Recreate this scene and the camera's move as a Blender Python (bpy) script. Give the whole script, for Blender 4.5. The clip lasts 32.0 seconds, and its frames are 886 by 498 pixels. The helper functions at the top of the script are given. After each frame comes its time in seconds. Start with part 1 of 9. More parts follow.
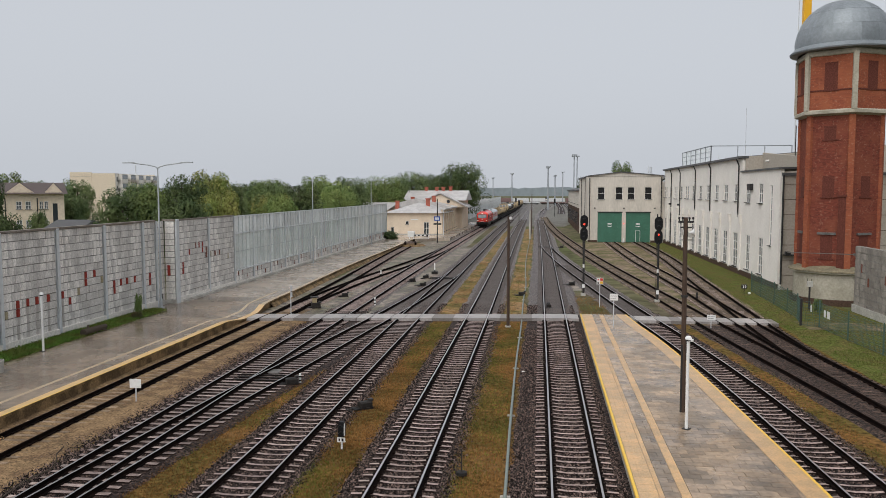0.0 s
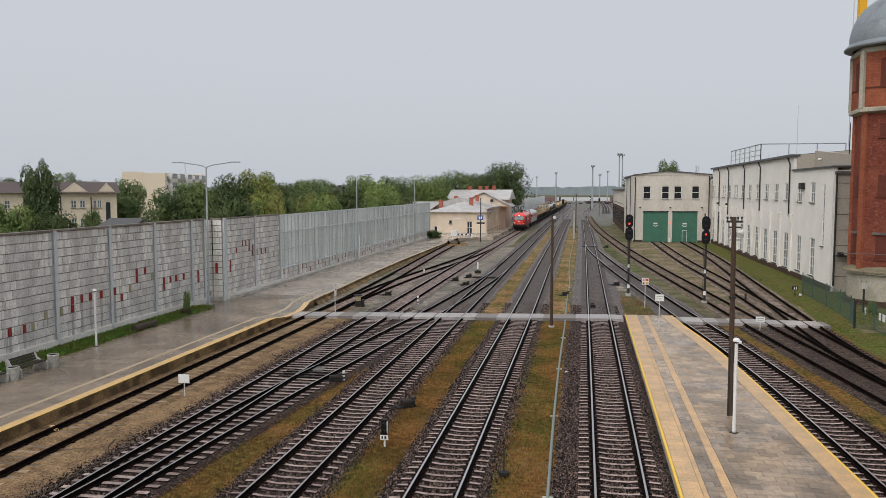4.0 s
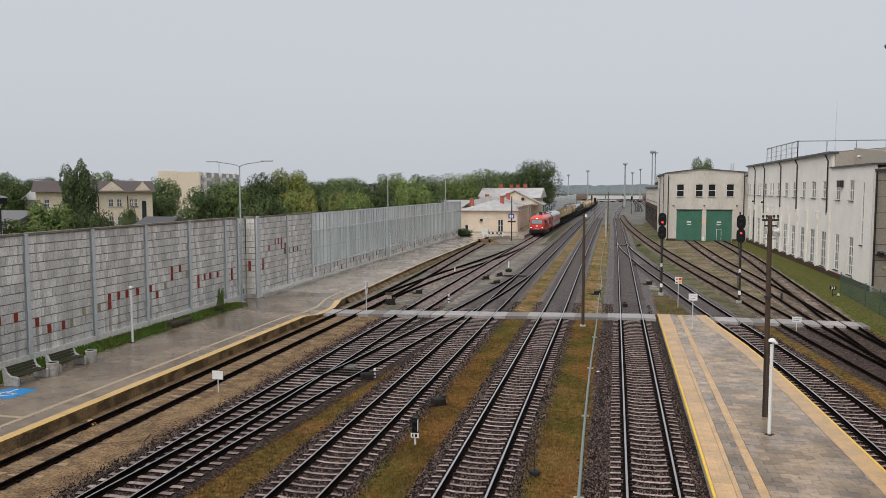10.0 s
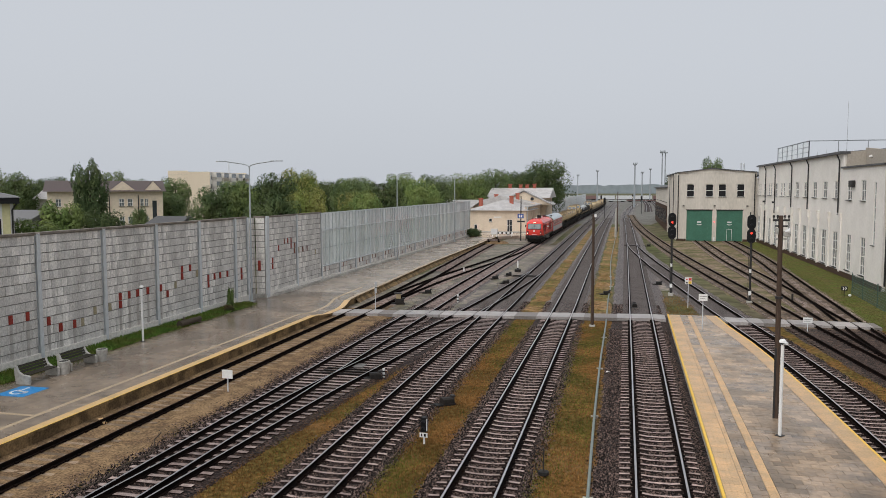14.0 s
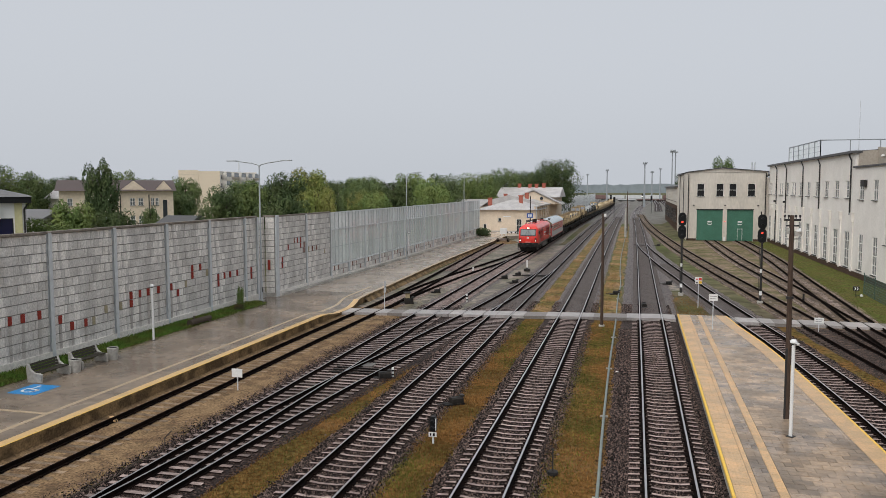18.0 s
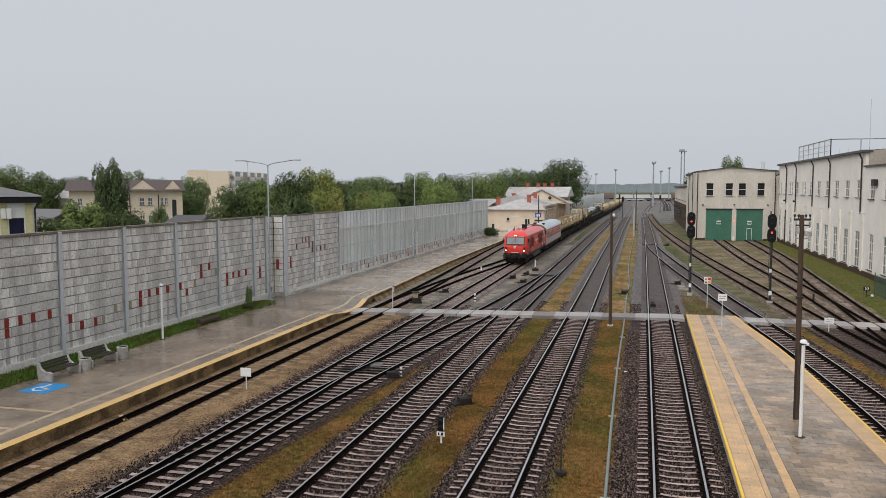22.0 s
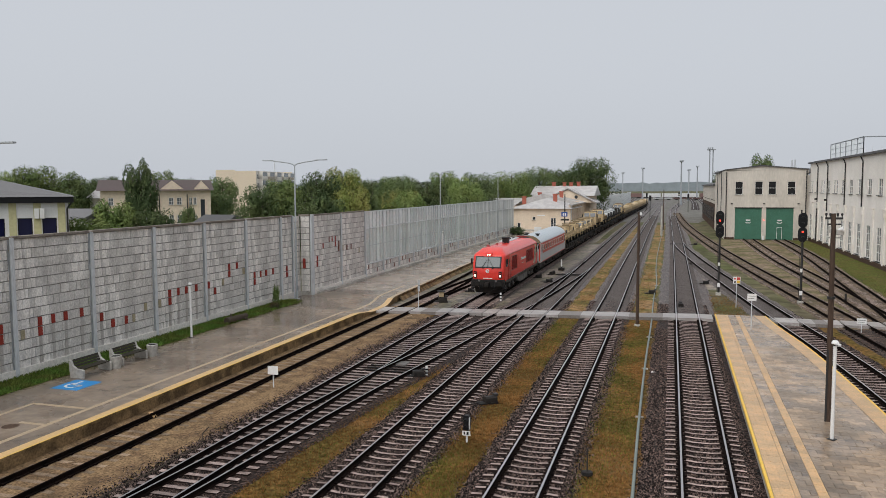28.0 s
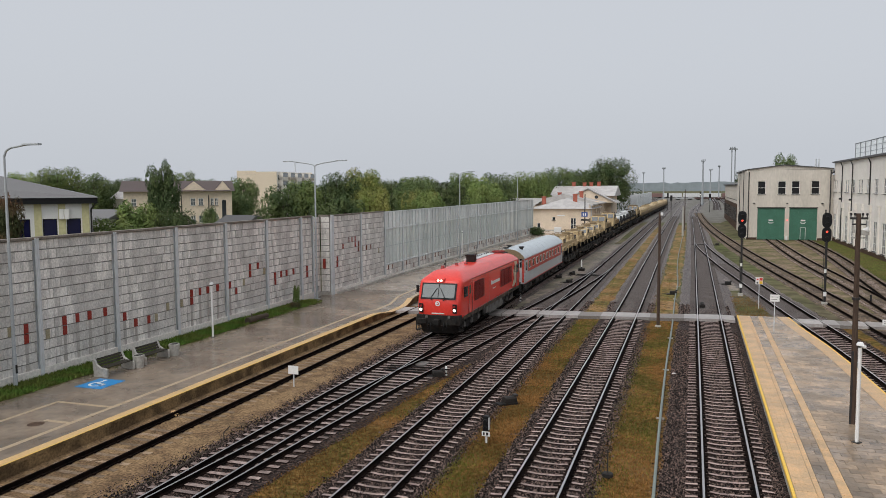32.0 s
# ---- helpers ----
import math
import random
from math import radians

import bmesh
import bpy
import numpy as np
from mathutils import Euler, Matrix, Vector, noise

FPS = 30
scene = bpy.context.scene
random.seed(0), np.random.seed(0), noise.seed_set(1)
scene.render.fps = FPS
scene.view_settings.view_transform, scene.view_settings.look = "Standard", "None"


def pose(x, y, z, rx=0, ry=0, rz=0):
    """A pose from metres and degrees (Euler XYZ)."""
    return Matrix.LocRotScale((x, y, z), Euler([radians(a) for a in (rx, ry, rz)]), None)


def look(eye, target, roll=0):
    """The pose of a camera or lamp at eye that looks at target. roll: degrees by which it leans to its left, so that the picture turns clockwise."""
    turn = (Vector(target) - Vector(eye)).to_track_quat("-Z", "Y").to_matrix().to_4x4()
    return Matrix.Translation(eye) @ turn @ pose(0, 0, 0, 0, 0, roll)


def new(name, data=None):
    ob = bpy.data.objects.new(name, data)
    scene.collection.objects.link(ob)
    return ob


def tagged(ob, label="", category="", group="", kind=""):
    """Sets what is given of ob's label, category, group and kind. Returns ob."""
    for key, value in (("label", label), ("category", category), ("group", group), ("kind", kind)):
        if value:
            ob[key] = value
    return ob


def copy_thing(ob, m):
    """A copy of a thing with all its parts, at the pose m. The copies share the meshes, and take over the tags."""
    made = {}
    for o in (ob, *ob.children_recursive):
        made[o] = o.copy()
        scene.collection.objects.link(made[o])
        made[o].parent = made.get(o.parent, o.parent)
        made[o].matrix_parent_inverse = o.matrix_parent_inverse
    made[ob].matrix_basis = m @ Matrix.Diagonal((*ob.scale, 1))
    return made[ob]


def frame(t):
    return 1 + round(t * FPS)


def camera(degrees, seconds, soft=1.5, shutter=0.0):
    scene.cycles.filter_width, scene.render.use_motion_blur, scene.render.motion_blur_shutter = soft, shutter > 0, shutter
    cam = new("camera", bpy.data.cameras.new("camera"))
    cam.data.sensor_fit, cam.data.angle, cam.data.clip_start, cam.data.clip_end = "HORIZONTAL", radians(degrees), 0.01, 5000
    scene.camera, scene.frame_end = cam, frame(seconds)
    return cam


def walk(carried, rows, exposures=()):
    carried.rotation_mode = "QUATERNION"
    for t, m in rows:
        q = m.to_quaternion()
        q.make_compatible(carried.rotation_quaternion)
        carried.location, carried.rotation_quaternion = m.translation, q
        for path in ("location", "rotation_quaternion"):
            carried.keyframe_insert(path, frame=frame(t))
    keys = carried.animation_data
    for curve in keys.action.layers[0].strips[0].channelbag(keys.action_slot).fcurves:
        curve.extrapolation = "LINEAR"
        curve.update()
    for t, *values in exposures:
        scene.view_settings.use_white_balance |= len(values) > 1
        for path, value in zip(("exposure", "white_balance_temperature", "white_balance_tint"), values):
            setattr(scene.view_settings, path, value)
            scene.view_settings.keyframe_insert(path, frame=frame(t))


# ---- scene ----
# Plan: x across the tracks, y along them, z = 0 at the rail heads. The camera stands on a footbridge and pans to the left.
EYE = Vector((0.0, 0.0, 9.54))
FOV = 59.94
TURN = [(0, 7.11, -4.31, -0.00), (1, 7.98, -4.35, 0.00), (2, 8.88, -4.36, -0.01), (3, 9.66, -4.37, 0.01), (6, 11.39, -4.39, -0.07), (7, 11.75, -4.42, -0.07), (8, 12.07, -4.46, -0.08), (9, 12.46, -4.47, -0.10), (10, 12.64, -4.49, -0.09), (11, 12.78, -4.50, -0.07), (12, 12.94, -4.48, -0.12), (13, 13.15, -4.50, -0.07), (14, 13.32, -4.50, -0.06), (17, 13.83, -4.53, -0.04), (18, 14.01, -4.54, -0.05), (19, 14.16, -4.56, -0.06), (20, 14.31, -4.57, -0.06), (21, 14.46, -4.59, -0.07), (22, 14.62, -4.57, -0.08), (23, 14.82, -4.60, -0.16), (24, 15.12, -4.64, -0.13), (25, 15.53, -4.66, -0.16), (28, 16.54, -4.62, -0.22), (29, 16.95, -4.61, -0.19), (30, 17.33, -4.61, -0.26), (31, 17.71, -4.63, -0.27), (32, 18.00, -4.59, -0.33)]
cam = camera(FOV, 32.0, 0.5)


def turned(yaw, pitch, roll):
    a, b = radians(yaw), radians(pitch)
    return look(EYE, EYE + Vector((-math.sin(a) * math.cos(b), math.cos(a) * math.cos(b), math.sin(b))), roll)


walk(cam, [(t, turned(a, b, c)) for t, a, b, c in TURN], [(0.0, 0.58), (32.0, 0.58)])

# ---- world and light ----
world = bpy.data.worlds.new("overcast_sky")
scene.world = world
world.use_nodes = True
wn, wl = world.node_tree.nodes, world.node_tree.links
sky = wn.new("ShaderNodeTexSky")
sky.sky_type, sky.sun_disc = "NISHITA", False
sky.sun_elevation, sky.sun_rotation = radians(55), radians(200)
sky.dust_density = 6.0
hsv = wn.new("ShaderNodeHueSaturation")
hsv.inputs["Saturation"].default_value = 0.25
hsv.inputs["Value"].default_value = 0.09
mixw = wn.new("ShaderNodeMix")
mixw.data_type = "RGBA"
mixw.inputs[0].default_value = 0.85
mixw.inputs[7].default_value = (0.415, 0.438, 0.476, 1)
wl.new(sky.outputs[0], hsv.inputs["Color"])
wl.new(hsv.outputs[0], mixw.inputs[6])
wl.new(mixw.outputs[2], wn["Background"].inputs[0])
wn["Background"].inputs[1].default_value = 1.0

sun_data = bpy.data.lights.new("sun", "SUN")
sun_data.energy, sun_data.angle, sun_data.color = 1.3, radians(70), (1.0, 0.985, 0.96)
sun = new("sun", sun_data)
sun.matrix_world = look((-24, -14, 60), (0, 25, 0))

# ---- materials ----
MATS = {}


def mat(name, color, rough=0.7, metal=0.0, var=0.0, scale=4.0, color2=None, bump=0.0, bump_scale=30.0, island=0.0, stain=0.0,
        stain_color=(0.03, 0.028, 0.025), spec=None, emit=0.0, detail=4.0, obj_rand=0.0, stretch=(1, 1, 1), wet=0.0):
    """A surface: base colour, a second colour in blotches, a finer grain, stains, random tint by piece, relief."""
    m = bpy.data.materials.new(name)
    m.use_nodes = True
    n, l = m.node_tree.nodes, m.node_tree.links
    b = n["Principled BSDF"]
    b.inputs["Roughness"].default_value, b.inputs["Metallic"].default_value = rough, metal
    b.inputs["Specular IOR Level"].default_value = spec if spec is not None else (0.5 if rough < 0.45 else 0.15)
    col = (*color, 1)
    mp = n.new("ShaderNodeMapping")
    mp.inputs["Scale"].default_value = stretch
    geo = n.new("ShaderNodeNewGeometry")
    l.new(geo.outputs["Position"], mp.inputs["Vector"])

    def noise_tex(sc, det=detail):
        t = n.new("ShaderNodeTexNoise")
        t.inputs["Scale"].default_value, t.inputs["Detail"].default_value = sc, det
        l.new(mp.outputs[0], t.inputs["Vector"])
        return t

    def mixed(fac, a, c, blend="MIX"):
        x = n.new("ShaderNodeMix")
        x.data_type, x.blend_type = "RGBA", blend
        for s, v in ((0, fac), (6, a), (7, c)):
            if isinstance(v, (tuple, float, int)):
                x.inputs[s].default_value = v
            else:
                l.new(v, x.inputs[s])
        return x.outputs[2]

    def ramp(src, lo, hi, a=0.0, c=1.0):
        r = n.new("ShaderNodeMapRange")
        for i, v in ((1, lo), (2, hi), (3, a), (4, c)):
            r.inputs[i].default_value = v
        l.new(src, r.inputs[0])
        return r.outputs[0]

    out = col
    if color2:
        out = mixed(ramp(noise_tex(scale).outputs[0], 0.42, 0.58), out, (*color2, 1))
    if var:
        g = ramp(noise_tex(scale * 9).outputs[0], 0.3, 0.7, 1 - var, 1 + var)
        comb = n.new("ShaderNodeCombineColor")
        for i in range(3):
            l.new(g, comb.inputs[i])
        out = mixed(1.0, out, comb.outputs[0], "MULTIPLY")
    if stain:
        out = mixed(ramp(noise_tex(scale * 0.6, 8).outputs[0], 0.56, 0.72, 0.0, stain), out, (*stain_color, 1))
    for amount, src in ((island, geo.outputs["Random Per Island"]), (obj_rand, None)):
        if amount:
            if src is None:
                src = n.new("ShaderNodeObjectInfo").outputs["Random"]
            g = ramp(src, 0, 1, 1 - amount, 1 + amount)
            comb = n.new("ShaderNodeCombineColor")
            for i in range(3):
                l.new(g, comb.inputs[i])
            out = mixed(1.0, out, comb.outputs[0], "MULTIPLY")
    if isinstance(out, tuple):
        b.inputs["Base Color"].default_value = out
    else:
        l.new(out, b.inputs["Base Color"])
    if emit:
        b.inputs["Emission Color"].default_value, b.inputs["Emission Strength"].default_value = col, emit
    if bump:
        bp = n.new("ShaderNodeBump")
        bp.inputs["Strength"].default_value, bp.inputs["Distance"].default_value = bump, 0.03
        l.new(noise_tex(bump_scale, 3).outputs[0], bp.inputs["Height"])
        l.new(bp.outputs[0], b.inputs["Normal"])
    if wet:
        l.new(ramp(noise_tex(scale * 0.8, 6).outputs[0], 0.40, 0.60, wet, rough), b.inputs["Roughness"])
    MATS[name] = m
    return m


def pebble(name, dark, light, scale=11.0, share=0.5, tint=None, rough=0.6, spec=0.2, relief=0.9, loose=False):
    """Crushed stone: every stone between a dark and a light tone. loose: real stones, one tone each; else a sheet of small stones."""
    m = bpy.data.materials.new(name)
    m.use_nodes = True
    n, l = m.node_tree.nodes, m.node_tree.links
    b = n["Principled BSDF"]
    b.inputs["Roughness"].default_value, b.inputs["Specular IOR Level"].default_value = rough, spec
    geo = n.new("ShaderNodeNewGeometry")

    def ramp(src, lo, hi, a=0.0, c=1.0):
        r = n.new("ShaderNodeMapRange")
        for i, v in ((1, lo), (2, hi), (3, a), (4, c)):
            r.inputs[i].default_value = v
        l.new(src, r.inputs[0])
        return r.outputs[0]

    def mixed(fac, a, c):
        x = n.new("ShaderNodeMix")
        x.data_type = "RGBA"
        for s, v in ((0, fac), (6, a), (7, c)):
            if isinstance(v, tuple):
                x.inputs[s].default_value = (*v, 1)
            else:
                l.new(v, x.inputs[s])
        return x.outputs[2]

    if loose:
        value = geo.outputs["Random Per Island"]
    else:
        cells = n.new("ShaderNodeTexVoronoi")
        cells.inputs["Scale"].default_value = scale
        l.new(geo.outputs["Position"], cells.inputs["Vector"])
        sep = n.new("ShaderNodeSeparateColor")
        l.new(cells.outputs["Color"], sep.inputs[0])
        value = sep.outputs[0]
        bp = n.new("ShaderNodeBump")
        bp.inputs["Strength"].default_value, bp.inputs["Distance"].default_value, bp.invert = relief, 0.05, True
        l.new(cells.outputs["Distance"], bp.inputs["Height"])
        l.new(bp.outputs[0], b.inputs["Normal"])
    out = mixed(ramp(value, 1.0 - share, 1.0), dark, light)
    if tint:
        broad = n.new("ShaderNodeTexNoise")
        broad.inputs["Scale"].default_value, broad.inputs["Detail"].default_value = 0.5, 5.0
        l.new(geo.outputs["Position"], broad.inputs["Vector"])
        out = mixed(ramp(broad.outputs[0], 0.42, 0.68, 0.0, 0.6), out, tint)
    l.new(out, b.inputs["Base Color"])
    MATS[name] = m
    return m


mat("grass_ground", (0.155, 0.083, 0.028), 0.95, var=0.75, scale=0.42, color2=(0.105, 0.075, 0.023), bump=0.8, bump_scale=9, spec=0.04, stain=0.7, stain_color=(0.19, 0.115, 0.052), detail=7)
mat("green_grass", (0.092, 0.104, 0.026), 0.95, var=0.6, scale=0.8, color2=(0.115, 0.1, 0.034), bump=0.8, bump_scale=14, spec=0.05, detail=7)
mat("grass_blade", (0.25, 0.128, 0.042), 0.9, island=0.5, color2=(0.16, 0.082, 0.028), scale=0.42, spec=0.04, detail=7)
mat("olive_blade", (0.16, 0.152, 0.034), 0.9, island=0.5, color2=(0.085, 0.095, 0.021), scale=0.42, spec=0.04, detail=7)
mat("verge_blade", (0.088, 0.125, 0.026), 0.9, island=0.4, color2=(0.115, 0.108, 0.034), scale=0.6, spec=0.04)
mat("green_blade", (0.1, 0.178, 0.034), 0.9, island=0.5, color2=(0.12, 0.148, 0.036), scale=0.7, spec=0.05)
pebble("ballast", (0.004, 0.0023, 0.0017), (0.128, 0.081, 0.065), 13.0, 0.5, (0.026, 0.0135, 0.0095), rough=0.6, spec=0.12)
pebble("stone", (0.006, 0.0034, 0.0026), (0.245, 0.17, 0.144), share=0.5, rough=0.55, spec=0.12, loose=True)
mat("sand", (0.235, 0.153, 0.082), 0.9, var=0.6, scale=1.2, color2=(0.15, 0.095, 0.053), bump=0.6, bump_scale=16, stain=0.7, stain_color=(0.055, 0.04, 0.024), spec=0.12, detail=7)
# Wet rust, near-black because shade round the rails is put into the colour
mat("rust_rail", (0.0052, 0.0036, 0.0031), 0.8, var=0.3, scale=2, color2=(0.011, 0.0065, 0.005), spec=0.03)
mat("rail_steel", (0.58, 0.555, 0.55), 0.33, 1.0, var=0.25, scale=3)
mat("rail_dull", (0.42, 0.4, 0.395), 0.35, 1.0, var=0.3, scale=3)
mat("sleeper_concrete", (0.42, 0.315, 0.28), 0.5, var=0.3, scale=2, color2=(0.28, 0.206, 0.182), obj_rand=0.25, bump=0.3, bump_scale=25)
# Sleeper flanks and ends: shade between sleepers put into a near-black colour
mat("sleeper_shade", (0.018, 0.012, 0.0105), 0.75, var=0.3, scale=3, spec=0.06)
mat("sleeper_sand", (0.27, 0.195, 0.132), 0.7, var=0.3, scale=2, color2=(0.17, 0.12, 0.078), obj_rand=0.3, bump=0.4, bump_scale=25)
mat("sleeper_old", (0.33, 0.254, 0.228), 0.45, var=0.35, scale=3, color2=(0.18, 0.133, 0.117), obj_rand=0.4, bump=0.4, bump_scale=25)
mat("sleeper_dark", (0.145, 0.098, 0.076), 0.7, var=0.5, scale=3, color2=(0.06, 0.04, 0.03), obj_rand=0.45, bump=0.4, bump_scale=25, spec=0.15)
mat("asphalt_wet", (0.275, 0.212, 0.156), 0.28, var=0.2, scale=0.3, color2=(0.17, 0.131, 0.097), bump=0.06, bump_scale=45, stain=0.5, stain_color=(0.12, 0.098, 0.08), spec=1.0, wet=0.14)
mat("plinth_pale", (0.72, 0.685, 0.63), 0.7, var=0.15, scale=0.8, stain=0.35, stain_color=(0.33, 0.3, 0.25), bump=0.2, bump_scale=18)
mat("concrete", (0.46, 0.44, 0.40), 0.65, var=0.2, scale=0.8, color2=(0.37, 0.35, 0.315), bump=0.25, bump_scale=18, stain=0.3, stain_color=(0.2, 0.18, 0.15))
mat("slab_concrete", (0.36, 0.325, 0.305), 0.35, var=0.2, scale=1, color2=(0.29, 0.262, 0.246), obj_rand=0.18, bump=0.2, bump_scale=25)
mat("edge_brown", (0.27, 0.178, 0.088), 0.8, var=0.35, scale=1.2, color2=(0.12, 0.08, 0.042), bump=0.4, bump_scale=12)
mat("yellow_paint", (0.63, 0.405, 0.18), 0.35, var=0.15, scale=2, stain=0.35, stain_color=(0.33, 0.23, 0.12))
mat("yellow_bright", (0.78, 0.48, 0.05), 0.4, var=0.1, scale=2)
mat("tan_paving", (0.60, 0.37, 0.175), 0.32, var=0.15, scale=1.5, color2=(0.49, 0.315, 0.16), obj_rand=0.1, bump=0.15, bump_scale=40)
mat("pale_line", (0.42, 0.32, 0.21), 0.4, var=0.2, scale=1.5)
mat("paving_grey", (0.33, 0.232, 0.15), 0.42, var=0.25, scale=0.55, color2=(0.215, 0.16, 0.112), obj_rand=0.28, island=0.28, bump=0.1, bump_scale=40, spec=0.5, wet=0.17)
mat("wall_slot", (0.46, 0.43, 0.395), 0.85, var=0.2, scale=3)
mat("wall_block", (0.69, 0.66, 0.62), 0.85, var=0.2, scale=1.3, color2=(0.60, 0.57, 0.535), island=0.21, bump=0.6, bump_scale=12, stain=0.2, stain_color=(0.42, 0.40, 0.37), stretch=(1, 1, 0.7))
mat("wall_block_dark", (0.30, 0.27, 0.235), 0.85, var=0.2, scale=1.1, color2=(0.24, 0.215, 0.19), island=0.2, bump=0.5, bump_scale=14)
mat("coping_dark", (0.17, 0.145, 0.12), 0.7, var=0.25, scale=1.2, color2=(0.24, 0.21, 0.18))
mat("wall_panel_back", (0.27, 0.255, 0.235), 0.9, var=0.2, scale=1.5)
mat("wall_red", (0.30, 0.05, 0.036), 0.8, var=0.25, scale=3)
mat("pipe_green", (0.20, 0.23, 0.21), 0.5, var=0.15, scale=2)
mat("depot_wall", (0.64, 0.585, 0.51), 0.85, var=0.08, scale=0.4, color2=(0.58, 0.53, 0.46), stain=0.45, stain_color=(0.36, 0.315, 0.26), bump=0.1, bump_scale=20, stretch=(1, 1, 0.35))
mat("wall_dull", (0.20, 0.085, 0.06), 0.85, var=0.3, scale=3)
mat("wall_ochre", (0.38, 0.33, 0.22), 0.85, var=0.25, scale=3)
mat("galvanised", (0.60, 0.62, 0.63), 0.45, 0.15, var=0.12, scale=1.5, stretch=(1, 1, 0.2))
def clear_sheet(name, tone, share, rough):
    """Milky clear plastic: part of the light passes straight through."""
    m = mat(name, tone, rough, var=0.1, scale=0.5, obj_rand=0.14)
    n, l = m.node_tree.nodes, m.node_tree.links
    mix, tr = n.new("ShaderNodeMixShader"), n.new("ShaderNodeBsdfTransparent")
    tr.inputs[0].default_value = (0.86, 0.92, 0.9, 1)
    mix.inputs[0].default_value = share
    l.new(n["Principled BSDF"].outputs[0], mix.inputs[1])
    l.new(tr.outputs[0], mix.inputs[2])
    l.new(mix.outputs[0], n["Material Output"].inputs[0])


mat("acrylic", (0.84, 0.87, 0.86), 0.14, var=0.08, scale=0.5, obj_rand=0.10)
clear_sheet("acrylic_low", (0.85, 0.87, 0.86), 0.32, 0.12)
clear_sheet("acrylic_up", (0.86, 0.88, 0.875), 0.15, 0.14)
# Mast grey, lightened a little so that distance haze sits in the colour
mat("mast_grey", (0.33, 0.35, 0.365), 0.6, var=0.1, scale=1.0)
mat("lamp_grey", (0.40, 0.42, 0.43), 0.5, 0.1, var=0.1, scale=1.5)
mat("white_wall", (0.84, 0.79, 0.725), 0.85, var=0.05, scale=0.5, color2=(0.80, 0.75, 0.685), stain=0.12, stain_color=(0.62, 0.56, 0.48), bump=0.1, bump_scale=20)
mat("cream_wall", (0.74, 0.615, 0.48), 0.85, var=0.07, scale=0.6, color2=(0.68, 0.56, 0.43))
mat("yellow_house", (0.72, 0.61, 0.47), 0.85, var=0.08, scale=0.3)
mat("taupe_wall", (0.42, 0.37, 0.31), 0.8, var=0.1, scale=0.6)
mat("plinth_brown", (0.08, 0.05, 0.035), 0.8, var=0.3, scale=1)
mat("roof_dark", (0.09, 0.088, 0.088), 0.5, var=0.2, scale=1)
mat("roof_brown", (0.098, 0.075, 0.07), 0.6, var=0.2, scale=1)
mat("roof_grey", (0.5, 0.475, 0.455), 0.4, var=0.15, scale=0.8, color2=(0.42, 0.395, 0.38))
mat("zinc", (0.25, 0.272, 0.288), 0.45, 0.3, var=0.1, scale=0.5, color2=(0.21, 0.23, 0.243), obj_rand=0.12)
def brick(name, tones, mortar, scale=1.0):
    """Weathered brickwork: flat cells of brick size in mixed tones, with pale worn spots."""
    m = bpy.data.materials.new(name)
    m.use_nodes = True
    n, l = m.node_tree.nodes, m.node_tree.links
    b = n["Principled BSDF"]
    b.inputs["Roughness"].default_value, b.inputs["Specular IOR Level"].default_value = 0.9, 0.1
    geo, mp = n.new("ShaderNodeNewGeometry"), n.new("ShaderNodeMapping")
    mp.inputs["Scale"].default_value = (1, 1, 3.2)
    l.new(geo.outputs["Position"], mp.inputs["Vector"])
    t = n.new("ShaderNodeTexVoronoi")
    t.inputs["Scale"].default_value = 4.0 * scale
    l.new(mp.outputs[0], t.inputs["Vector"])
    one = n.new("ShaderNodeSeparateColor")
    l.new(t.outputs["Color"], one.inputs[0])
    first = n.new("ShaderNodeMix")
    first.data_type = "RGBA"
    first.inputs[6].default_value, first.inputs[7].default_value = (*tones[0], 1), (*tones[1], 1)
    l.new(one.outputs[0], first.inputs[0])
    out = first.outputs[2]
    for sc, lo, hi, amount, tone in ((0.6, 0.45, 0.65, 0.6, tones[2]), (5.0, 0.57, 0.72, 0.7, mortar), (1.7, 0.6, 0.75, 0.45, (0.07, 0.03, 0.022))):
        z = n.new("ShaderNodeTexNoise")
        z.inputs["Scale"].default_value, z.inputs["Detail"].default_value = sc, 6.0
        l.new(geo.outputs["Position"], z.inputs["Vector"])
        r = n.new("ShaderNodeMapRange")
        for i, v in ((1, lo), (2, hi), (3, 0.0), (4, amount)):
            r.inputs[i].default_value = v
        l.new(z.outputs[0], r.inputs[0])
        x = n.new("ShaderNodeMix")
        x.data_type = "RGBA"
        x.inputs[7].default_value = (*tone, 1)
        l.new(r.outputs[0], x.inputs[0])
        l.new(out, x.inputs[6])
        out = x.outputs[2]
    l.new(out, b.inputs["Base Color"])
    bp = n.new("ShaderNodeBump")
    bp.inputs["Strength"].default_value, bp.inputs["Distance"].default_value, bp.invert = 0.5, 0.02, True
    l.new(t.outputs["Distance"], bp.inputs["Height"])
    l.new(bp.outputs[0], b.inputs["Normal"])
    MATS[name] = m


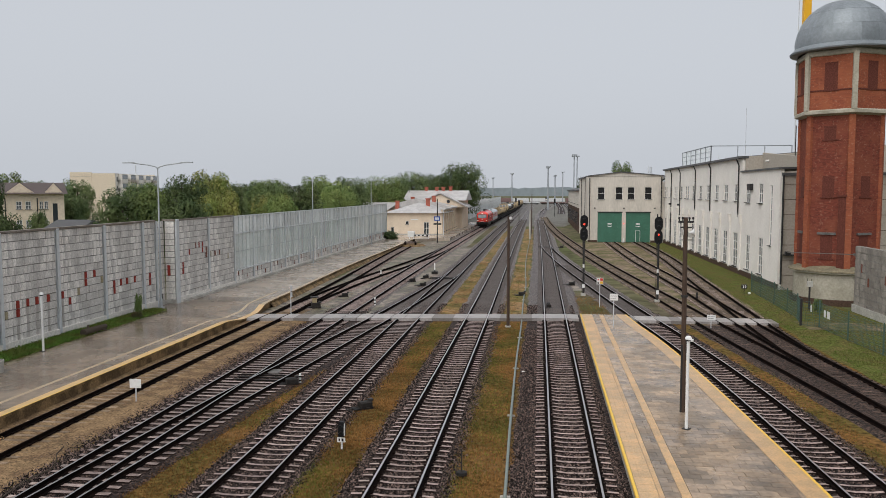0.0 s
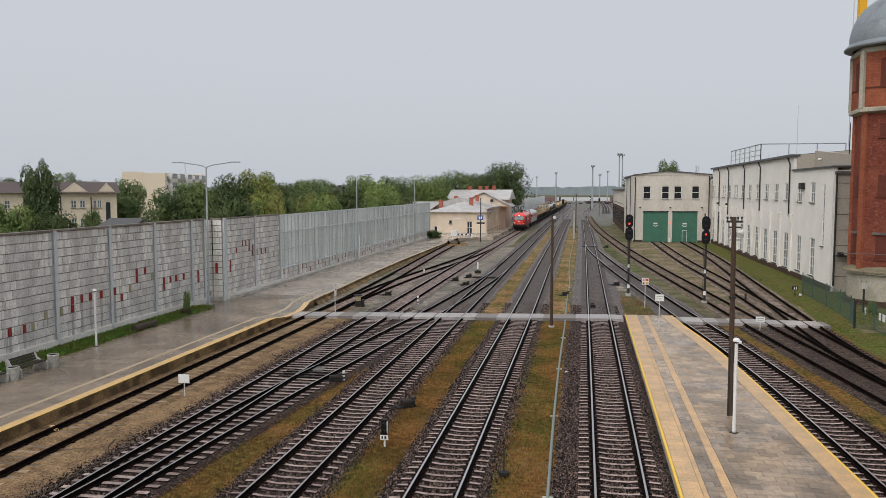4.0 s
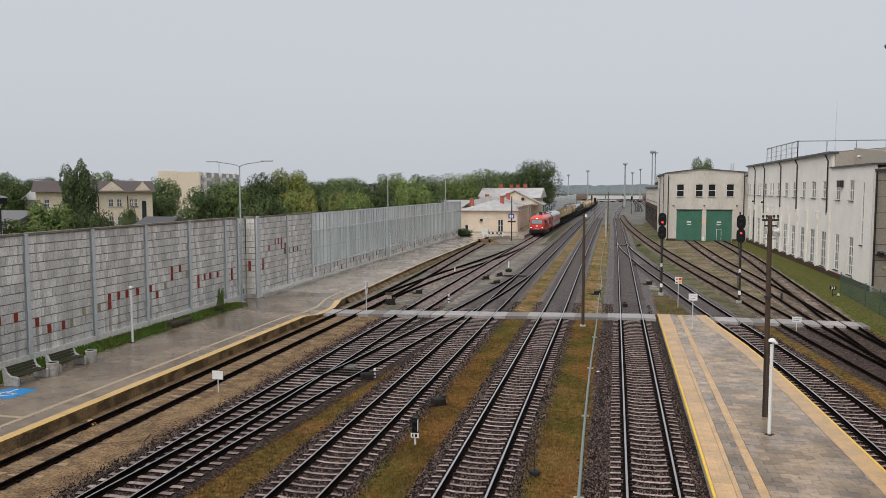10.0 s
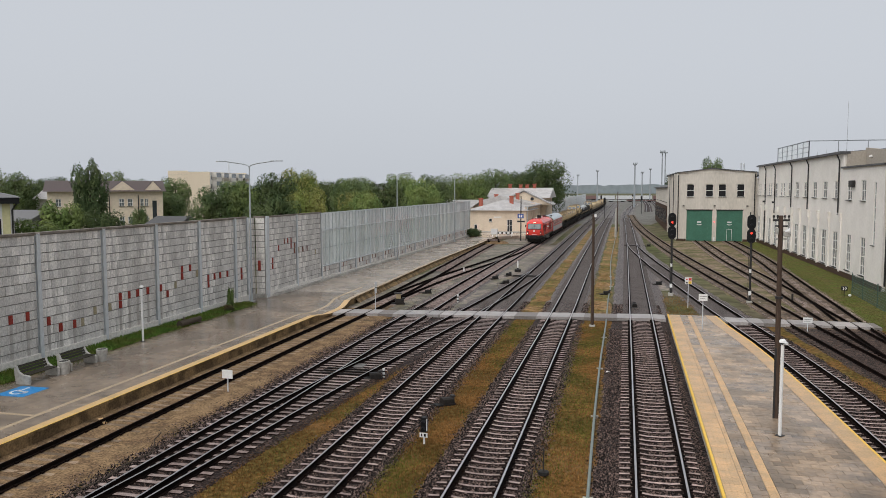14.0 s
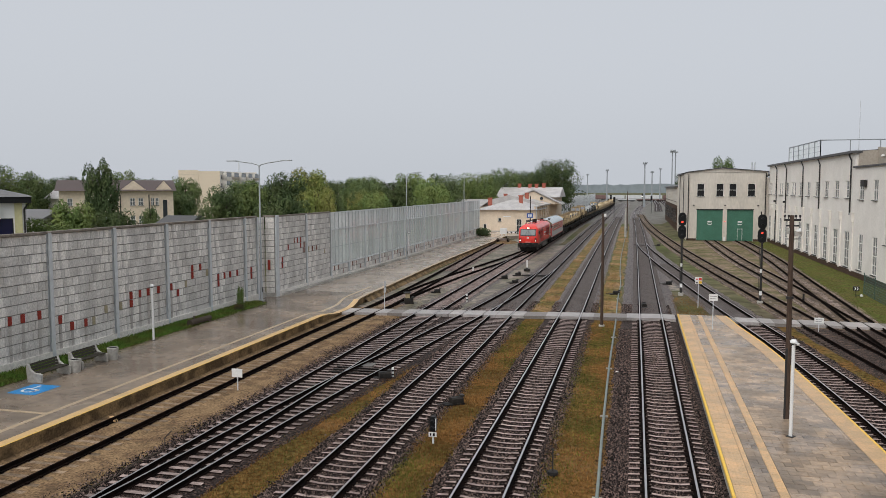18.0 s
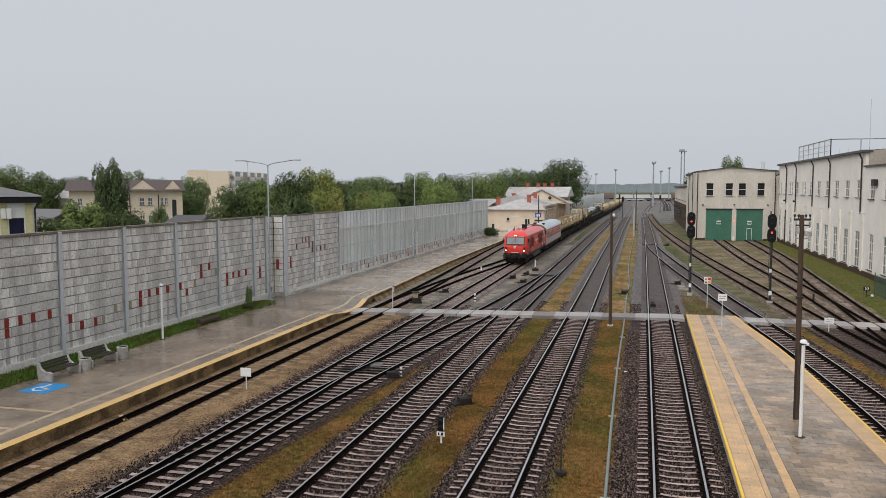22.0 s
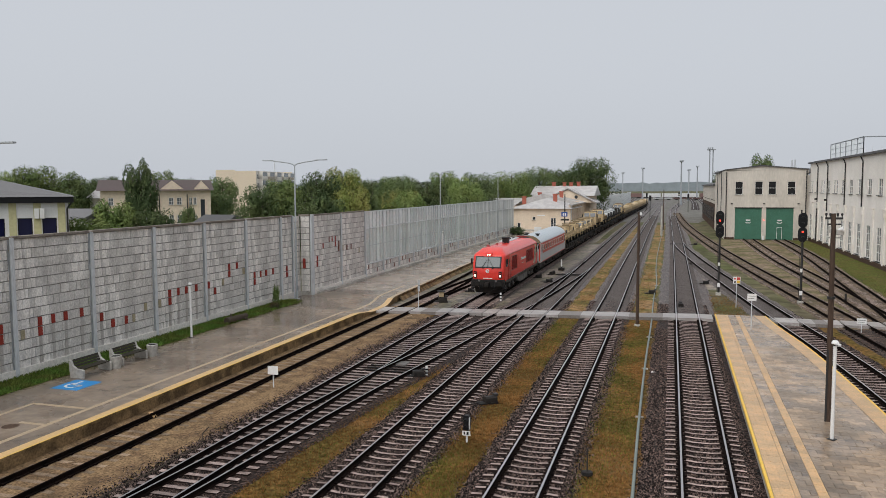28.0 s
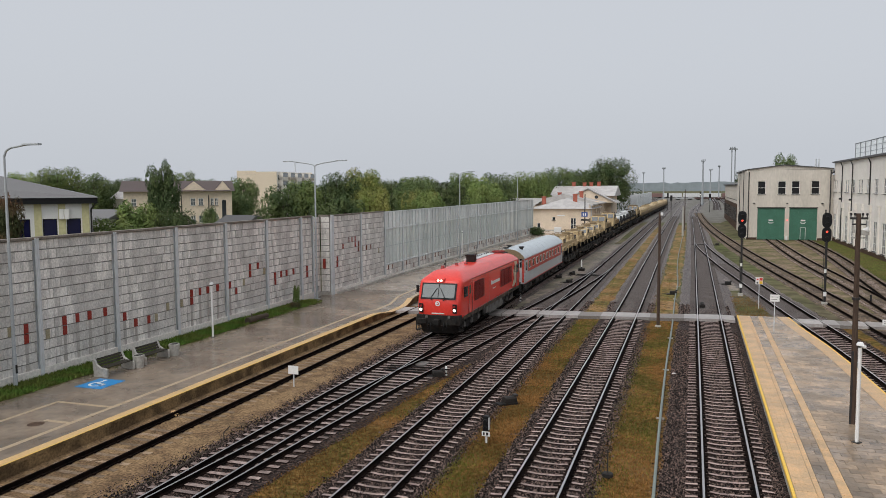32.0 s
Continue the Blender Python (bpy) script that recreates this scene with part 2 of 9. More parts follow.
brick("brick_red", ((0.22, 0.062, 0.04), (0.14, 0.042, 0.03), (0.24, 0.078, 0.046)), (0.32, 0.155, 0.11))
brick("brick_tank", ((0.32, 0.098, 0.052), (0.23, 0.07, 0.042), (0.36, 0.12, 0.06)), (0.38, 0.185, 0.12))
mat("brick_dark", (0.125, 0.04, 0.028), 0.85, var=0.3, scale=1.2, bump=0.4, bump_scale=9, stain=0.3, stain_color=(0.11, 0.04, 0.03))
mat("chimney_brick", (0.42, 0.13, 0.09), 0.85, var=0.2, scale=2)
mat("green_door", (0.072, 0.185, 0.13), 0.5, var=0.12, scale=0.8, color2=(0.066, 0.165, 0.115))
mat("window_glass", (0.035, 0.04, 0.045), 0.06, spec=0.8)
mat("glass_pale", (0.13, 0.145, 0.15), 0.06, spec=0.9, var=0.15, scale=0.5)
mat("white_frame", (0.78, 0.76, 0.72), 0.5)
mat("black_paint", (0.015, 0.015, 0.016), 0.45)
mat("dark_metal", (0.045, 0.043, 0.042), 0.55, 0.3, var=0.2, scale=3)
mat("brown_post", (0.075, 0.05, 0.037), 0.75, var=0.25, scale=2, stretch=(1, 1, 0.15))
mat("white_paint", (0.78, 0.77, 0.75), 0.4, var=0.06, scale=2)
mat("sign_blue", (0.03, 0.08, 0.30), 0.4)
mat("paint_blue", (0.02, 0.26, 0.62), 0.35, var=0.1, scale=3)
mat("sign_red", (0.6, 0.05, 0.04), 0.4)
mat("red_lamp", (1.0, 0.05, 0.03), 0.3, emit=2.0)
mat("white_lamp", (1.0, 0.9, 0.72), 0.3, emit=2.0)
mat("green_fence", (0.07, 0.115, 0.095), 0.5, var=0.1, scale=3)
mat("loco_red", (0.72, 0.05, 0.036), 0.24, var=0.08, scale=0.8, stain=0.25, stain_color=(0.35, 0.03, 0.02))
mat("loco_dark_red", (0.28, 0.02, 0.018), 0.4)
mat("screen_glass", (0.085, 0.1, 0.1), 0.1, spec=0.8, var=0.12, scale=1.5)
mat("grille_black", (0.05, 0.012, 0.012), 0.6)
mat("loco_grime", (0.10, 0.075, 0.05), 0.7, var=0.4, scale=3, color2=(0.045, 0.04, 0.035))
mat("swoosh_cream", (0.62, 0.50, 0.36), 0.5, var=0.2, scale=3)
mat("tan_canvas", (0.60, 0.48, 0.31), 0.85, var=0.15, scale=2, color2=(0.52, 0.40, 0.25))
# Paler copy of the ballast: the distant wet sheen is put into the colour
pebble("ballast_far_sheen", (0.03, 0.023, 0.02), (0.25, 0.188, 0.162), 12.0, 0.6, (0.048, 0.036, 0.029), rough=0.45, spec=0.3)
mat("old_gravel", (0.2, 0.16, 0.125), 0.5, var=0.85, scale=0.22, color2=(0.115, 0.1, 0.06), stain=0.8, stain_color=(0.06, 0.046, 0.037), bump=1.0, bump_scale=9, spec=0.35, detail=10)
mat("strip_soil", (0.26, 0.16, 0.078), 0.9, var=0.6, scale=0.3, color2=(0.13, 0.108, 0.036), stain=0.8, stain_color=(0.2, 0.1, 0.036), bump=0.8, bump_scale=9, spec=0.1, detail=8)
mat("depot_soil", (0.215, 0.162, 0.11), 0.85, var=0.5, scale=0.25, color2=(0.12, 0.108, 0.046), stain=0.7, stain_color=(0.15, 0.1, 0.055), bump=0.8, bump_scale=9, spec=0.12, detail=9)
# Paler far paving, some of the wet sky sheen also put into its colour
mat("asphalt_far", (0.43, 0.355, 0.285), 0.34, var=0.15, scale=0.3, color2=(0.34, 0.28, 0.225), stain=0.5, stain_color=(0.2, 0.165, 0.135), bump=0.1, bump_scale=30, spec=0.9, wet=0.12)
mat("dark_glass", (0.02, 0.02, 0.021), 0.25, spec=0.25)
mat("fin_grey", (0.50, 0.52, 0.525), 0.5, 0.1, var=0.1, scale=2)
mat("office_roof", (0.16, 0.155, 0.155), 0.5, var=0.15, scale=1)
mat("loco_grey", (0.15, 0.14, 0.13), 0.55, var=0.25, scale=2, stain=0.5)
mat("under_black", (0.012, 0.0115, 0.011), 0.6, var=0.3, scale=3, color2=(0.025, 0.021, 0.018), spec=0.2)
mat("car_grey", (0.52, 0.53, 0.53), 0.35, var=0.1, scale=0.8, stain=0.2, stain_color=(0.3, 0.29, 0.28))
mat("car_red", (0.55, 0.05, 0.03), 0.35, var=0.1, scale=0.8)
mat("car_roof", (0.50, 0.55, 0.58), 0.3, 0.2, var=0.1, scale=0.6)
mat("desert_tan", (0.47, 0.36, 0.21), 0.7, var=0.15, scale=1.5, color2=(0.44, 0.33, 0.19))
mat("tan_dark", (0.22, 0.165, 0.10), 0.8, var=0.2, scale=2)
mat("tyre", (0.02, 0.02, 0.02), 0.85)
mat("wood_bench", (0.045, 0.04, 0.03), 0.7, var=0.25, scale=4)
mat("bark", (0.07, 0.055, 0.042), 0.9, var=0.3, scale=4, bump=0.5)
mat("leaf_dark", (0.074, 0.11, 0.043), 0.6, island=0.26, color2=(0.118, 0.15, 0.056), scale=0.35, spec=0.12, obj_rand=0.3)
mat("leaf_mid", (0.128, 0.185, 0.053), 0.6, island=0.24, color2=(0.19, 0.235, 0.07), scale=0.35, spec=0.15, obj_rand=0.3)
mat("leaf_yellow", (0.22, 0.212, 0.06), 0.6, island=0.22, color2=(0.15, 0.185, 0.045), scale=0.35, spec=0.15, obj_rand=0.25)
# Greyed leaf tone for the far woods: distance haze sits in the base colour
mat("leaf_haze", (0.06, 0.08, 0.055), 0.8, island=0.4, spec=0.1)
mat("leaf_brown", (0.12, 0.066, 0.034), 0.6, island=0.5, color2=(0.05, 0.058, 0.022), scale=0.5, spec=0.15)
mat("overgrown", (0.155, 0.112, 0.078), 0.8, var=0.6, scale=0.5, color2=(0.085, 0.062, 0.044), stain=0.7, stain_color=(0.125, 0.11, 0.045), bump=0.8, bump_scale=14, spec=0.15, detail=7)
pebble("ballast_old", (0.009, 0.0055, 0.004), (0.14, 0.09, 0.068), 12.0, 0.6, (0.028, 0.0165, 0.0105), spec=0.15)
mat("sleeper_far", (0.135, 0.115, 0.107), 0.6, var=0.3, scale=2)
mat("crossing_bed", (0.2, 0.178, 0.162), 0.45, var=0.3, scale=2)
mat("shop_glass", (0.21, 0.21, 0.205), 0.2, spec=0.6, var=0.3, scale=0.5)
# Backdrop woods: the mist is painted as this pale blue-grey
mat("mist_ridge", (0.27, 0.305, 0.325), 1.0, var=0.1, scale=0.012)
mat("navy_glass", (0.012, 0.013, 0.05), 0.1, spec=0.5)
mat("lime_wall", (0.60, 0.56, 0.32), 0.85, var=0.08, scale=0.5)
mat("wagon_rust", (0.2, 0.125, 0.115), 0.7, var=0.2, scale=1)
mat("far_white", (0.6, 0.6, 0.6), 0.6, var=0.15, scale=0.3)
mat("far_ground", (0.125, 0.108, 0.066), 0.9, var=0.5, scale=0.06, color2=(0.082, 0.09, 0.034), stain=0.6, stain_color=(0.15, 0.118, 0.078), spec=0.1, detail=8)
# Far yard gravel kept pale: haze over the yard is put into the colour
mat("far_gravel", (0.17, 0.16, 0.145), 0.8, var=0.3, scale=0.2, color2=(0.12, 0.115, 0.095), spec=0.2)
mat("yellow_crane", (0.80, 0.42, 0.03), 0.45)
mat("amber_box", (0.42, 0.33, 0.2), 0.6, var=0.2, scale=4)
mat("copper_stain", (0.24, 0.20, 0.13), 0.8, var=0.25, scale=0.7, color2=(0.17, 0.15, 0.10))
mat("cement_render", (0.46, 0.42, 0.34), 0.8, var=0.15, scale=0.6, color2=(0.38, 0.345, 0.27), stain=0.5, stain_color=(0.17, 0.15, 0.11), bump=0.2, bump_scale=10)


# ---- mesh helpers ----
class Mesh:
    """Collects vertices and faces of one part."""

    def __init__(self):
        self.v, self.f, self.mi, self.cur = [], [], [], 0

    def face(self, pts):
        k = len(self.v)
        self.v += [tuple(p) for p in pts]
        self.f.append(tuple(range(k, k + len(pts))))
        self.mi.append(self.cur)
        return self

    def hull(self, pts, faces):
        k = len(self.v)
        self.v += [tuple(p) for p in pts]
        self.f += [tuple(i + k for i in f) for f in faces]
        self.mi += [self.cur] * len(faces)
        return self

    def box(self, x0, x1, y0, y1, z0, z1, m=None):
        p = [(x0, y0, z0), (x1, y0, z0), (x1, y1, z0), (x0, y1, z0), (x0, y0, z1), (x1, y0, z1), (x1, y1, z1), (x0, y1, z1)]
        if m is not None:
            p = [m @ Vector(q) for q in p]
        return self.hull(p, [(0, 3, 2, 1), (4, 5, 6, 7), (0, 1, 5, 4), (1, 2, 6, 5), (2, 3, 7, 6), (3, 0, 4, 7)])

    def prism(self, outline, axis, a, b):
        """An outline in the plane across the axis, drawn from a to b. axis x: (y, z); y: (x, z); z: (x, y)."""
        def at(p, s):
            return {"x": (s, p[0], p[1]), "y": (p[0], s, p[1]), "z": (p[0], p[1], s)}[axis]
        n = len(outline)
        pts = [at(p, a) for p in outline] + [at(p, b) for p in outline]
        faces = [(i, (i + 1) % n, n + (i + 1) % n, n + i) for i in range(n)]
        faces += [tuple(range(n - 1, -1, -1)), tuple(range(n, 2 * n))]
        return self.hull(pts, faces)

    def tube(self, p0, p1, r0, r1=None, n=8):
        r1 = r0 if r1 is None else r1
        a, b = Vector(p0), Vector(p1)
        q = (b - a).to_track_quat("Z", "Y")
        ring = [(math.cos(2 * math.pi * i / n), math.sin(2 * math.pi * i / n)) for i in range(n)]
        pts = [a + q @ Vector((c * r0, s * r0, 0)) for c, s in ring] + [b + q @ Vector((c * r1, s * r1, 0)) for c, s in ring]
        faces = [(i, (i + 1) % n, n + (i + 1) % n, n + i) for i in range(n)]
        faces += [tuple(range(n - 1, -1, -1)), tuple(range(n, 2 * n))]
        return self.hull(pts, faces)

    def pipe(self, pts, r, n=6):
        for a, b in zip(pts, pts[1:]):
            self.tube(a, b, r, r, n)
        return self

    def lathe(self, profile, n=24, cx=0.0, cy=0.0, a0=0.0, a1=2 * math.pi):
        full = abs(a1 - a0 - 2 * math.pi) < 1e-6
        m = n if full else n + 1
        pts = []
        for i in range(m):
            a = a0 + (a1 - a0) * i / n
            pts += [(cx + r * math.cos(a), cy + r * math.sin(a), z) for r, z in profile]
        k, faces = len(profile), []
        for i in range(n):
            j = (i + 1) % m
            faces += [(i * k + s, j * k + s, j * k + s + 1, i * k + s + 1) for s in range(k - 1)]
        return self.hull(pts, faces)

    def data(self, name, mats, smooth=False, recalc=True):
        me = bpy.data.meshes.new(name)
        me.from_pydata(self.v, [], self.f)
        for m in (mats if isinstance(mats, (list, tuple)) else [mats]):
            me.materials.append(MATS[m])
        if any(self.mi):
            me.polygons.foreach_set("material_index", self.mi)
        if recalc and len(self.f) < 4000:
            bm = bmesh.new()
            bm.from_mesh(me)
            bmesh.ops.recalc_face_normals(bm, faces=bm.faces)
            bm.to_mesh(me)
            bm.free()
        if smooth:
            me.polygons.foreach_set("use_smooth", [True] * len(me.polygons))
            me.set_sharp_from_angle(angle=radians(40))
        me.update()
        return me


def part(name, mesh, mats, parent=None, label="", at=None, smooth=False, bevel=0.0):
    """Links a Mesh (or mesh data) as one object under a thing or a part."""
    me = mesh.data(name, mats, smooth) if isinstance(mesh, Mesh) else mesh
    ob = new(name, me)
    if parent is not None:
        ob.parent = parent
    if at is not None:
        ob.matrix_basis = at
    if label:
        ob["label"] = label
    if bevel:
        b = ob.modifiers.new("bevel", "BEVEL")
        b.width, b.segments, b.limit_method, b.angle_limit = bevel, 2, "ANGLE", radians(40)
    return ob


def thing(name, at, label, category, group="", kind=""):
    """An empty at the base of a thing, to which its parts are parented."""
    ob = new(name)
    ob.empty_display_size = 0.3
    ob.matrix_basis = at
    return tagged(ob, label, category, group, kind)


def spline(pts, step=1.0):
    """Points along a smooth line x(y) through the given (x, y)."""
    ys, xs = np.array([p[1] for p in pts], float), np.array([p[0] for p in pts], float)
    t = np.gradient(xs, ys)
    out = []
    for y in np.arange(ys[0], ys[-1] + 1e-6, step):
        i = min(max(int(np.searchsorted(ys, y)) - 1, 0), len(ys) - 2)
        h = ys[i + 1] - ys[i]
        u = (y - ys[i]) / h
        x = ((1 + 2 * u) * (1 - u) ** 2 * xs[i] + u * (1 - u) ** 2 * h * t[i] + u * u * (3 - 2 * u) * xs[i + 1] + u * u * (u - 1) * h * t[i + 1])
        out.append((float(x), float(y)))
    return out


def ribbon(line, offs, mesh=None):
    """A sheet that follows a line; offs are (dx, z) across it."""
    mesh = mesh or Mesh()
    k = len(offs)
    pts = [(x + dx, y, z) for x, y in line for dx, z in offs]
    faces = [(i * k + j, i * k + j + 1, (i + 1) * k + j + 1, (i + 1) * k + j) for i in range(len(line) - 1) for j in range(k - 1)]
    return mesh.hull(pts, faces)

# ---- ground ----
def ground():
    m = Mesh()
    xs = [-2500, -600, -200, -100, -60, -31, -10, 10, 25, 60, 150, 600, 2500]
    ys = [-300, 0, 60, 150, 300, 600, 1500, 4000]
    pts = [(x, y, -0.26) for y in ys for x in xs]
    k = len(xs)
    m.hull(pts, [(j * k + i, j * k + i + 1, (j + 1) * k + i + 1, (j + 1) * k + i) for j in range(len(ys) - 1) for i in range(k - 1)])
    m.mi = [1 if ys[q // (k - 1)] >= 60 or not -31 <= xs[q % (k - 1)] < 25 else 0 for q in range(len(m.f))]
    tagged(part("ground", m, ["grass_ground", "far_ground"]), "flat railway yard ground with dry brown and green grass", "ground", kind="structure")


ground()

# ---- tracks: centre lines as (x, y) ----
TRACK_A = spline([(-20.2, -60), (-20.2, -20), (-20.2, 6), (-20.2, 30), (-20.15, 48), (-20.05, 58), (-19.7, 70), (-19.1, 80), (-18.2, 90), (-17.2, 100), (-16.2, 112), (-15.6, 124), (-15.4, 134)])
TRACK_A0 = spline([(-20.05, 58), (-20.3, 70), (-20.9, 85), (-21.6, 100), (-22.3, 115), (-22.9, 132)])
TRACK_B = spline([(-15.4, -60), (-15.4, -20), (-15.4, 6), (-15.4, 40), (-15.4, 100), (-15.3, 150), (-14.9, 200), (-14.2, 260), (-13.0, 330), (-12.0, 500)])
TRACK_C = spline([(-15.35, 12), (-15.3, 17), (-15.05, 21), (-14.65, 27), (-14.1, 34), (-13.35, 41), (-12.5, 50), (-11.7, 58), (-11.0, 67), (-10.35, 77), (-9.9, 86), (-9.72, 94), (-9.7, 99)])
TRACK_D = spline([(-9.7, -60), (-9.7, -20), (-9.7, 6), (-9.7, 100), (-9.7, 200), (-9.2, 300), (-8.0, 500)])
TRACK_E = spline([(-4.6, -60), (-4.6, -20), (-4.6, 6), (-4.6, 60), (-4.9, 110), (-5.2, 200), (-5.0, 300), (-4.5, 500)])
TRACK_M = spline([(1.3, -60), (1.3, -20), (1.3, 6), (1.3, 60), (1.25, 130), (0.9, 210), (0.6, 260), (0.9, 320), (2.5, 390), (7.0, 500)])
TRACK_R1 = spline([(10.9, -60), (10.9, -20), (10.9, 6), (10.75, 18), (10.55, 26), (10.3, 32), (9.95, 39), (9.2, 48), (8.1, 58), (7.0, 68), (5.55, 82), (4.1, 96), (2.75, 112), (1.75, 126), (1.25, 138)])
TRACK_R2 = spline([(15.9, 20), (15.3, 28), (14.6, 35), (14.0, 41), (13.2, 48.5), (12.4, 57), (11.5, 68), (10.3, 82), (8.8, 100), (7.2, 122), (5.6, 150), (4.2, 180), (2.8, 230), (2.0, 290)])
TRACK_R3 = spline([(16.5, 10), (16.3, 26), (15.95, 38), (15.35, 50), (14.95, 60), (14.75, 75), (14.3, 90), (13.7, 106), (13.5, 125), (13.5, 149)])
TRACK_R4 = spline([(15.45, 48), (15.75, 57), (16.25, 68), (16.95, 83), (17.6, 96), (18.3, 112), (18.7, 130), (18.75, 149)])


def xc(line, y):
    return float(np.interp(y, [p[1] for p in line], [p[0] for p in line]))


# Foot drawn overwide: its dark band also stands for shade beside the rail
RAIL = [(-0.12, -0.18), (-0.10, -0.155), (-0.012, -0.14), (-0.012, -0.045), (-0.036, -0.035), (-0.036, -0.004), (-0.028, 0.0), (0.028, 0.0),
        (0.036, -0.004), (0.036, -0.035), (0.012, -0.045), (0.012, -0.14), (0.10, -0.155), (0.12, -0.18)]


def sleeper_mesh(style):
    m = Mesh()
    if style == "concrete":
        prof = [(-1.35, -0.185), (-1.0, -0.165), (-0.6, -0.165), (-0.3, -0.20), (0.3, -0.20), (0.6, -0.165), (1.0, -0.165), (1.35, -0.185)]
        pts, k = [], len(prof)
        for dy, dz in ((-0.15, -0.10), (-0.07, 0.0), (0.07, 0.0), (0.15, -0.10)):
            pts += [(x, dy, z + dz) for x, z in prof]
        m.hull(pts, [(j * k + i, j * k + i + 1, (j + 1) * k + i + 1, (j + 1) * k + i) for j in range(3) for i in range(k - 1)])
        # Pale colour on the top row only, the flanks take the painted shade
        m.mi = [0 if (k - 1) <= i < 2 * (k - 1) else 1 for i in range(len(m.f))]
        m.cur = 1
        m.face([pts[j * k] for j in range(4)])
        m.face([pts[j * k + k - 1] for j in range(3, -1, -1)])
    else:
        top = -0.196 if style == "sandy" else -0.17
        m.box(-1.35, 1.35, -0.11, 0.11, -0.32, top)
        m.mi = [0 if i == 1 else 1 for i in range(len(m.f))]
    return m.data("sleeper", [{"concrete": "sleeper_concrete", "wood": "sleeper_old", "sandy": "sleeper_sand", "dark_wood": "sleeper_dark"}[style], "sleeper_sand" if style == "sandy" else "sleeper_shade"])


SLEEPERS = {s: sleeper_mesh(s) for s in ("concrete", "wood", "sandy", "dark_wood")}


def railway(name, line, label, style="concrete", pitch=0.545, near=61.0, other=None, bed=True, bed_z=-0.238, mats=("rust_rail", "rail_steel"), half=1.55, skip=None, y_from=None, bed_mat="ballast"):
    t = thing(name, pose(0, 0, 0), label, "railway track", "yard tracks", "structure")
    if bed:
        m = Mesh()
        fine = [p for p in line]
        k = 9
        offs = [(-half - 0.4, -0.275), (-half, bed_z), (-half * 0.6, bed_z + 0.01), (-half * 0.2, bed_z), (0, bed_z - 0.01), (half * 0.2, bed_z), (half * 0.6, bed_z + 0.01), (half, bed_z), (half + 0.4, -0.275)]
        pts = []
        for x, y in fine:
            for j, (dx, z) in enumerate(offs):
                w = 0.25 * noise.noise((x + dx * 3, y * 0.6, 1.7)) if j in (0, k - 1) else 0
                pts.append((x + dx + w, y, z + 0.02 * noise.noise((dx * 4 + x, y * 1.3, 0))))
        m.hull(pts, [(i * k + j, i * k + j + 1, (i + 1) * k + j + 1, (i + 1) * k + j) for i in range(len(fine) - 1) for j in range(k - 1)])
        if bed_mat == "overgrown":
            m.mi = [1 if fine[q // (k - 1)][1] < 57 else 0 for q in range(len(m.f))]
        else:
            # Beyond the crossing the bed takes the copy with painted sheen
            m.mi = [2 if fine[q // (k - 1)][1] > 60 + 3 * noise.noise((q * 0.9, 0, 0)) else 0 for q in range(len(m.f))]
        part("ballast_bed", m, [bed_mat, "ballast_old", "ballast_far_sheen"], t, "dark wet crushed stone ballast" if bed_mat == "ballast" else "overgrown gravel bed")
    for side in (-1, 1):
        m = Mesh()
        k = len(RAIL)
        pts = [(x + side * 0.796 + dx, y, z) for x, y in line for dx, z in RAIL]
        for i in range(len(line) - 1):
            for j in range(k - 1):
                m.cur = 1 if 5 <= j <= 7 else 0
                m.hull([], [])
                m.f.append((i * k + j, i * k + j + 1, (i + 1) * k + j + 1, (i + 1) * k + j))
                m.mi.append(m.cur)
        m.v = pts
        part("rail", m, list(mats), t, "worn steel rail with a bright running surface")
    rest, n, clips = Mesh(), 0, Mesh()
    y = (y_from if y_from is not None else line[0][1]) + 0.2
    while y < min(line[-1][1], 260.0):
        x = xc(line, y)
        if skip and skip(x, y):
            y += pitch
            continue
        wide, cx = 1.0, x
        if other:
            ox = xc(other, y) if other[0][1] <= y <= other[-1][1] else 99
            if abs(ox - x) < 2.7:
                wide, cx = (abs(ox - x) + 2.7) / 2.7, (x + ox) / 2
        if y > 16.0 and y < near and n < 300:
            ob = part("sleeper", SLEEPERS[style if wide < 1.05 or style == "dark_wood" else "wood"], None, t)
            slope = (xc(line, y + 0.5) - xc(line, y - 0.5))
            ob.matrix_basis = pose(cx, y, 0, 0, 0, -math.degrees(math.atan(slope)) + random.uniform(-0.4, 0.4)) @ Matrix.Diagonal((wide, 1, 1, 1))
            n += 1
            if wide < 1.05 and y < 62:
                for s in (-0.796, 0.796):
                    for e in (-0.13, 0.13):
                        xx = x + s + e
                        clips.box(xx - 0.05, xx + 0.05, y - 0.06, y + 0.06, -0.175, -0.115)
        else:
            rest.box(cx - 1.35 * wide, cx + 1.35 * wide, y - 0.085, y + 0.085, -0.3, -0.176)
        y += pitch
    if clips.v:
        tagged(part("rail_clips", clips, "rust_rail", t, "rusty rail clips"), kind="stuff")
    if rest.v:
        tagged(part("far_sleepers", rest, "sleeper_far" if style == "concrete" else "sleeper_old", t), kind="stuff")
    return t


def close_to(line, gap):
    return lambda x, y: line[0][1] <= y <= line[-1][1] and abs(xc(line, y) - x) < gap


railway("track_platform", TRACK_A, "old track with worn sleepers in sandy soil beside platform", "sandy", 0.6, bed=False, mats=("rust_rail", "rust_rail"), skip=close_to(TRACK_B, 2.6))
railway("track_siding", TRACK_A0, "rusty siding track that ends at a buffer beside the platform", "wood", 0.6, bed=False, mats=("rust_rail", "rust_rail"), skip=close_to(TRACK_A, 2.6))
